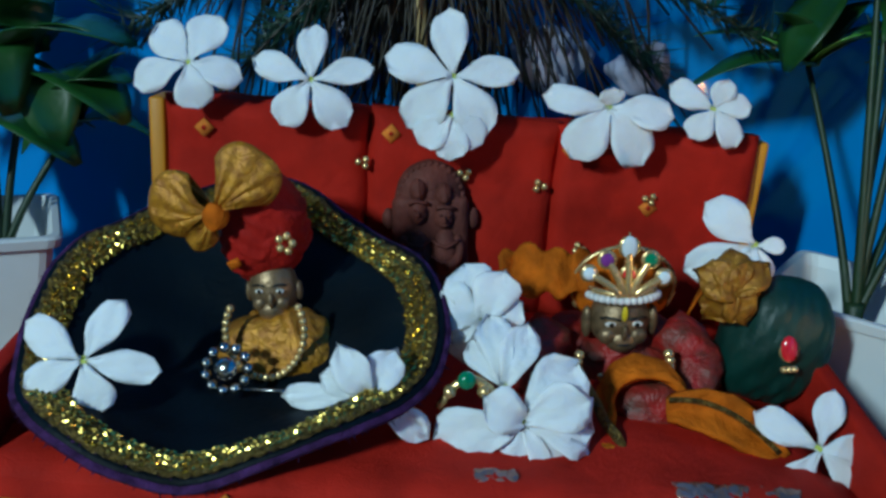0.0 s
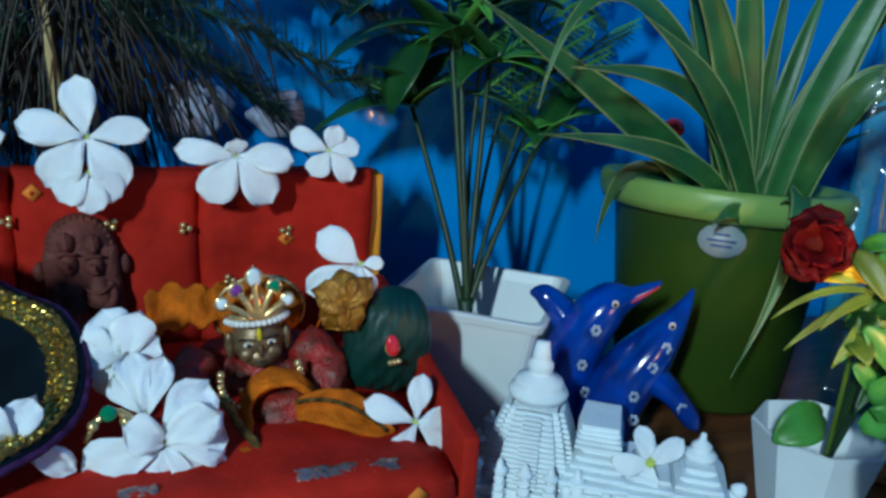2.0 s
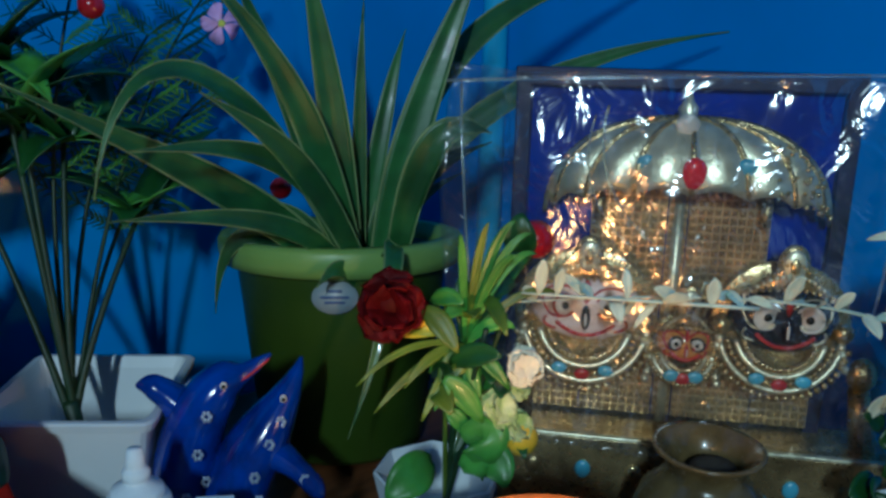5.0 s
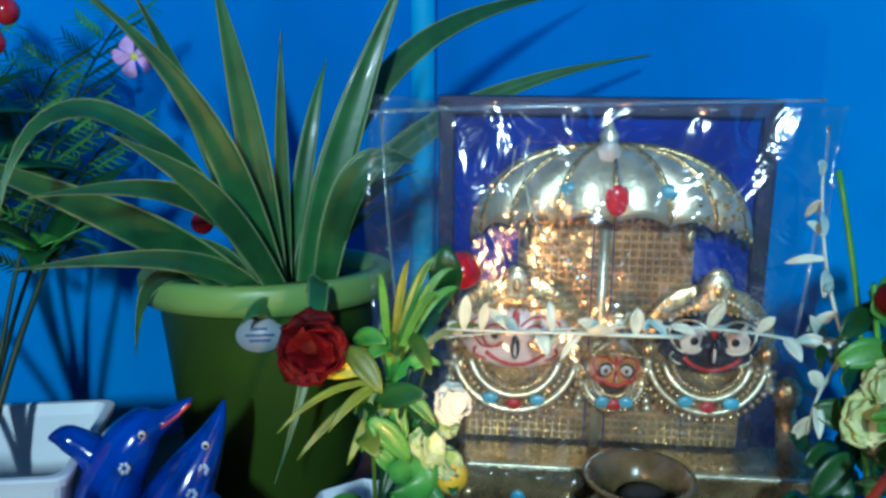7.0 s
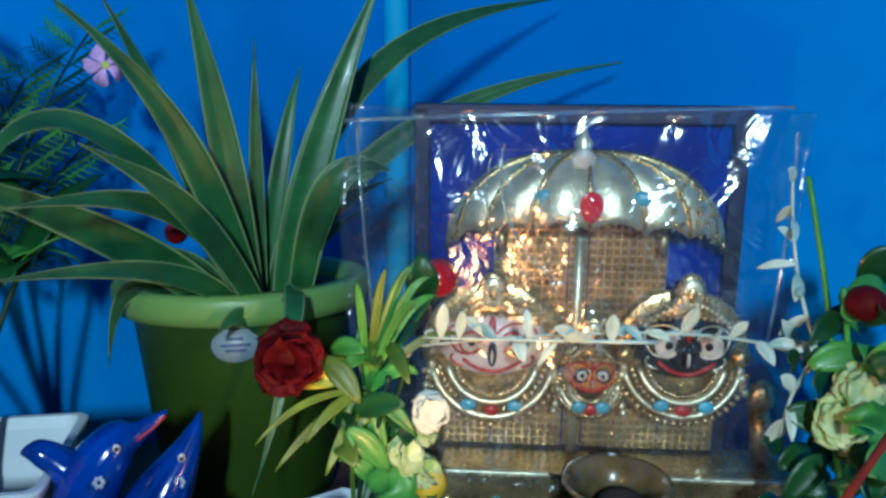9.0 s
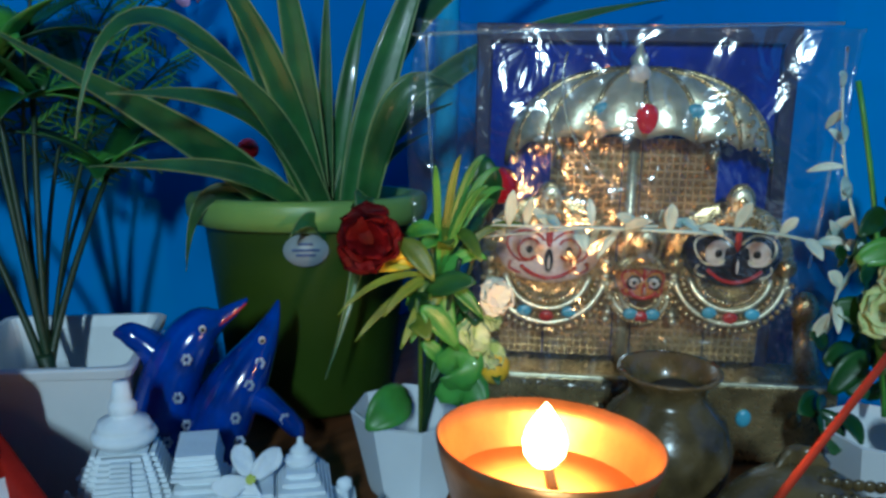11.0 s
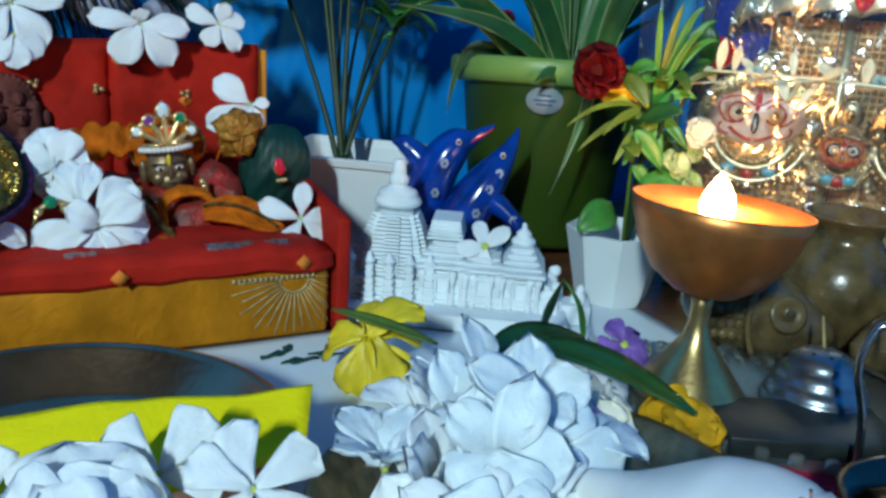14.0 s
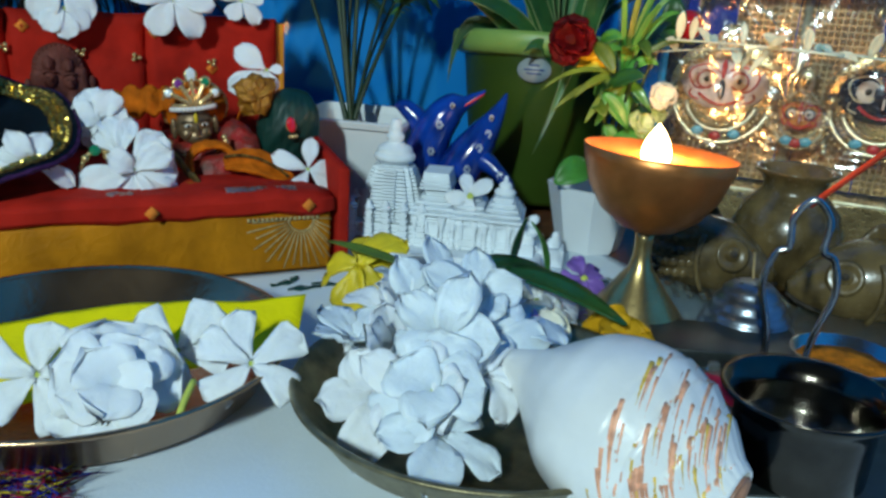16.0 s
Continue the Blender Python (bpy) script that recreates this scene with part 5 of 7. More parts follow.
for args in (
        ((0.385, 0.305, 0.190), (0.452, 0.300, 0.300), 0.0150, (0.008, -0.01)),
        ((0.352, 0.322, 0.215), (0.340, 0.330, 0.300), 0.0120, (-0.005, 0.0)),
        ((0.372, 0.330, 0.190), (0.380, 0.330, 0.262), 0.0060, (0.004, 0.006)),
        ((0.430, 0.335, 0.250), (0.605, 0.290, 0.275), 0.0110, (0.012, 0.01), (0.50, 0.33, 0.265)),
        ((0.420, 0.330, 0.180), (0.600, 0.235, 0.236), 0.0115, (0.014, 0.004), (0.50, 0.315, 0.220)),
        ((0.375, 0.275, 0.205), (0.418, 0.262, 0.191), 0.0125, (0.010, -0.02), (0.396, 0.268, 0.202)),
        ((0.335, 0.310, 0.180), (0.262, 0.300, 0.290), 0.0120, (-0.006, -0.008), (0.325, 0.308, 0.235)),
        ((0.315, 0.290, 0.190), (0.258, 0.282, 0.230), 0.0100, (-0.008, -0.02), (0.300, 0.288, 0.200)),
        ((0.330, 0.300, 0.195), (0.222, 0.282, 0.208), 0.0090, (-0.01, -0.012), (0.280, 0.300, 0.200)),
        ((0.310, 0.325, 0.155), (0.180, 0.300, 0.240), 0.0145, (-0.014, 0.0), (0.270, 0.335, 0.180)),
        ((0.335, 0.335, 0.215), (0.300, 0.340, 0.290), 0.0085, (-0.008, 0.01)),
        ((0.310, 0.310, 0.225), (0.205, 0.280, 0.190), 0.0080, (-0.008, -0.004), (0.235, 0.298, 0.290)),
        ((0.330, 0.305, 0.150), (0.215, 0.300, 0.172), 0.0085, (-0.016, -0.01), (0.275, 0.300, 0.165)),
        ((0.395, 0.320, 0.160), (0.455, 0.302, 0.172), 0.0075, (0.02, 0.0)),
        ((0.400, 0.335, 0.165), (0.470, 0.330, 0.190), 0.0065, (0.02, 0.012)),
        ((0.395, 0.325, 0.140), (0.450, 0.320, 0.150), 0.0060, (0.024, 0.0)),
        ((0.390, 0.330, 0.200), (0.420, 0.345, 0.240), 0.0080, (0.012, 0.016)),
        ((0.345, 0.340, 0.150), (0.290, 0.360, 0.150), 0.0080, (-0.014, 0.014)),
        ((0.310, 0.335, 0.140), (0.282, 0.352, 0.085), 0.0085, (-0.022, 0.010), (0.290, 0.350, 0.150)),
        ((0.350, 0.345, 0.170), (0.345, 0.375, 0.220), 0.0085, (0.0, 0.018)),
        ((0.330, 0.285, 0.135), (0.312, 0.282, 0.118), 0.0075, (-0.014, -0.022)),
        ((0.352, 0.262, 0.172), (0.294, 0.228, 0.058), 0.0075, (0.0, -0.024), (0.335, 0.232, 0.130))):
    long_leaf(*args)

# feathery artificial fern with berries behind the planter
fern = thing("artificial_fern", Matrix(), "feathery green artificial fern sprig with red berries", "plant")
rng = random.Random(21)
for p0, p2 in (((0.193, 0.340, 0.060), (0.250, 0.400, 0.285)), ((0.195, 0.340, 0.060), (0.325, 0.418, 0.262)), ((0.194, 0.341, 0.060), (0.318, 0.420, 0.200)), ((0.193, 0.340, 0.060), (0.285, 0.415, 0.240))):
    path = bez(p0, V(p0).lerp(V(p2), 0.55) + V((-0.012, 0.03, 0.02)), p2, 16)
    st = part("stem", tube(path, 0.0014, 6, 0.5), STEMDK, fern)
    for i in range(7, 17):
        for s in (-1, 1):
            c = path[i]
            d = (path[min(i + 1, 16)] - path[i - 1]).normalized()
            out = (V((s * 0.9, -0.15, 0.25)) + d * 0.4).normalized() * rng.uniform(0.018, 0.030)
            fr = bmesh.new()
            ax = [c + out * t / 6 for t in range(7)]
            for t in range(1, 7):
                for q in (-1, 1):
                    e = ax[t] + (d * 0.7 * q + out.normalized() * 0.8).normalized() * 0.008
                    join(fr, blade([ax[t], ax[t].lerp(e, 0.5), e], 0.0011, 0.1, 0.0004, nv=2))
            join(fr, tube([ax[0], ax[6]], 0.0005, 4))
            part("frond", fr, LEAFBR if rng.random() < 0.6 else LEAFDK, st)
for p in ((0.336, 0.362, 0.150), (0.252, 0.372, 0.276), (0.243, 0.372, 0.262)):
    part("berry", ball(p, 0.0068, 14, 10), BERRY, fern, "shiny red berry")
flower("small violet and white artificial bloom on the fern", (0.318, 0.385, 0.247), (-0.3, -0.9, 0.2), 20, 0.012, 0.006, cup=0.6, shape="round", material=PINK, seed=71, name="artificial_flower")

# ---- pair of blue ceramic dolphins ----


def along(pts, radii, n=18):
    b = bmesh.new()
    pts = [V(p) for p in pts]
    rings, a = [], V((0, 1, 0))
    for i, p in enumerate(pts):
        t = (pts[min(i + 1, len(pts) - 1)] - pts[max(i - 1, 0)]).normalized()
        a = (a - t * a.dot(t)).normalized()
        c = t.cross(a)
        rings.append([b.verts.new(p + (a * math.cos(2 * math.pi * k / n) + c * math.sin(2 * math.pi * k / n)) * radii[i]) for k in range(n)])
    for x, y in zip(rings, rings[1:]):
        for k in range(n):
            b.faces.new((x[k], x[(k + 1) % n], y[(k + 1) % n], y[k]))
    b.faces.new(rings[0])
    b.faces.new(rings[-1])
    return b


def fish_body(ctrl, n=26):
    q = smooth_path(ctrl, n)
    return along([p[:3] for p in q], [max(0.0004, p[3]) for p in q])


# local x runs along the pair, z up
D1 = ((0.004, 0.0, 0.000, 0.020), (0.002, 0.0, 0.030, 0.0205), (0.005, 0.0, 0.056, 0.0195), (0.015, -0.002, 0.080, 0.0165), (0.028, -0.003, 0.094, 0.0125), (0.039, -0.004, 0.099, 0.0058), (0.048, -0.004, 0.104, 0.0036), (0.056, -0.004, 0.109, 0.0010))
D2 = ((0.028, -0.010, 0.000, 0.018), (0.029, -0.012, 0.026, 0.0200), (0.038, -0.013, 0.050, 0.0190), (0.052, -0.013, 0.070, 0.0158), (0.064, -0.012, 0.088, 0.0090), (0.071, -0.011, 0.101, 0.0040), (0.074, -0.010, 0.109, 0.0010))
TAILF = ((0.006, 0.004, 0.074, 0.014), (-0.006, 0.004, 0.086, 0.0085), (-0.016, 0.004, 0.092, 0.0062), (-0.024, 0.004, 0.0925, 0.0012))
FLIP = ((0.046, -0.016, 0.062, 0.0120), (0.060, -0.021, 0.059, 0.0085), (0.070, -0.026, 0.053, 0.0062), (0.080, -0.030, 0.044, 0.0055), (0.084, -0.031, 0.039, 0.0012))
DM = stand((0.230, 0.288, 0.05), -26) @ Matrix.Diagonal((0.84, 1.05, 0.97, 1))
dolphin = thing("dolphin_figurine", DM, "glossy cobalt blue ceramic pair of leaping dolphins", "figurine")
part("dolphin", join(fish_body(D1), fish_body(TAILF, 12)), BLUE, dolphin)
part("dolphin", join(fish_body(D2), fish_body(FLIP, 12)), BLUE, dolphin)
part("plinth", fold_noise(lathe([(0, 0), (0.030, 0), (0.033, 0.006), (0.028, 0.016), (0.018, 0.024), (0, 0.027)], 26), 0.002, 80), BLUE, dolphin).location = (0.020, -0.004, 0)
for (x, y, z) in ((0.028, -0.0155, 0.098), (0.062, -0.0225, 0.092)):
    eye = part("eye", ball((x, y, z), (0.0022, 0.0012, 0.0022), 10, 8), WHITEP, dolphin, "painted white and black eye")
    part("pupil", ball((x, y - 0.0011, z), (0.0012, 0.0006, 0.0012), 8, 6), BLACK, eye)
part("mouth_line", tube(bez((0.038, -0.0095, 0.0975), (0.046, -0.008, 0.101), (0.055, -0.0055, 0.107), 6), 0.0008, 5), REDP, dolphin, "thin red mouth")
rng = random.Random(14)
for k, (x, y, z) in enumerate(((0.012, -0.0218, 0.064), (0.004, -0.0218, 0.040), (0.018, -0.0205, 0.084), (0.044, -0.0312, 0.054), (0.034, -0.0326, 0.030), (0.053, -0.0285, 0.070), (0.028, -0.0310, 0.014), (0.000, -0.0215, 0.018), (0.046, -0.0300, 0.040), (0.016, -0.0210, 0.048), (0.073, -0.0325, 0.051), (0.060, -0.0245, 0.080))):
    d = bmesh.new()
    for j in range(6):
        join(d, ball((0.0022 * math.cos(j * 1.05), 0, 0.0022 * math.sin(j * 1.05)), (0.0014, 0.0006, 0.0014), 6, 5))
    part("flower_motif", moved(d, Matrix.Translation((x, y, z))), DAISY, dolphin, "small silvery flower motif")

# ---- white plaster temple model ----
TM = stand((0.136, 0.197, 0.010), -32, 0.002) @ Matrix.Diagonal((1.23, 1.12, 1.15, 1))
temple = thing("temple_model", TM, "white plaster model of a towered stone temple", "model temple")
part("plinth", box((0.052, 0.047, 0.004), (0.106, 0.068, 0.008), 0.001), PLASTER, temple, smooth=False)


def turned(cx, cy, prof, n=24):
    return moved(lathe(prof, n), Matrix.Translation((cx, cy, 0)))


TX, TY = 0.020, 0.048


def shikhara(cx, cy, z0, w0, w1, h, courses):
    """A curved temple tower: stacked thin courses, stepped in plan, drawing in towards the neck."""
    b = bmesh.new()
    ch = h / courses
    for i in range(courses):
        t = i / (courses - 1)
        w = w0 + (w1 - w0) * t ** 1.7
        for sx, sy in ((1.0, 0.62), (0.62, 1.0), (0.84, 0.84)):
            join(b, box((cx, cy, z0 + ch * (i + 0.36)), (2 * w * sx, 2 * w * sy, ch * 0.72), 0))
        join(b, box((cx, cy, z0 + ch * (i + 0.86)), (1.84 * w * 0.84, 1.84 * w * 0.84, ch * 0.30), 0))
    return b


part("tower", shikhara(TX, TY, 0.020, 0.0178, 0.0110, 0.0310, 15), PLASTER, temple, "tall ribbed tower", smooth=False)
part("tower_foot", join(*[box((TX, TY, 0.0085 + 0.0024 * i), (0.041 - 0.0022 * (i % 2) - 0.0006 * i, 0.041 - 0.0022 * (i % 2) - 0.0006 * i, 0.0022), 0.0003, 1) for i in range(5)]), PLASTER, temple, "stepped mouldings under the tower", smooth=False)
part("central_rib", join(*[box((TX, TY - 0.0178 + 0.0068 * ((i / 17) ** 1.7) - 0.0006, 0.022 + 0.0017 * i), (0.0085 - 0.0020 * i / 17, 0.0030, 0.0010), 0) for i in range(17)]), PLASTER, temple, "raised rib of thin slats", smooth=False)
part("amalaka", turned(TX, TY, [(0.0000, 0.0505), (0.0080, 0.0510), (0.0080, 0.0530), (0.0108, 0.0536), (0.0116, 0.0556), (0.0108, 0.0576), (0.0094, 0.0582), (0.0098, 0.0592), (0.0088, 0.0616), (0.0047, 0.0636), (0.0040, 0.0645), (0.0048, 0.0652), (0.0050, 0.0680), (0.0040, 0.0694), (0.0034, 0.0700), (0.0036, 0.0712), (0.0026, 0.0772), (0.0000, 0.0774)], 28), PLASTER, temple, "ribbed disc and pot finial")
for sx, sy in ((-1, -1), (1, -1), (-1, 1), (0, -1.12), (-1.12, 0), (-0.5, -1.1), (0.5, -1.1)):
    cx_, cy_ = TX + 0.0190 * sx, TY + 0.0190 * sy
    part("corner_turret", join(*[box((cx_, cy_, 0.009 + 0.0017 * i), (0.0062 - 0.0014 * (i % 2) - 0.00022 * i, 0.0062 - 0.0014 * (i % 2) - 0.00022 * i, 0.0016), 0) for i in range(12)], turned(cx_, cy_, [(0, 0.028), (0.0028, 0.0282), (0.0032, 0.0292), (0.0016, 0.0306), (0.0010, 0.0330), (0, 0.0338)], 10)), PLASTER, temple, smooth=False)
for hx, hw, hh, tiers_n, top_h in ((0.0450, 0.0215, 0.0185, 5, 0.0085), (0.0640, 0.0175, 0.0180, 3, 0.0), (0.0820, 0.0190, 0.0175, 5, 0.0)):
    hall = part("hall", box((hx, 0.047, 0.008 + hh / 2), (hw, 0.034, hh), 0.0005), PLASTER, temple, smooth=False)
    part("base_course", join(*[box((hx, 0.047, 0.0092 + 0.0020 * i), (hw + 0.0020 - 0.0016 * (i % 2), 0.0370 - 0.0016 * (i % 2), 0.0018), 0) for i in range(3)]), PLASTER, hall, smooth=False)
    tiers = bmesh.new()
    for i in range(tiers_n):
        join(tiers, box((hx, 0.047, 0.0090 + hh + 0.0027 * i), ((hw + 0.004) * (1 - 0.13 * i), 0.039 * (1 - 0.13 * i), 0.0017), 0.0003, 1))
        join(tiers, box((hx, 0.047, 0.0075 + hh + 0.0027 * i), ((hw - 0.001) * (1 - 0.13 * i), 0.034 * (1 - 0.13 * i), 0.0016), 0))
    part("tiered_roof", tiers, PLASTER, hall, smooth=False)
    top = 0.0095 + hh + 0.0027 * tiers_n
    if top_h:
        part("roof_block", join(box((hx, 0.047, top + top_h / 2 - 0.001), (hw * 0.62, 0.022, top_h), 0.0004), *[box((hx, 0.047, top - 0.0004 + top_h * q / 4), (hw * (0.80 - 0.04 * q), 0.0265 - 0.001 * q, 0.0011), 0) for q in range(5)]), PLASTER, hall, smooth=False)
    else:
        part("finial", turned(hx, 0.047, [(0, top - 0.002), (0.0056, top - 0.002), (0.0062, top), (0.0046, top + 0.0016), (0.0030, top + 0.0022), (0.0040, top + 0.0036), (0.0026, top + 0.0052), (0.0014, top + 0.0060), (0.0010, top + 0.0090), (0, top + 0.0094)], 16), PLASTER, hall)
    for cx in (-0.44, -0.24, 0.24, 0.44):
        col = [(0, 0.008), (0.0016, 0.008), (0.0016, 0.0105), (0.0009, 0.011), (0.0011, 0.0135), (0.0015, 0.0140), (0.0009, 0.0146), (0.0010, 0.0190), (0.0015, 0.0195), (0.0011, 0.0205), (0.0019, 0.0225), (0.0019, 0.008 + hh - 0.0005), (0, 0.008 + hh - 0.0005)]
        part("pillar", turned(hx + cx * hw, 0.0285, col, 10), PLASTER, hall)
    part("door_frame", join(*[box((hx + 0.0030 * q, 0.0290, 0.0165), (0.0012, 0.0026, 0.0130), 0) for q in (-1, 1)], box((hx, 0.0290, 0.0235), (0.0080, 0.0028, 0.0014), 0)), PLASTER, hall, smooth=False)
part("stair", join(*[box((0.0955 + 0.0025 * i, 0.044, 0.014 - 0.002 * i), (0.004, 0.018, 0.012 - 0.003 * i), 0.0004, 1) for i in range(3)]), PLASTER, temple, smooth=False)
for x, y, z, r in ((0.0960, 0.032, 0.014, 0.0048), (0.0960, 0.056, 0.015, 0.0052)):
    part("lion_statue", fold_noise(join(ball((x, y, z + 0.002), (r, r * 0.7, r * 0.9), 12, 8), ball((x + 0.003, y - 0.001, z + 0.008), (r * 0.6, r * 0.55, r * 0.6), 10, 8), box((x, y, 0.010), (0.009, 0.008, 0.010), 0.0006)), 0.0008, 300), PLASTER, temple)
gate = thing("gate_pillar", stand((0.272, 0.172, 0.01), -32, 0.0022), "small white plaster gate block beside the temple model", "model gate")
part("block", box((0, 0, 0.006), (0.030, 0.018, 0.012), 0.0008), PLASTER, gate, smooth=False)
part("figure", fold_noise(join(ball((0.008, 0, 0.014), (0.005, 0.004, 0.005), 10, 8), ball((0.009, 0, 0.0195), (0.003, 0.003, 0.0035), 8, 6)), 0.0007, 300), PLASTER, gate)
flower("fallen white bloom lying on the temple model's roof", TM @ V((0.064, 0.036, 0.0385)), (-0.35, -0.75, 0.55), 25, 0.0165, 0.0055, cup=0.3, seed=81, group="blooms on the altar", skip=(3,))

# ---- slim white pot with mixed artificial flowers ----
fp = thing("plant_pot", stand((0.328, 0.198, 0.035), 12, 0.002), "slim white faceted plastic flower pot", "plant pot")
part("pot", lathe([(0, 0), (0.022, 0), (0.0235, 0.004), (0.033, 0.047), (0.0315, 0.0475), (0.026, 0.020), (0, 0.018)], 8), WPLAST, fp, smooth=False)
bouquet = thing("artificial_bouquet", Matrix(), "mixed artificial bouquet of leaves, red rose and lime blooms", "plant")
R0 = V((0.328, 0.192, 0.020))
rng = random.Random(33)
for k in range(7):
    e = V((0.330 + rng.uniform(-0.018, 0.02), 0.180 + rng.uniform(-0.015, 0.015), 0.125 + rng.uniform(-0.01, 0.02)))
    part("stem", tube(bez(R0, R0.lerp(e, 0.5) + V((0, 0, 0.01)), e, 8), 0.0013, 6), LEAFYL if k % 2 else STEMDK, bouquet)


def bl(p0, p1, p2, w, m_, **kw):
    part("leaf", blade(bez(p0, p1, p2, 10), w, 0.3, 0.0005, side=V((-0.5, -0.7, 0.5)), shape=lambda u: math.sin(math.pi * (0.06 + 0.92 * u)) ** 0.8, **kw), m_, bouquet)


K = V((0.330, 0.180, 0.120))
for dx, dy, dz, bend, w, m_ in (
        (-0.012, -0.01, 0.060, 0.02, 0.0034, LEAFBR), (0.004, -0.01, 0.062, 0.02, 0.0036, LEAFYL), (0.018, -0.012, 0.060, 0.025, 0.0042, LEAFBR), (0.028, -0.012, 0.052, 0.025, 0.0038, LEAFBR), (0.034, -0.01, 0.040, 0.025, 0.0040, LEAFBR),
        (0.040, -0.02, 0.022, 0.02, 0.0036, LEAFYL), (0.012, -0.02, 0.048, 0.02, 0.0036, LEAFBR), (-0.035, 0.0, -0.010, 0.012, 0.0045, LEAFYL), (-0.050, 0.002, -0.018, 0.012, 0.0038, LEAFYL), (-0.056, 0.006, -0.004, 0.018, 0.0030, LEAFYL),
        (-0.030, -0.006, -0.026, 0.006, 0.0050, LEAFYL), (-0.002, -0.012, -0.030, 0.0, 0.0075, LEAFBR), (0.010, -0.020, -0.018, 0.006, 0.0065, LEAFBR), (0.016, -0.016, 0.010, 0.012, 0.0060, LEAFBR), (0.006, 0.01, 0.030, 0.01, 0.0080, LEAFDK),
        (0.046, 0.014, 0.030, 0.015, 0.0070, LEAFDK), (0.060, 0.020, 0.022, 0.015, 0.0080, LEAFBR), (0.070, 0.030, 0.016, 0.012, 0.0070, LEAFDK), (0.030, 0.010, 0.020, 0.01, 0.0080, LEAFDK)):
    e, w = K + V((dx, dy, dz)), w * 0.55
    bl(K, K.lerp(e, 0.55) + V((0, 0, bend)), e, w, m_)
for p0, p1, p2, w, m_ in (
        ((0.318, 0.190, 0.056), (0.300, 0.182, 0.062), (0.288, 0.186, 0.050), 0.010, LEAFBR), ((0.330, 0.170, 0.070), (0.326, 0.160, 0.090), (0.328, 0.158, 0.068), 0.012, LEAFBR), ((0.322, 0.172, 0.060), (0.335, 0.160, 0.075), (0.330, 0.150, 0.058), 0.010, LEAFBR),
        ((0.308, 0.200, 0.124), (0.314, 0.190, 0.134), (0.328, 0.184, 0.126), 0.0050, YPETAL), ((0.304, 0.200, 0.131), (0.312, 0.188, 0.139), (0.326, 0.186, 0.134), 0.0045, YPETAL), ((0.392, 0.206, 0.135), (0.380, 0.200, 0.155), (0.388, 0.205, 0.165), 0.0085, LEAFDK)):
    bl(p0, p1, p2, w, m_)
# fuller mixed foliage round the stems
rng = random.Random(61)
for k in range(26):
    c = K + V((rng.uniform(-0.020, 0.026), rng.uniform(-0.012, 0.010), rng.uniform(-0.048, 0.026)))
    d = V((rng.uniform(-1, 1), rng.uniform(-0.9, 0.3), rng.uniform(-0.7, 0.8))).normalized() * rng.uniform(0.016, 0.030)
    bl(c, c + d * 0.5 + V((0, 0, 0.006)), c + d, rng.uniform(0.0030, 0.0062), rng.choice((LEAFDK, LEAFBR, LEAFDK, LEAFYL)))
# red rose
rose = part("red_rose", ball((0.3025, 0.2015, 0.1435), (0.010, 0.010, 0.011), 14, 10), REDROSE, bouquet, "dark red fabric rose")
for k in range(11):
    b = petal_bm(0.017, 0.0105, 0.6, 0.2, 0.1, k, "round", 0.0006)
    part("petal", moved(b, facing((0.3025, 0.2015, 0.1405), (-0.45, -0.85, 0.35), 0) @ Matrix.Rotation(2.4 * k, 4, "Z") @ pose(0, 0.0015 + 0.0001 * k, 0.002, 25 + 5 * k, 0, 0)), REDROSE, rose)
part("berry", ball((0.4065, 0.212, 0.1445), 0.0105, 18, 12), BERRY, bouquet, "shiny dark red berry")
part("berry", ball((0.3465, 0.158, 0.074), 0.0085, 16, 10), ORNG, bouquet, "small yellow fruit")
for k, (p, r) in enumerate((((0.350, 0.162, 0.109), 0.0090), ((0.336, 0.164, 0.091), 0.0090), ((0.344, 0.160, 0.080), 0.0080), ((0.349, 0.166, 0.097), 0.007))):
    bb = bmesh.new()
    for j in range(9):
        q = petal_bm(r * 1.15, r * 0.72, 0.8, 0.3, 0.1, 7 * k + j, "round", 0.0006)
        join(bb, moved(q, facing(p, (-0.35 + 0.2 * k, -0.75, 0.55), 40 * k) @ Matrix.Rotation(2.4 * j, 4, "Z") @ pose(0, 0, 0, 18 + 6 * j, 0, 0)))
    part("lime_bloom", bb, LIME if k else CREAM, bouquet, "ruffled lime and cream fabric bloom")

# second bouquet by the right wall, with a pale twig reaching across
fp2 = thing("plant_pot", stand((0.492, 0.018, 0.03), 0, 0.002), "white faceted pot beside the gold plaque", "plant pot")
part("pot", lathe([(0, 0), (0.022, 0), (0.0235, 0.004), (0.033, 0.047), (0.0315, 0.0475), (0.026, 0.020), (0, 0.018)], 8), WPLAST, fp2, smooth=False)
bq2 = thing("artificial_bouquet", Matrix(), "green artificial bouquet with pale mint twigs and lime blooms", "plant")
R2 = V((0.495, 0.022, 0.045))
for e in ((0.505, 0.055, 0.125), (0.500, 0.066, 0.210), (0.492, 0.040, 0.165), (0.480, 0.036, 0.108), (0.51, 0.02, 0.14)):
    part("stem", tube(bez(R2, R2.lerp(V(e), 0.5) + V((0.01, 0, 0.01)), e, 8), 0.0014, 6), LEAFBR, bq2)


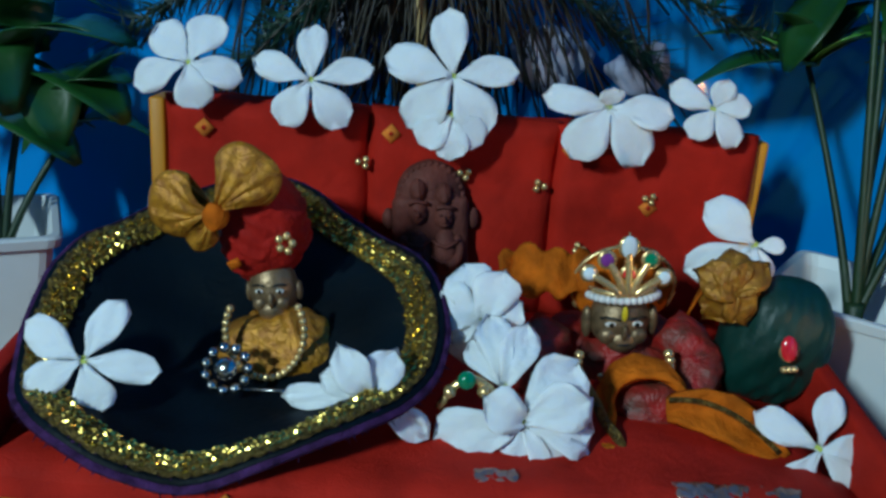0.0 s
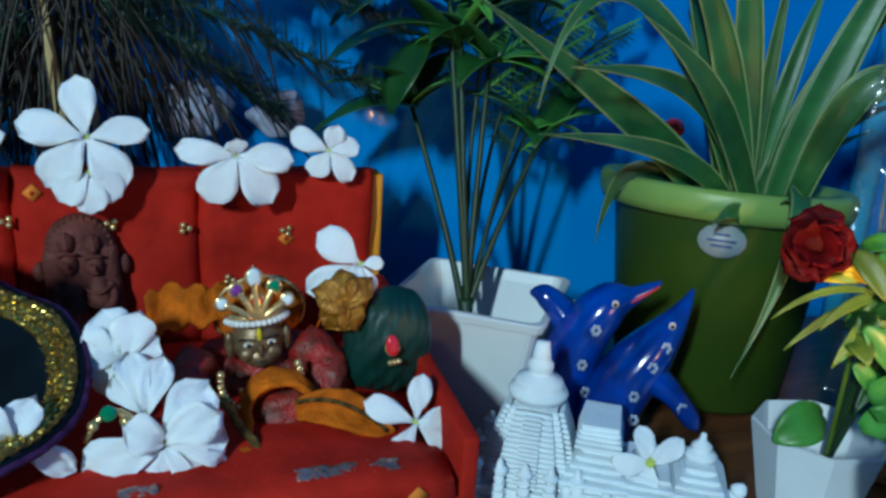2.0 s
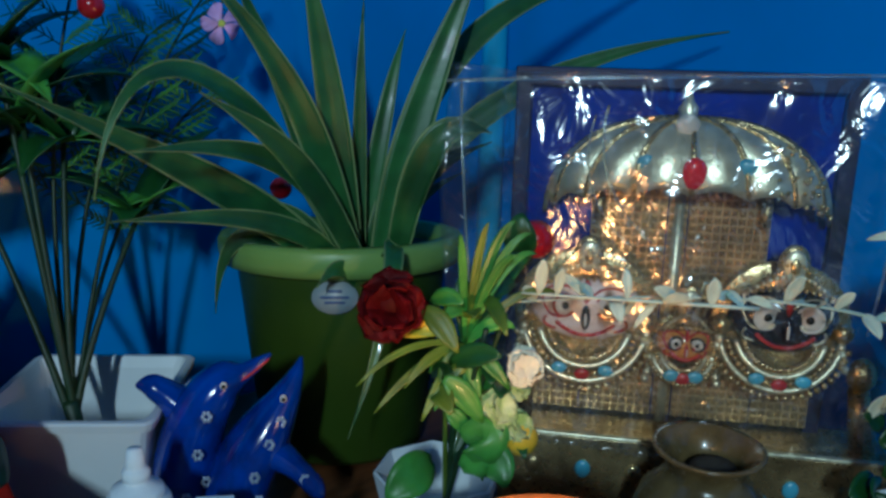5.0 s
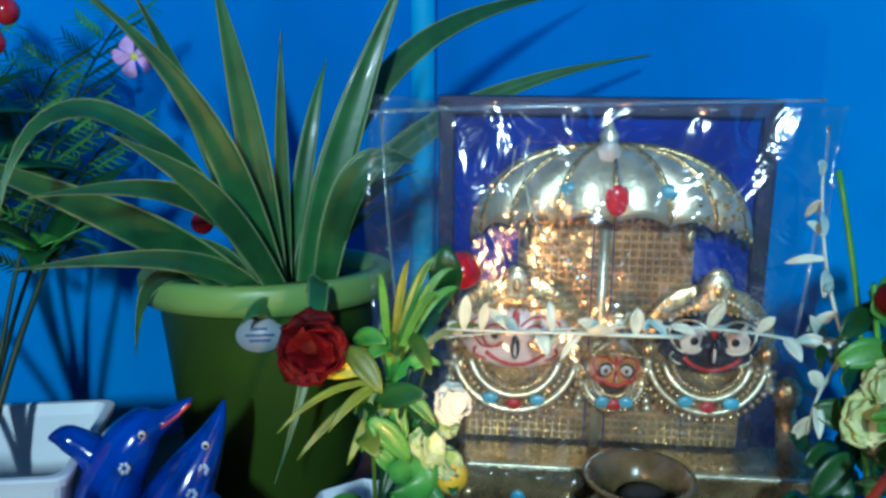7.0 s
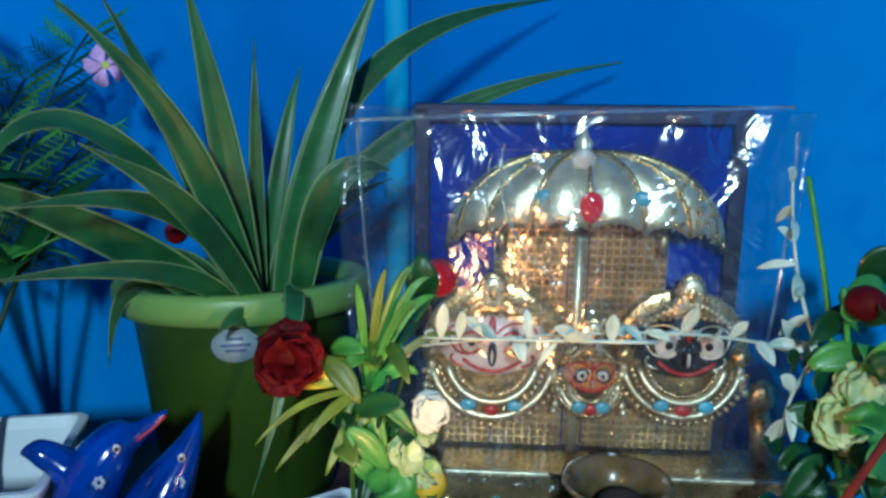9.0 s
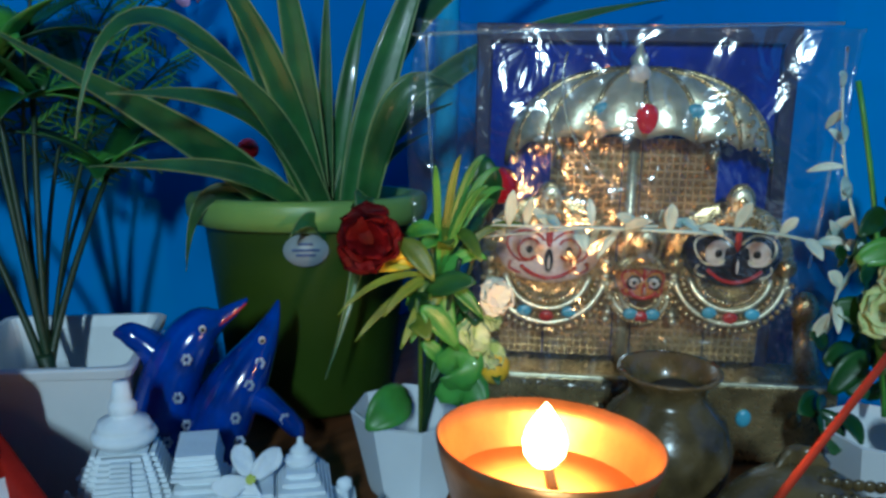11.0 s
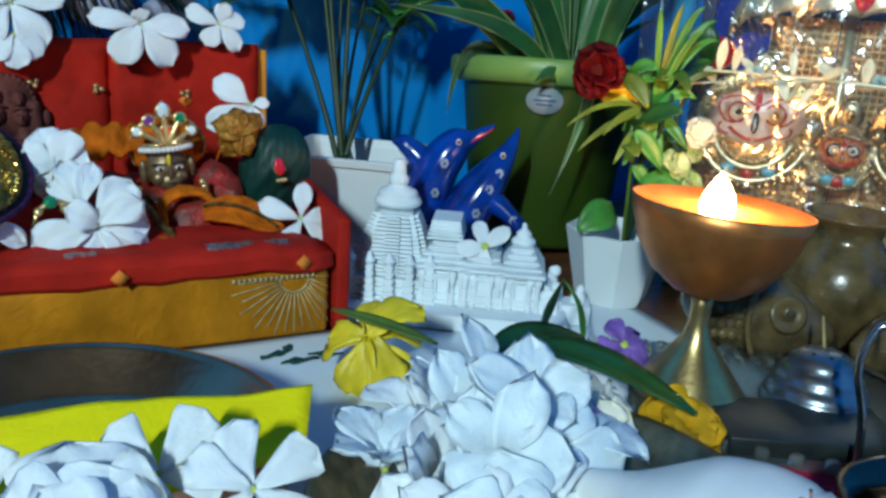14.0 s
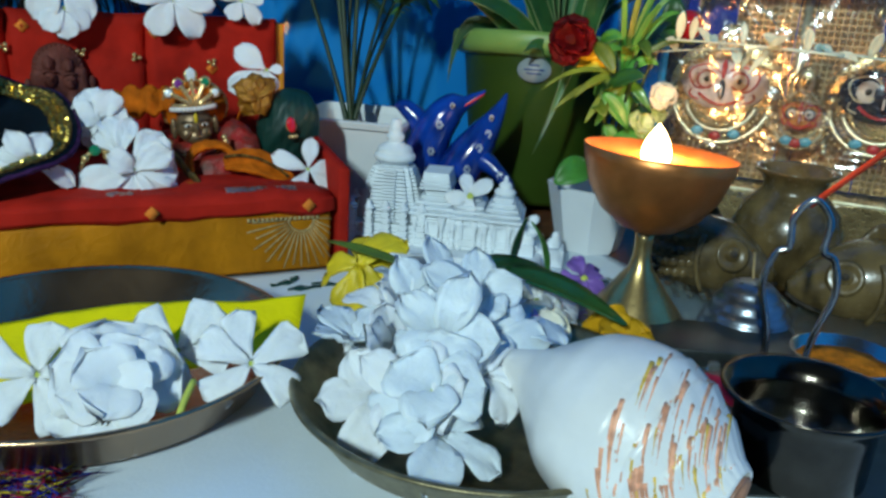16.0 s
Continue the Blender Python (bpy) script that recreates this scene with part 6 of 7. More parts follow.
def mint_twig(path, count, seed, w=0.0028):
    rg = random.Random(seed)
    part("twig", tube(path, 0.0011, 6, 0.5), MINT, bq2, "pale mint plastic twig")
    for i in range(count):
        t = 0.12 + 0.86 * i / (count - 1)
        c = path[int(t * (len(path) - 1))]
        d = V((rg.uniform(-1, 0.4), rg.uniform(-0.6, 0.6), rg.uniform(-0.7, 0.9))).normalized() * rg.uniform(0.011, 0.020)
        part("mint_leaf", blade(bez(c, c + d * 0.5 + V((0, 0, 0.003)), c + d, 6), w * rg.uniform(0.7, 1.2), 0.3, 0.0004, side=V((-0.6, -0.7, 0.3)), shape=lambda u: math.sin(math.pi * (0.05 + 0.93 * u)) ** 0.8), MINT, bq2)


mint_twig(bez((0.505, 0.052, 0.118), (0.450, 0.072, 0.158), (0.345, 0.186, 0.134), 24), 17, 5)
mint_twig(bez((0.425, 0.092, 0.143), (0.385, 0.120, 0.148), (0.350, 0.165, 0.146), 14), 8, 6, 0.003)
mint_twig(bez((0.500, 0.050, 0.130), (0.494, 0.066, 0.165), (0.502, 0.074, 0.212), 16), 9, 9)
mint_twig(bez((0.498, 0.050, 0.120), (0.478, 0.052, 0.110), (0.474, 0.050, 0.092), 10), 6, 10, 0.003)
rng = random.Random(44)
for k in range(62):
    c = V((0.498, 0.035, 0.10)) + V((rng.uniform(-0.022, 0.034), rng.uniform(-0.036, 0.022), rng.uniform(-0.07, 0.055)))
    d = V((rng.uniform(-1, 1), rng.uniform(-1, 0.3), rng.uniform(-0.5, 0.8))).normalized() * rng.uniform(0.015, 0.03)
    part("leaf", blade(bez(c, c + d * 0.5 + V((0, 0, 0.006)), c + d, 8), rng.uniform(0.005, 0.010), 0.25, 0.0005, side=V((-0.5, -0.7, 0.5)), shape=lambda u: math.sin(math.pi * (0.06 + 0.92 * u)) ** 0.7), rng.choice((LEAFDK, LEAFBR, LEAFDK, LEAFDK)), bq2)
for k, (p, r) in enumerate((((0.484, 0.030, 0.104), 0.0125), ((0.492, 0.026, 0.118), 0.012))):
    bb = bmesh.new()
    for j in range(9):
        q = petal_bm(r * 1.15, r * 0.72, 0.8, 0.3, 0.1, 17 * k + j, "round", 0.0006)
        join(bb, moved(q, facing(p, (-0.7, -0.5, 0.5), 40 * k) @ Matrix.Rotation(2.4 * j, 4, "Z") @ pose(0, 0, 0, 18 + 6 * j, 0, 0)))
    part("lime_bloom", bb, LIME, bq2, "ruffled lime fabric bloom")
r2 = part("red_rose", ball((0.494, 0.030, 0.160), (0.009, 0.009, 0.008), 12, 8), REDROSE, bq2, "dark red fabric rose")

# ---- gold plaque with an umbrella canopy, wrapped in clear film ----
PM = stand((0.440, 0.203, 0.100), -48.8, 0.029)
plq = thing("gold_plaque", PM, "gold-plated plaque of three round deity faces under an umbrella", "plaque")
part("backing_board", box((0.045, 0.016, 0.096), (0.172, 0.006, 0.246), 0.002), NAVY, plq, "royal blue velvet backing board", smooth=False)
for x, z, sx, sz in ((0.045, 0.216, 0.182, 0.010), (-0.041, 0.096, 0.009, 0.246), (0.131, 0.096, 0.009, 0.246)):
    part("board_frame", box((x, 0.012, z), (sx, 0.010, sz), 0.001), NAVYEDGE, plq, "dark navy frame edge", smooth=False)
part("base", box((0.062, -0.004, -0.004), (0.212, 0.040, 0.049), 0.002), GOLD, plq, "gold stepped base", smooth=False)
part("base_ledge", box((0.062, -0.024, 0.0205), (0.214, 0.004, 0.0022), 0.0006), GOLDPALE, plq, smooth=False)
for k in range(7):
    part("base_stud", ball((-0.024 + 0.028 * k, -0.0245, 0.000), (0.0045, 0.002, 0.0055), 12, 8), TURQ if k % 2 else GOLD, plq, "small enamel stud")
# woven gold panels behind the faces
for x0, x1, hgt in ((0.000, 0.041, 24), (0.053, 0.096, 24), (-0.030, -0.001, 10), (0.097, 0.128, 10), (0.042, 0.052, 24)):
    hgt = round(hgt * 1.2)
    n, zh = max(2, round((x1 - x0) / 0.0044)), 0.134 * hgt / 29
    mesh = box(((x0 + x1) / 2, 0.0085, 0.023 + zh / 2), (x1 - x0, 0.003, zh), 0)
    sx, sz = (x1 - x0) / n, zh / hgt
    for i in range(n):
        for j in range(hgt):
            cx, cz = x0 + sx * (i + 0.5), 0.023 + sz * (j + 0.5)
            q = [mesh.verts.new((cx + a * sx * 0.42, 0.0070, cz + b * sz * 0.42)) for a, b in ((-1, -1), (1, -1), (1, 1), (-1, 1))]
            t = mesh.verts.new((cx, 0.0030, cz))
            for k in range(4):
                mesh.faces.new((q[k], q[(k + 1) % 4], t))
    part("woven_panel", mesh, WEAVE, plq, "gold basket-weave panel", smooth=False)
part("pole", tube([V((0.047, 0.006, 0.020)), V((0.047, 0.004, 0.165))], 0.0030, 12), GOLDPALE, plq, "gold umbrella pole")

# canopy: half an umbrella in relief, of gores
NG = 8
for g in range(NG):
    def gore(u, v, g=g):
        a = math.pi * (g + v) / NG
        rr = 0.075 * math.sin(math.pi / 2 * u ** 0.85)
        sc = 0.0045 * math.sin(math.pi * v) * u ** 3
        x = 0.049 - rr * math.cos(a)
        bul = 0.0035 * math.sin(math.pi * v) * u
        return V((x, 0.004 - (0.022 + bul) * math.sin(a) * math.sin(math.pi / 2 * min(1, u * 1.05)) - 0.001, 0.196 - (0.054 - 0.016 * math.sin(a)) * (1 - math.cos(math.pi / 2 * u)) + sc))
    part("canopy_gore", grid_solid(gore, 12, 8, 0.0016), GOLDPALE, plq, "fluted pale gold umbrella gore")
for g in range(NG + 1):
    a = math.pi * g / NG
    pts = []
    for i in range(11):
        u = i / 10
        rr = 0.075 * math.sin(math.pi / 2 * u ** 0.85)
        pts.append(V((0.049 - rr * math.cos(a), 0.0025 - 0.022 * math.sin(a) * math.sin(math.pi / 2 * min(1, u * 1.05)), 0.197 - (0.054 - 0.016 * math.sin(a)) * (1 - math.cos(math.pi / 2 * u)))))
    part("canopy_rib", tube(pts, 0.0015, 6), GOLD, plq)
part("finial", moved(lathe([(0, -0.004), (0.0075, -0.004), (0.008, 0.0), (0.0045, 0.004), (0.0055, 0.008), (0.0025, 0.012), (0.0015, 0.016), (0, 0.018)], 18), pose(0.046, -0.002, 0.194)), GOLDPALE, plq, "pale gold finial")
part("finial_disc", ball((0.0455, -0.010, 0.194), (0.0062, 0.0025, 0.0058), 14, 10), WHITEP, plq, "white enamel disc")
gemp = part("gem", ball((0.050, -0.0195, 0.170), (0.0068, 0.003, 0.0085), 16, 10), RUBY, plq, "dark red enamel drop")
for x, m_ in ((0.026, TURQ), (0.076, TURQ)):
    part("enamel_patch", ball((x, -0.0165, 0.174), (0.0055, 0.002, 0.0048), 12, 8), m_, plq, "turquoise enamel patch")
rng = random.Random(3)
st = bmesh.new()
for k in range(60):
    a = math.pi * rng.uniform(0.70, 0.97)
    u = rng.uniform(0.45, 0.98)
    rr = 0.075 * math.sin(math.pi / 2 * u ** 0.85)
    join(st, ball((0.049 - rr * math.cos(a), 0.001 - 0.026 * math.sin(a) * math.sin(math.pi / 2 * min(1, u * 1.05)), 0.196 - (0.054 - 0.016 * math.sin(a)) * (1 - math.cos(math.pi / 2 * u))), 0.0013, 6, 4))
part("canopy_beading", st, GOLD, plq, "raised gold beading")


def deity(cx, cz, rx, rz, eye_r, lid, nose, brow=4):
    """A wide oval relief face with crown and collars, one mesh of several enamels."""
    b = bmesh.new()
    front = lambda x, z: -0.0125 * math.sqrt(max(0.04, 1 - (x / rx) ** 2 - (z / rz) ** 2))
    join(b, paint(ball((cx, 0.006, cz - rz * 0.3), (rx * 1.30, 0.0035, rx * 1.25), 32, 12), 1))
    join(b, paint(ball((cx, 0.000, cz), (rx, 0.0125, rz), 30, 20), 0))
    for s in (-1, 1):
        ex, ez = s * rx * 0.37, rz * 0.16
        y = front(ex, ez) - 0.0004
        join(b, paint(moved(lathe([(0, 0), (eye_r, 0), (eye_r, 0.0008), (0, 0.0014)], 22), pose(cx + ex, y, cz + ez, 90, 0, -14 * s)), 3))
        join(b, paint(tube([V((cx + ex + eye_r * 1.06 * math.cos(radians(a)), y - 0.0006 - s * 0.25 * eye_r * math.cos(radians(a)), cz + ez + eye_r * 1.06 * math.sin(radians(a)))) for a in range(0, 361, 18)], 0.0007, 6), lid))
        join(b, paint(ball((cx + ex, y - 0.0014, cz + ez), (eye_r * 0.36, 0.0008, eye_r * 0.36), 12, 8), 5))
        for q, pts in enumerate((((0.08, 0.42), (0.34, 0.86), (0.72, 0.52)), ((0.72, 0.52), (0.88, 0.30), (0.66, -0.10)), ((0.70, -0.25), (0.84, -0.55), (0.52, -0.62)), ((0.22, -0.02), (0.48, -0.34), (0.66, -0.10)))):
            join(b, paint(tube([V((cx + s * rx * p.x, front(rx * p.x, rz * p.z) - 0.0004, cz + rz * p.z)) for p in bez((pts[0][0], 0, pts[0][1]), (pts[1][0], 0, pts[1][1]), (pts[2][0], 0, pts[2][1]), 8)], 0.0007, 5), brow))
        join(b, paint(ball((cx + s * rx * 1.10, 0.000, cz - rz * 0.35), (0.0058, 0.005, 0.0058), 16, 12), 1))
        for j in range(4):
            join(b, paint(ball((cx + s * (rx * 1.10 + 0.001 * j), -0.001, cz - rz * 0.35 - 0.0075 - 0.0042 * j), 0.0024, 8, 6), 7))
    join(b, paint(ball((cx, -0.0130, cz - rz * 0.16), (rx * 0.085, 0.0026, rz * 0.36), 14, 10), nose))
    join(b, paint(ball((cx, -0.0148, cz - rz * 0.20), (rx * 0.03, 0.0016, rz * 0.22), 10, 8), 3))
    join(b, paint(tube([V((cx + rx * p.x, front(rx * p.x, rz * p.z) - 0.0004, cz + rz * p.z)) for p in bez((-0.52, 0, -0.36), (0, 0, -1.12), (0.52, 0, -0.36), 12)], 0.0012, 6), 4))
    join(b, paint(ball((cx, -0.0122, cz + rz * 0.58), (rx * 0.07, 0.0012, rz * 0.36), 10, 8), 4))
    # beaded cap with a framed medallion
    join(b, paint(grid_solid(lambda u, v: V((cx + rx * (1.0 - 0.45 * u) * (2 * v - 1), -0.004 - 0.007 * math.sin(math.pi * v), cz + rz * (0.62 + 0.35 * math.sin(math.pi * v)) + 0.014 * u * math.sin(math.pi * v) ** 0.7)), 5, 20, 0.0016), 1))
    for row in range(3):
        for k in range(17):
            v = k / 16
            u = row / 2
            join(b, paint(ball((cx + rx * (1.0 - 0.45 * u) * (2 * v - 1), -0.0056 - 0.007 * math.sin(math.pi * v), cz + rz * (0.62 + 0.35 * math.sin(math.pi * v)) + 0.014 * u * math.sin(math.pi * v) ** 0.7), 0.00125, 7, 5), 7 if row == 1 else 1))
    mz = cz + rz * 0.95 + 0.0125
    join(b, paint(ball((cx, -0.009, mz), (0.0082, 0.0030, 0.0112), 18, 12), 1))
    join(b, paint(ball((cx, -0.0112, mz), (0.0060, 0.0020, 0.0086), 16, 10), 7))
    join(b, paint(ball((cx, -0.0128, mz), (0.0026, 0.0014, 0.0046), 12, 8), 1))
    # rows of beaded collars hanging below the chin
    for i, rr in enumerate((0.74, 0.90, 1.06, 1.22, 1.38)):
        pts = [V((cx + rx * rr * 0.92 * math.cos(a), 0.001 + 0.009 * math.sin(a), cz - rz * 0.45 + rx * rr * 0.88 * math.sin(a))) for a in (radians(194 + 152 * k / 22) for k in range(23))]
        if i % 2:
            join(b, paint(tube(pts, 0.0018, 7), 7))
        else:
            for p in pts:
                join(b, paint(ball(p + V((0, -0.0006, 0)), 0.0019, 8, 6), 1))
    for s, c in ((-0.42, 8), (0.0, 4), (0.42, 8)):
        join(b, paint(ball((cx + rx * s, -0.0105, cz - rz * 0.45 - rx * (0.92 - 0.22 * abs(s))), (0.0044, 0.0016, 0.0034), 12, 8), c))
    return b


FM = [FACEW, GOLD, FACEK, WHITEP, REDP, BLACK, FACEY, GOLDPALE, TURQ]
solo("relief_face", deity(0.0, 0.0845, 0.0305, 0.0195, 0.0058, 4, 5), FM, "white enamel deity face with gold crown and collar", "deity face", PM @ pose(0, -0.010, 0.008), group="faces on the plaque")
solo("relief_face", deity(0.104, 0.0860, 0.0285, 0.0195, 0.0064, 3, 2, 7), [FACEK, GOLD, FACEK, WHITEP, REDP, BLACK, FACEY, GOLDPALE, TURQ], "black enamel deity face with large ringed white eyes", "deity face", PM @ pose(0, -0.010, 0.008), group="faces on the plaque")
solo("relief_face", deity(0.0545, 0.0680, 0.0150, 0.0115, 0.0034, 5, 4), [FACEY, GOLD, FACEK, WHITEP, REDP, BLACK, FACEY, GOLDPALE, TURQ], "small orange enamel deity face between the others", "deity face", PM @ pose(0, -0.008, 0.008), group="faces on the plaque")
part("scroll", join(ball((0.150, -0.004, 0.062), (0.008, 0.006, 0.010), 14, 10), tube([V((0.150, -0.002, 0.054)), V((0.156, -0.002, 0.022))], 0.0055, 10, 1.4)), GOLD, plq, "gold side ornament")
part("scroll", join(ball((-0.031, -0.004, 0.070), (0.007, 0.006, 0.008), 14, 10), tube([V((-0.031, -0.002, 0.062)), V((-0.033, -0.002, 0.022))], 0.0045, 10, 1.3)), GOLD, plq, "gold side ornament")
for x in (0.004, 0.092):
    part("top_knob", tube([V((x, 0.004, 0.140)), V((x, 0.002, 0.152))], 0.0032, 8), GOLD, plq)

film = thing("plastic_bag", PM, "crinkled clear plastic bag pulled over the plaque", "plastic bag")


def film_fn(u, v):
    x = -0.079 + 0.240 * u
    z = 0.016 + 0.204 * v
    y = -0.033 + 0.016 * abs(u - 0.45) * 2 + 0.020 * max(0, v - 0.75)
    w = noise.noise(V((x * 26, z * 9, 4))) * 0.006 + noise.noise(V((x * 70, z * 30, 9))) * 0.0022 + 0.004 * math.sin(9 * x * 20 + z * 60) * max(0, v - 0.8)
    return V((x + 0.004 * math.sin(z * 30), y + w, z + 0.004 * noise.noise(V((x * 20, 3, 1))) * v))


part("front_sheet", grid_solid(film_fn, 60, 60, 0.0002), BAG, film).visible_shadow = False
for p0, p1, p2, r in (((0.004, -0.040, 0.205), (-0.004, -0.043, 0.165), (0.030, -0.041, 0.137), 0.0007), ((-0.002, -0.040, 0.200), (-0.012, -0.043, 0.160), (0.020, -0.041, 0.135), 0.0005), ((-0.072, -0.020, 0.212), (-0.070, -0.024, 0.16), (-0.064, -0.020, 0.10), 0.0008), ((-0.080, -0.018, 0.213), (0.03, -0.014, 0.219), (0.150, -0.012, 0.222), 0.0010), ((0.150, -0.020, 0.21), (0.148, -0.028, 0.15), (0.144, -0.02, 0.09), 0.0008)):
    part("crease", tube(bez(p0, p1, p2, 14), r, 6), GLASSTRAY, film, "bright crease in the film").visible_shadow = False

# ---- brass oil lamp ----
diya = thing("oil_lamp", stand((0.2694, 0.0617, 0.090), 0, 0.0105), "tall brass goblet oil lamp with a burning wick", "oil lamp")
part("foot", lathe([(0, 0), (0.0255, 0), (0.0262, 0.002), (0.0235, 0.006), (0.0180, 0.013), (0.0115, 0.022), (0.0065, 0.029), (0.0048, 0.036), (0.0046, 0.044), (0.0055, 0.051), (0, 0.051)], 40), BRASS, diya, "flared brass foot and stem")
TILTB = pose(0, 0, 0.0485, 0, 4, 0)
part("bowl", moved(lathe([(0, 0), (0.0065, 0.0005), (0.0150, 0.003), (0.0260, 0.011), (0.0340, 0.023), (0.0385, 0.037), (0.0400, 0.0435), (0.0392, 0.0438), (0.0375, 0.037), (0.0330, 0.024), (0.025, 0.0135), (0.013, 0.0065), (0, 0.005)], 48), TILTB), COPPERIN, diya, "coppery brass bowl with flame glow in its colour")
part("oil", moved(lathe([(0, 0.026), (0.0332, 0.026), (0.0332, 0.0245), (0, 0.0245)], 36), TILTB), WAX, diya, "melted ghee")
wk = part("wick", tube(bez((0.002, -0.004, 0.072), (0.0, 0.0, 0.086), (0.0, 0.0, 0.092), 6), 0.0022, 8, 0.6), OLIVEDK, diya, "charred cotton wick")
part("flame", lathe([(0, 0.0825), (0.0044, 0.0840), (0.0071, 0.0875), (0.0077, 0.0920), (0.0064, 0.0968), (0.0040, 0.1010), (0.0017, 0.1045), (0, 0.1066)], 24), FLAME, diya, "bright teardrop flame").visible_shadow = False

# ---- glass tray and the things on it ----
tray = thing("glass_tray", stand((0.315, 0.030, 0.010), -32, 0.0028), "ribbed pressed-glass serving tray", "tray")
part("dish", join(box((0, 0, 0.003), (0.200, 0.125, 0.004), 0.0015), *[box((0.100 * math.cos(radians(a)), 0.0625 * math.sin(radians(a)), 0.0065), (0.006, 0.003, 0.007), 0.001, 1) for a in range(0, 360, 8)]), GLASSTRAY, tray)
for k in range(22):
    part("rib", moved(box((0, 0, 0), (0.0035, 0.020, 0.0022), 0.0008, 1), pose(-0.085 + 0.008 * k, 0.048, 0.0062)), GLASSTRAY, tray)
# added black sheet that darkens the cloth under the cup and bowl
solo("black_mat", box((0, 0, 0.0006), (0.165, 0.130, 0.0012), 0.0004), BLACKMAT, "thin black sheet added to darken the ground under cup and bowl", "mat", stand((0.292, -0.056, 0.015), -24, 0.0022))
solo("black_slab", box((0, 0, 0.004), (0.075, 0.040, 0.009), 0.0008), BLACKMAT, "thin dark stone slab lying on the tray", "slab", stand((0.284, 0.008, 0.015), -28, 0.0075))
sil = thing("incense_holder", stand((0.318, 0.029, 0.040), 0, 0.0085) @ Matrix.Diagonal((1, 1, 0.76, 1)), "small ribbed silver dome incense holder with holes", "incense holder")
part("dome", lathe([(0, 0), (0.0245, 0), (0.0255, 0.003), (0.0235, 0.008), (0.0225, 0.0085), (0.0228, 0.012), (0.0200, 0.017), (0.0190, 0.0175), (0.0192, 0.021), (0.0160, 0.026), (0.0150, 0.0265), (0.0148, 0.030), (0.0110, 0.0345), (0.0060, 0.037), (0, 0.0375)], 36), BLUESTEEL, sil)
for k in range(6):
    a = 2 * math.pi * k / 6
    part("hole", ball((0.0075 * math.cos(a), 0.0075 * math.sin(a), 0.0362), (0.0011, 0.0011, 0.0006), 8, 5), BLACK, sil)
part("stub", tube([V((0.002, 0.002, 0.036)), V((0.010, 0.012, 0.052))], 0.0008, 5), STICK, sil, "burnt incense stub")

# ---- fish-shaped olive vase ----
vase = thing("fish_vase", stand((0.413, 0.099, 0.060), -36, 0.002), "olive glazed ceramic vase flanked by two fish", "vase")
part("vase_body", lathe([(0, 0), (0.020, 0), (0.026, 0.008), (0.033, 0.024), (0.0345, 0.038), (0.030, 0.052), (0.0205, 0.062), (0.0185, 0.066), (0.0215, 0.073), (0.0262, 0.0765), (0.0262, 0.078), (0.0235, 0.0775), (0.0185, 0.070), (0.016, 0.064), (0.018, 0.05), (0, 0.045)], 40), OLIVE, vase, "round olive glazed vase")
part("ash", ball((0.003, 0, 0.066), (0.012, 0.010, 0.005), 12, 8), OLIVEDK, vase, "dark filling in the mouth")
for s, ox, oy in ((-1, -0.052, -0.034), (1, 0.036, -0.056)):
    q = smooth_path(((0.0 - 0.034, 0.012, 0.030, 0.010), (-0.020, 0.004, 0.028, 0.0230), (0.0, 0.0, 0.026, 0.0250), (0.018, -0.006, 0.022, 0.0200), (0.032, -0.012, 0.019, 0.0110), (0.040, -0.015, 0.018, 0.0040)), 22)
    fishb = along([p[:3] for p in q], [p[3] for p in q], 22)
    for v in fishb.verts:
        v.co.z = max(0.0, v.co.z)
    ang = 4 if s < 0 else -14
    M = pose(ox, oy, 0, 0, 0, ang)
    if s > 0:
        M = M @ Matrix.Diagonal((-1, 1, 1, 1)) @ pose(0, 0, 0)
    f_ = part("fish", moved(fishb, M), OLIVE, vase, "plump olive glazed fish head")
    ec = V((0.011, -0.0215, 0.0315))
    part("fish_eye", moved(join(moved(lathe([(0.0065, 0), (0.0095, 0.0005), (0.0105, 0.002), (0.0085, 0.003), (0.0065, 0.0015)], 22), facing(ec, (0.15, -1, 0.35))), ball(ec + V((0, -0.0015, 0.001)), (0.0046, 0.0034, 0.0046), 14, 10)), M), OLIVE, f_, "raised ringed eye")
    part("pupil", moved(ball(ec + V((0.0003, -0.0046, 0.002)), (0.0023, 0.0014, 0.0023), 10, 8), M), OLIVEDK, f_, "dark pupil")
    part("mouth", moved(tube(bez((0.040, -0.0195, 0.016), (0.032, -0.0250, 0.012), (0.020, -0.0275, 0.011), 8), 0.0013, 6), M), OLIVEDK, f_, "dark mouth groove")
    part("gill", moved(tube(bez((-0.006, -0.0215, 0.043), (-0.014, -0.0285, 0.026), (-0.004, -0.0250, 0.008), 10), 0.0018, 6), M), OLIVE, f_, "raised gill ridge")
    sc = bmesh.new()
    for i in range(6):
        for j in range(6):
            a = radians(-25 + 18 * j)
            xx = -0.010 - 0.0048 * i - 0.0024 * (j % 2)
            rad = 0.0250 - 0.05 * max(0, -xx - 0.018)
            join(sc, ball((xx, 0.002 - rad * math.cos(a) * 0.98, 0.027 + rad * math.sin(a) * 0.98), (0.0032, 0.0014, 0.0030), 7, 5))
    tagged(part("scale_relief", moved(sc, M), OLIVE, f_, "overlapping raised scales"), kind="stuff")
    part("fin", moved(grid_solid(lambda u, v: V((-0.018 + 0.026 * u, 0.004 + 0.002 * math.sin(12 * u), 0.045 + 0.016 * v * math.sin(math.pi * (0.15 + 0.8 * u)))), 10, 4, 0.003), M), OLIVE, f_, "ribbed back fin")

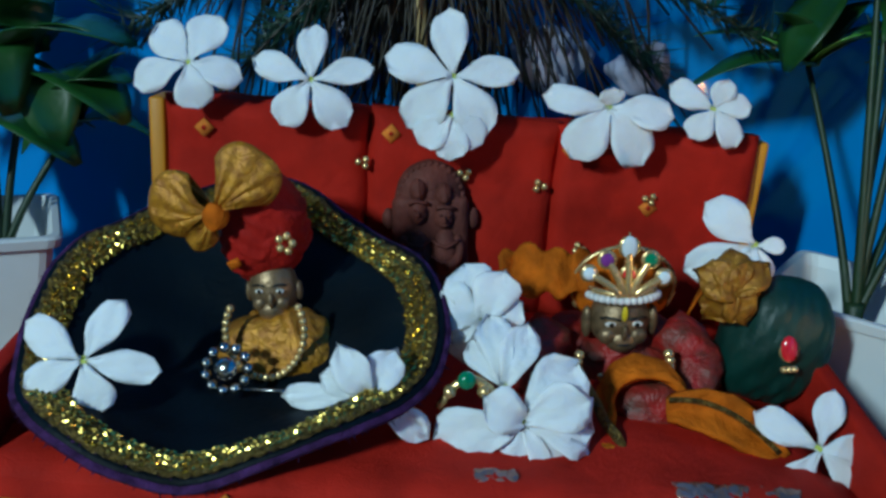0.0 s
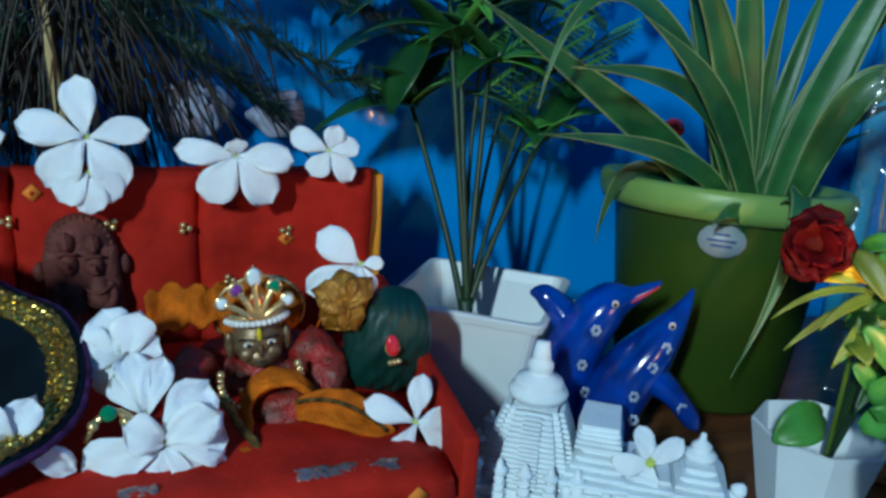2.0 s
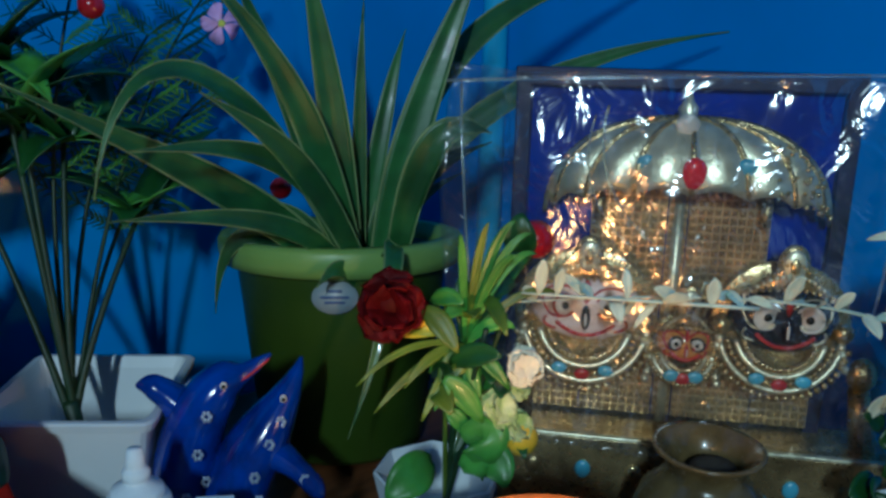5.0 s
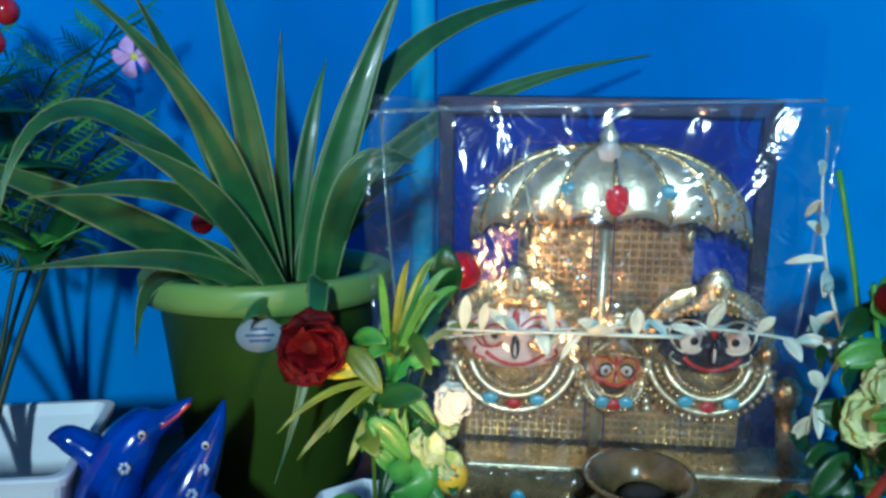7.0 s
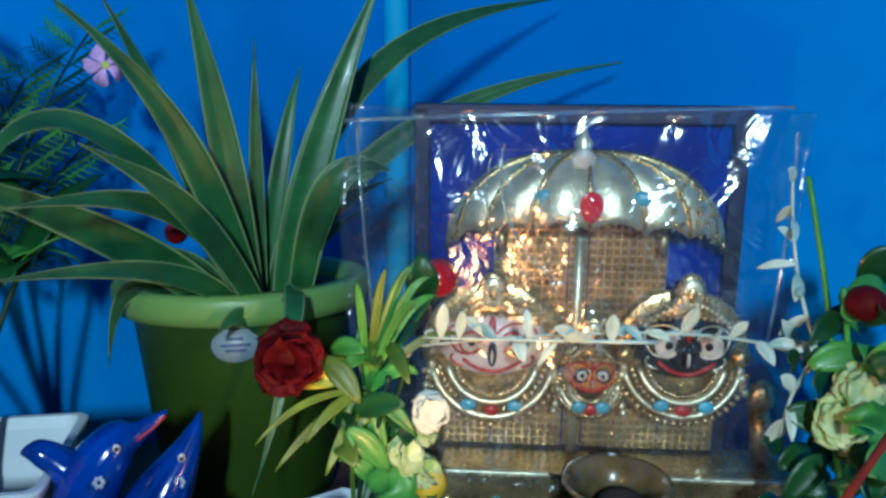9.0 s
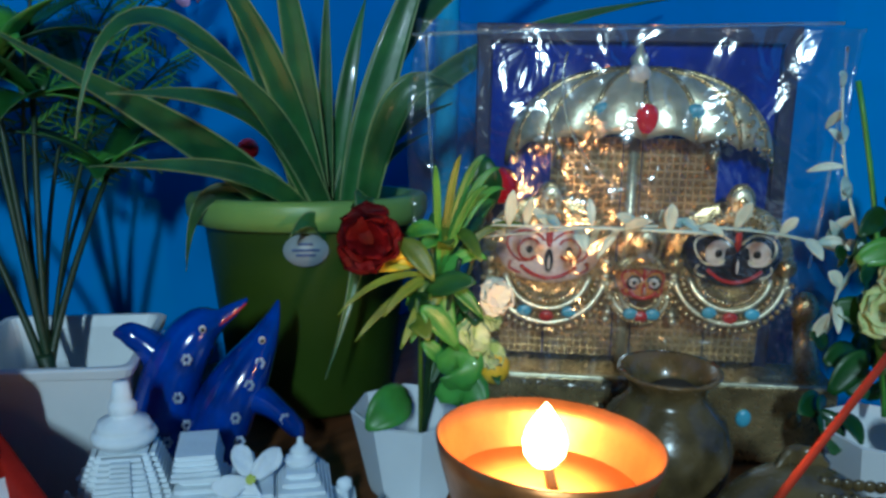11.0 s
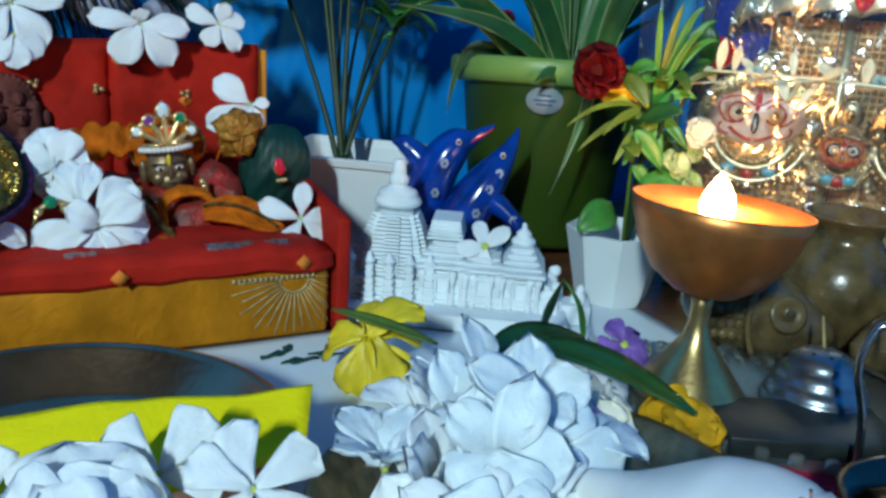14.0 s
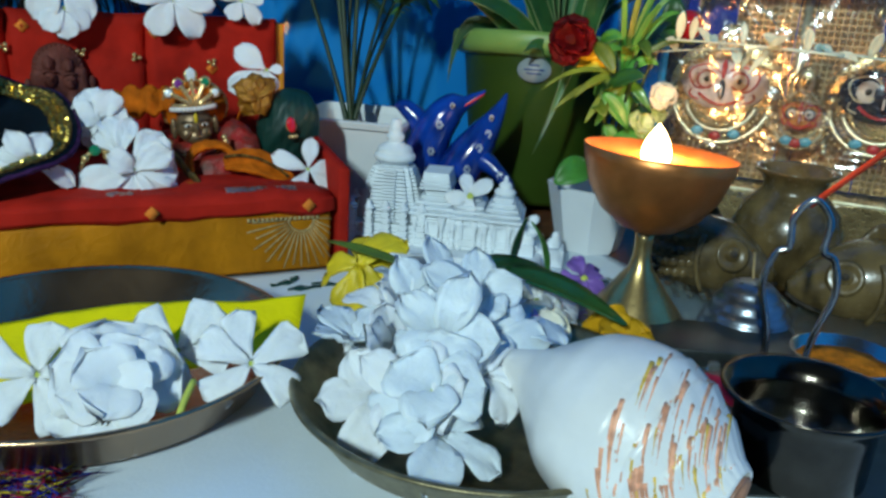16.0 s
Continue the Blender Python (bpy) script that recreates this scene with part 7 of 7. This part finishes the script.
inc = solo("incense_stick", tube([V((0.316, 0.001, 0.097)), V((0.360, -0.005, 0.125)), V((0.404, -0.011, 0.153))], 0.0015, 8), INCENSE, "red-brown incense stick leaning in the wire holder", "incense stick")

# ---- steel cup, turmeric bowl and the wire handle ----
cup = thing("steel_cup", stand((0.243, -0.079, 0.050), 0, 0.002) @ Matrix.Diagonal((1.1, 1.1, 1.06, 1)), "small round stainless steel cup holding water", "cup")
part("cup_wall", lathe([(0, 0), (0.0215, 0), (0.0235, 0.003), (0.0240, 0.024), (0.0248, 0.028), (0.0300, 0.0325), (0.0302, 0.0338), (0.0285, 0.0335), (0.0236, 0.0290), (0.0225, 0.024), (0.0220, 0.004), (0, 0.0035)], 44), CUPSTEEL, cup)
part("water", lathe([(0, 0.018), (0.0222, 0.018), (0.0222, 0.0172), (0, 0.0172)], 32), WATER, cup, "clear water").visible_shadow = False
tb = thing("turmeric_bowl", stand((0.312, -0.040, 0.035), 0, 0.004), "little steel bowl of orange turmeric paste", "bowl")
part("bowl", lathe([(0, 0), (0.016, 0), (0.020, 0.004), (0.0245, 0.020), (0.0255, 0.0215), (0.0240, 0.0215), (0.019, 0.006), (0, 0.004)], 36), STEEL, tb)
part("paste", fold_noise(lathe([(0, 0.0165), (0.012, 0.0172), (0.0222, 0.0160), (0.0222, 0.014), (0, 0.014)], 30), 0.001, 200), TURMERIC, tb, "orange turmeric paste")
hd = thing("wire_holder", stand((0.288, -0.026, 0.060), -40, 0.003), "bent shiny steel wire loop standing upright", "wire holder")
prof = smooth_path(((-0.008, 0, 0.0), (-0.010, 0, 0.030), (-0.0155, 0, 0.052), (-0.0125, 0, 0.068), (-0.0072, 0, 0.072), (-0.0075, 0, 0.086), (0.0, 0, 0.0945), (0.0075, 0, 0.086), (0.0072, 0, 0.072), (0.0125, 0, 0.068), (0.0155, 0, 0.052), (0.010, 0, 0.030), (0.008, 0, 0.0)), 72)
part("wire", tube([V(p) for p in prof], 0.0017, 8), STEEL, hd)
part("foot", lathe([(0, 0), (0.015, 0), (0.015, 0.003), (0.006, 0.005), (0, 0.005)], 24), STEEL, hd)
solo("red_cloth", fold_noise(grid_solid(lambda u, v: V((0.252 + 0.075 * u, -0.040 + 0.036 * v - 0.01 * u, 0.022 - 0.007 * u)), 20, 12, 0.0012), 0.0012, 120), GARRED, "crumpled crimson cloth scrap beside the steel cup", "cloth")

# ---- large steel plate with yellow paper and periwinkles ----
thali = thing("steel_plate", stand((-0.012, 0.083, 0.050), 0, 0.002), "large worn steel plate with an upturned rim", "plate")
part("plate", lathe([(0, 0), (0.072, 0), (0.078, 0.003), (0.0885, 0.0195), (0.0905, 0.0205), (0.0910, 0.0218), (0.0890, 0.0222), (0.0865, 0.0200), (0.076, 0.0050), (0.071, 0.0022), (0, 0.0022)], 72), DSTEEL, thali)


def paper_fn(u, v):
    p = V((-0.085, 0.050, 0.048)).lerp(V((0.074, 0.048, 0.050)), u).lerp(V((-0.085, 0.122, 0.0555)).lerp(V((0.087, 0.078, 0.0600)), u), v)
    return p + V((0, 0, 0.0022 * math.sin(9 * u + 3) * v + 0.0012 * noise.noise(V((p.x * 60, p.y * 60, 2)))))


solo("yellow_paper", grid_solid(paper_fn, 30, 20, 0.0004), PAPER, "bright yellow paper sheet lying in the steel plate", "paper")
vl = "white periwinkle bloom lying on the steel plate"
for k, (p, petals) in enumerate((
        ((0.0501, 0.0259, 0.0596), ((97, 0.0250, 0.0110, 4, 0.1), (24, 0.0265, 0.0120, 2, 0.1), (-44, 0.0240, 0.0115, 0, 0.1), (212, 0.0240, 0.0115, 0, 0.1), (148, 0.0245, 0.0110, 4, 0.1))),
        ((0.0242, 0.0414, 0.0631), ((128, 0.0240, 0.0125, 6, 0.12), (50, 0.0265, 0.0125, 6, 0.12), (-16, 0.0225, 0.0110, 2, 0.1), (262, 0.0200, 0.0100, -2, 0.1), (196, 0.0210, 0.0110, 2, 0.1))),
        ((-0.0282, 0.0451, 0.0627), ((74, 0.0230, 0.0120, 6, 0.12), (4, 0.0220, 0.0110, 4, 0.1), (-66, 0.0260, 0.0130, 0, 0.1), (215, 0.0250, 0.0125, 0, 0.1), (148, 0.0250, 0.0120, 4, 0.12))))):
    bloom(vl, p, [(a, ln * 0.9, w * 0.92, tl, cp) for a, ln, w, tl, cp in petals], (-0.05, -0.72, 0.68), 91 + 9 * k, "periwinkles on the plate", shape="vinca")
ruffled("crumpled white double bloom among the periwinkles", (-0.0009, 0.0271, 0.0602), (0.0, -0.72, 0.68), 0.0265, 10, 96, group="periwinkles on the plate")
solo("flower_stalk", tube([nearer(p, 0.89) for p in bez((0.030, 0.060, 0.036), (0.024, 0.050, 0.034), (0.018, 0.040, 0.026), 8)], 0.0014, 7), PEYE, "pale green cut flower stalk on the plate", "stalk")

# ---- brass plate with heaped jasmine and the conch ----
p2 = thing("brass_plate", stand(nearer((0.150, 0.012, 0.030), 0.93), 0, 0.002), "round dark brass plate with a raised rim", "plate")
part("plate", lathe([(0, 0), (0.060, 0), (0.068, 0.003), (0.0790, 0.0180), (0.0810, 0.0192), (0.0800, 0.0205), (0.0775, 0.0195), (0.0660, 0.0050), (0.0590, 0.0020), (0, 0.0020)], 60), OLDBRASS, p2)
rng = random.Random(77)
hl = "fresh white jasmine bloom heaped on the brass plate"
heap = [((0.104, 0.020, 0.050), -10), ((0.122, 0.032, 0.062), 30), ((0.140, 0.052, 0.058), 70), ((0.112, -0.006, 0.048), 100), ((0.128, 0.008, 0.062), 140), ((0.150, 0.030, 0.062), 10), ((0.118, 0.056, 0.048), 55), ((0.100, 0.042, 0.044), 80), ((0.160, 0.048, 0.050), 15), ((0.138, -0.008, 0.052), 25), ((0.150, 0.010, 0.054), 65), ((0.112, -0.024, 0.040), 5), ((0.130, 0.066, 0.044), 35), ((0.126, 0.020, 0.052), 90), ((0.168, 0.020, 0.046), 20), ((0.098, 0.008, 0.040), 45), ((0.146, 0.036, 0.044), 75)]
for k, (p, sp) in enumerate(heap):
    nr = V((rng.uniform(-0.6, 0.5), rng.uniform(-0.9, 0.1), rng.uniform(0.35, 0.9)))
    open_ = rng.uniform(12, 52)
    bloom(hl, nearer(p, 0.93), [(72 * j + sp + rng.uniform(-10, 10), rng.uniform(0.019, 0.026), rng.uniform(0.0085, 0.0130), open_ + rng.uniform(-14, 14), rng.uniform(0.3, 0.8)) for j in range(5)], nr, 120 + k, "jasmine heap", material=PETAL2 if k % 3 else PETAL, shape="round")
ruffled("large crumpled white bloom at the heap's edge", nearer((0.114, -0.012, 0.052), 0.93), (-0.3, -0.6, 0.6), 0.023, 5, 133, material=PETAL2, group="jasmine heap")
for k, (p0, p1) in enumerate((((0.121, -0.002, 0.064), (0.123, 0.004, 0.050)), ((0.133, 0.002, 0.066), (0.135, -0.008, 0.052)), ((0.096, 0.028, 0.044), (0.110, 0.030, 0.046)))):
    solo("flower_stalk", tube([nearer(p0, 0.93), nearer(V(p0).lerp(V(p1), 0.5) + V((0.001, 0, 0)), 0.93), nearer(p1, 0.93)], 0.0017, 7, 0.7), PEYE, "pale green jasmine tube in the heap", "stalk", group="jasmine stalks")
for k, (p, nr, sp, mm, lab_) in enumerate((
        ((0.132, 0.128, 0.040), (-0.3, -0.6, 0.7), 10, YPETAL, "wilted yellow trumpet flower beside the heap"), ((0.200, 0.042, 0.036), (0.1, -0.5, 0.8), 0, PETAL, "white bloom on the dark leaves"), ((0.205, 0.062, 0.038), (0.0, -0.4, 0.9), 50, PETAL, "white bloom on the dark leaves"))):
    flower(lab_, p, nr, sp, 0.022, 0.0105, cup=0.5, shape="round", material=mm, seed=150 + k, group="blooms on the altar")
trumpet = thing("trumpet_flower", Matrix(), "drooping yellow trumpet bloom lying beside the heap", "flower", "blooms on the altar")
for k, (a, t) in enumerate(((80, -25), (170, -35), (-40, 10), (220, -30))):
    part("petal", fold_noise(moved(petal_bm(0.030, 0.012, 0.4, 0.6, 0.2, 160 + k, "round", 0.0008), facing((0.130, 0.128, 0.044), (-0.2, -0.3, 0.9), a) @ pose(0, 0, 0, t, 0, 0)), 0.0015, 120, k), YPETAL, trumpet)
for p0, p1, q2, w, m_ in (((0.190, 0.098, 0.040), (0.205, 0.070, 0.056), (0.224, 0.012, 0.046), 0.010, LEAFDK), ((0.172, 0.090, 0.040), (0.195, 0.100, 0.052), (0.226, 0.090, 0.040), 0.009, LEAFDK), ((0.220, 0.118, 0.032), (0.214, 0.105, 0.050), (0.217, 0.098, 0.070), 0.0025, LEAFDK), ((0.150, 0.096, 0.052), (0.130, 0.118, 0.058), (0.116, 0.140, 0.056), 0.0040, LEAFYL), ((0.236, 0.104, 0.030), (0.236, 0.108, 0.048), (0.228, 0.112, 0.060), 0.0035, LEAFBR)):
    solo("leaf", blade(bez(p0, p1, q2, 12), w, 0.25, 0.0007, shape=lambda u: math.sin(math.pi * (0.04 + 0.94 * u)) ** 0.8), m_, "dark green fresh leaf lying beside the heap", "leaf", group="loose leaves")
flower("violet artificial bloom behind the brass lamp", (0.256, 0.096, 0.026), (-0.2, -0.7, 0.7), 20, 0.0135, 0.0080, cup=0.4, shape="round", material=ORCHID, seed=171, group="blooms on the altar")
flower("small lilac orchid bloom beside the conch", (0.172, 0.014, 0.056), (0.1, -0.7, 0.7), 0, 0.013, 0.006, cup=0.6, shape="round", material=PINK, seed=172, group="blooms on the altar")
ruffled("cream and lilac withered bloom", (0.184, 0.020, 0.046), (0.0, -0.5, 0.8), 0.014, 7, 173, material=CREAM, group="blooms on the altar")
ruffled("flattened ochre marigold beside the lamp's foot", (0.228, 0.022, 0.030), (0.0, -0.3, 0.95), 0.019, 9, 174, material=MARI, group="blooms on the altar")

# conch: a spiral shell, swollen end towards the camera
conch = thing("conch_shell", look((0.1625, -0.0730, 0.0615), (0.1785, -0.1111, 0.0571)) @ Matrix.Diagonal((0.93, 0.93, 0.95, 1)), "large white conch shell with orange and yellow daubs", "conch shell")
CONCH_PROFILE = ((0.0, 0.0050), (0.14, 0.0120), (0.26, 0.0225), (0.36, 0.0305), (0.48, 0.0350), (0.60, 0.0356), (0.72, 0.0328), (0.82, 0.0270), (0.90, 0.0200), (0.96, 0.0130), (1.0, 0.0095))


def conch_r(t):
    """Body radius along the axis: 0 the narrow tail, 1 the cut tip of the spire."""
    for (t0, r0), (t1, r1) in zip(CONCH_PROFILE, CONCH_PROFILE[1:]):
        if t <= t1:
            k = (t - t0) / (t1 - t0)
            return r0 + (r1 - r0) * k
    return CONCH_PROFILE[-1][1]


def conch_fn(u, v):
    a = 2 * math.pi * v
    z = 0.056 - 0.100 * u
    r = 0.25 * (conch_r(max(0, u - 0.03)) + conch_r(min(1, u + 0.03)) + 2 * conch_r(u))
    # whorls: a spiral seam that steps in towards the tip
    ph = (u - 0.60) * 9.0 - v
    w = ph - math.floor(ph)
    step = max(0.0, min(1.0, (u - 0.60) / 0.06)) * (0.055 * (1 - w) ** 2 - 0.02)
    ribs = 0.028 * math.sin(44 * math.pi * v + 34 * u) * max(0.0, u - 0.58) * 1.6
    lip = 0.06 * math.exp(-((a - 3.6) / 0.5) ** 2) * math.sin(math.pi * min(1, u * 1.4)) if u < 0.7 else 0.0
    r *= 1 + step + ribs + lip + 0.012 * noise.noise(V((u * 9, 3 * math.cos(a), 3 * math.sin(a))))
    return V((r * math.cos(a), r * math.sin(a), z))


part("shell", grid_solid(conch_fn, 90, 84, 0.0014, True), CONCH, conch, "smooth white ridged shell")
for k in range(110):
    rng2 = random.Random(300 + k)
    u0, a0 = rng2.choice((rng2.uniform(0.60, 0.88), rng2.uniform(0.72, 0.94))), radians(rng2.gauss(62, 42))
    pts = []
    n_p = rng2.randint(7, 15)
    for i in range(n_p):
        u, v = u0 + 0.0080 * i, (a0 - 0.085 * i) / (2 * math.pi)
        p = conch_fn(min(u, 0.985), v % 1.0)
        pts.append(p + V((p.x, p.y, 0)).normalized() * 0.0002)
    part("powder_daub", tube(pts, rng2.uniform(0.0005, 0.0013), 5, 0.3), CONCHYE if k % 4 == 0 else CONCHOR, conch, "streak of orange powder")
part("mouth", lathe([(0, -0.0380), (0.0060, -0.0385), (0.0078, -0.0430), (0.0088, -0.0448), (0.0080, -0.0455), (0.0066, -0.0440), (0.0045, -0.0405), (0, -0.0395)], 24), CONCHIN, conch, "brown hole at the shell's tip")

# ---- tinsel garland at the table's near edge ----
gar = bmesh.new()
rng = random.Random(12)
for k in range(500):
    t = rng.random()
    c = V((-0.075 + 0.052 * t, 0.008 + -0.003 * t + rng.uniform(-0.022, 0.0), TOP + 0.003 + 0.003 * rng.random()))
    e = c + V((rng.uniform(-1, 1), rng.uniform(-0.5, 0.5), rng.uniform(0, 0.35))) * 0.018
    s = V((rng.uniform(-1, 1), rng.uniform(-1, 1), 0)) * 0.0007
    f = bmesh.new()
    q = [f.verts.new(c + s), f.verts.new(c - s), f.verts.new(c + V((0, 0, 0.0008)))]
    tip = f.verts.new(e)
    for j in range(3):
        f.faces.new((q[j], q[(j + 1) % 3], tip)).material_index = (k // 60) % 3
    join(gar, f)
solo("thread_garland", gar, [GARRED, GARBLUE, YPETAL], "tangled red, blue and yellow thread garland beside the plate", "garland", FLAT, kind="stuff")
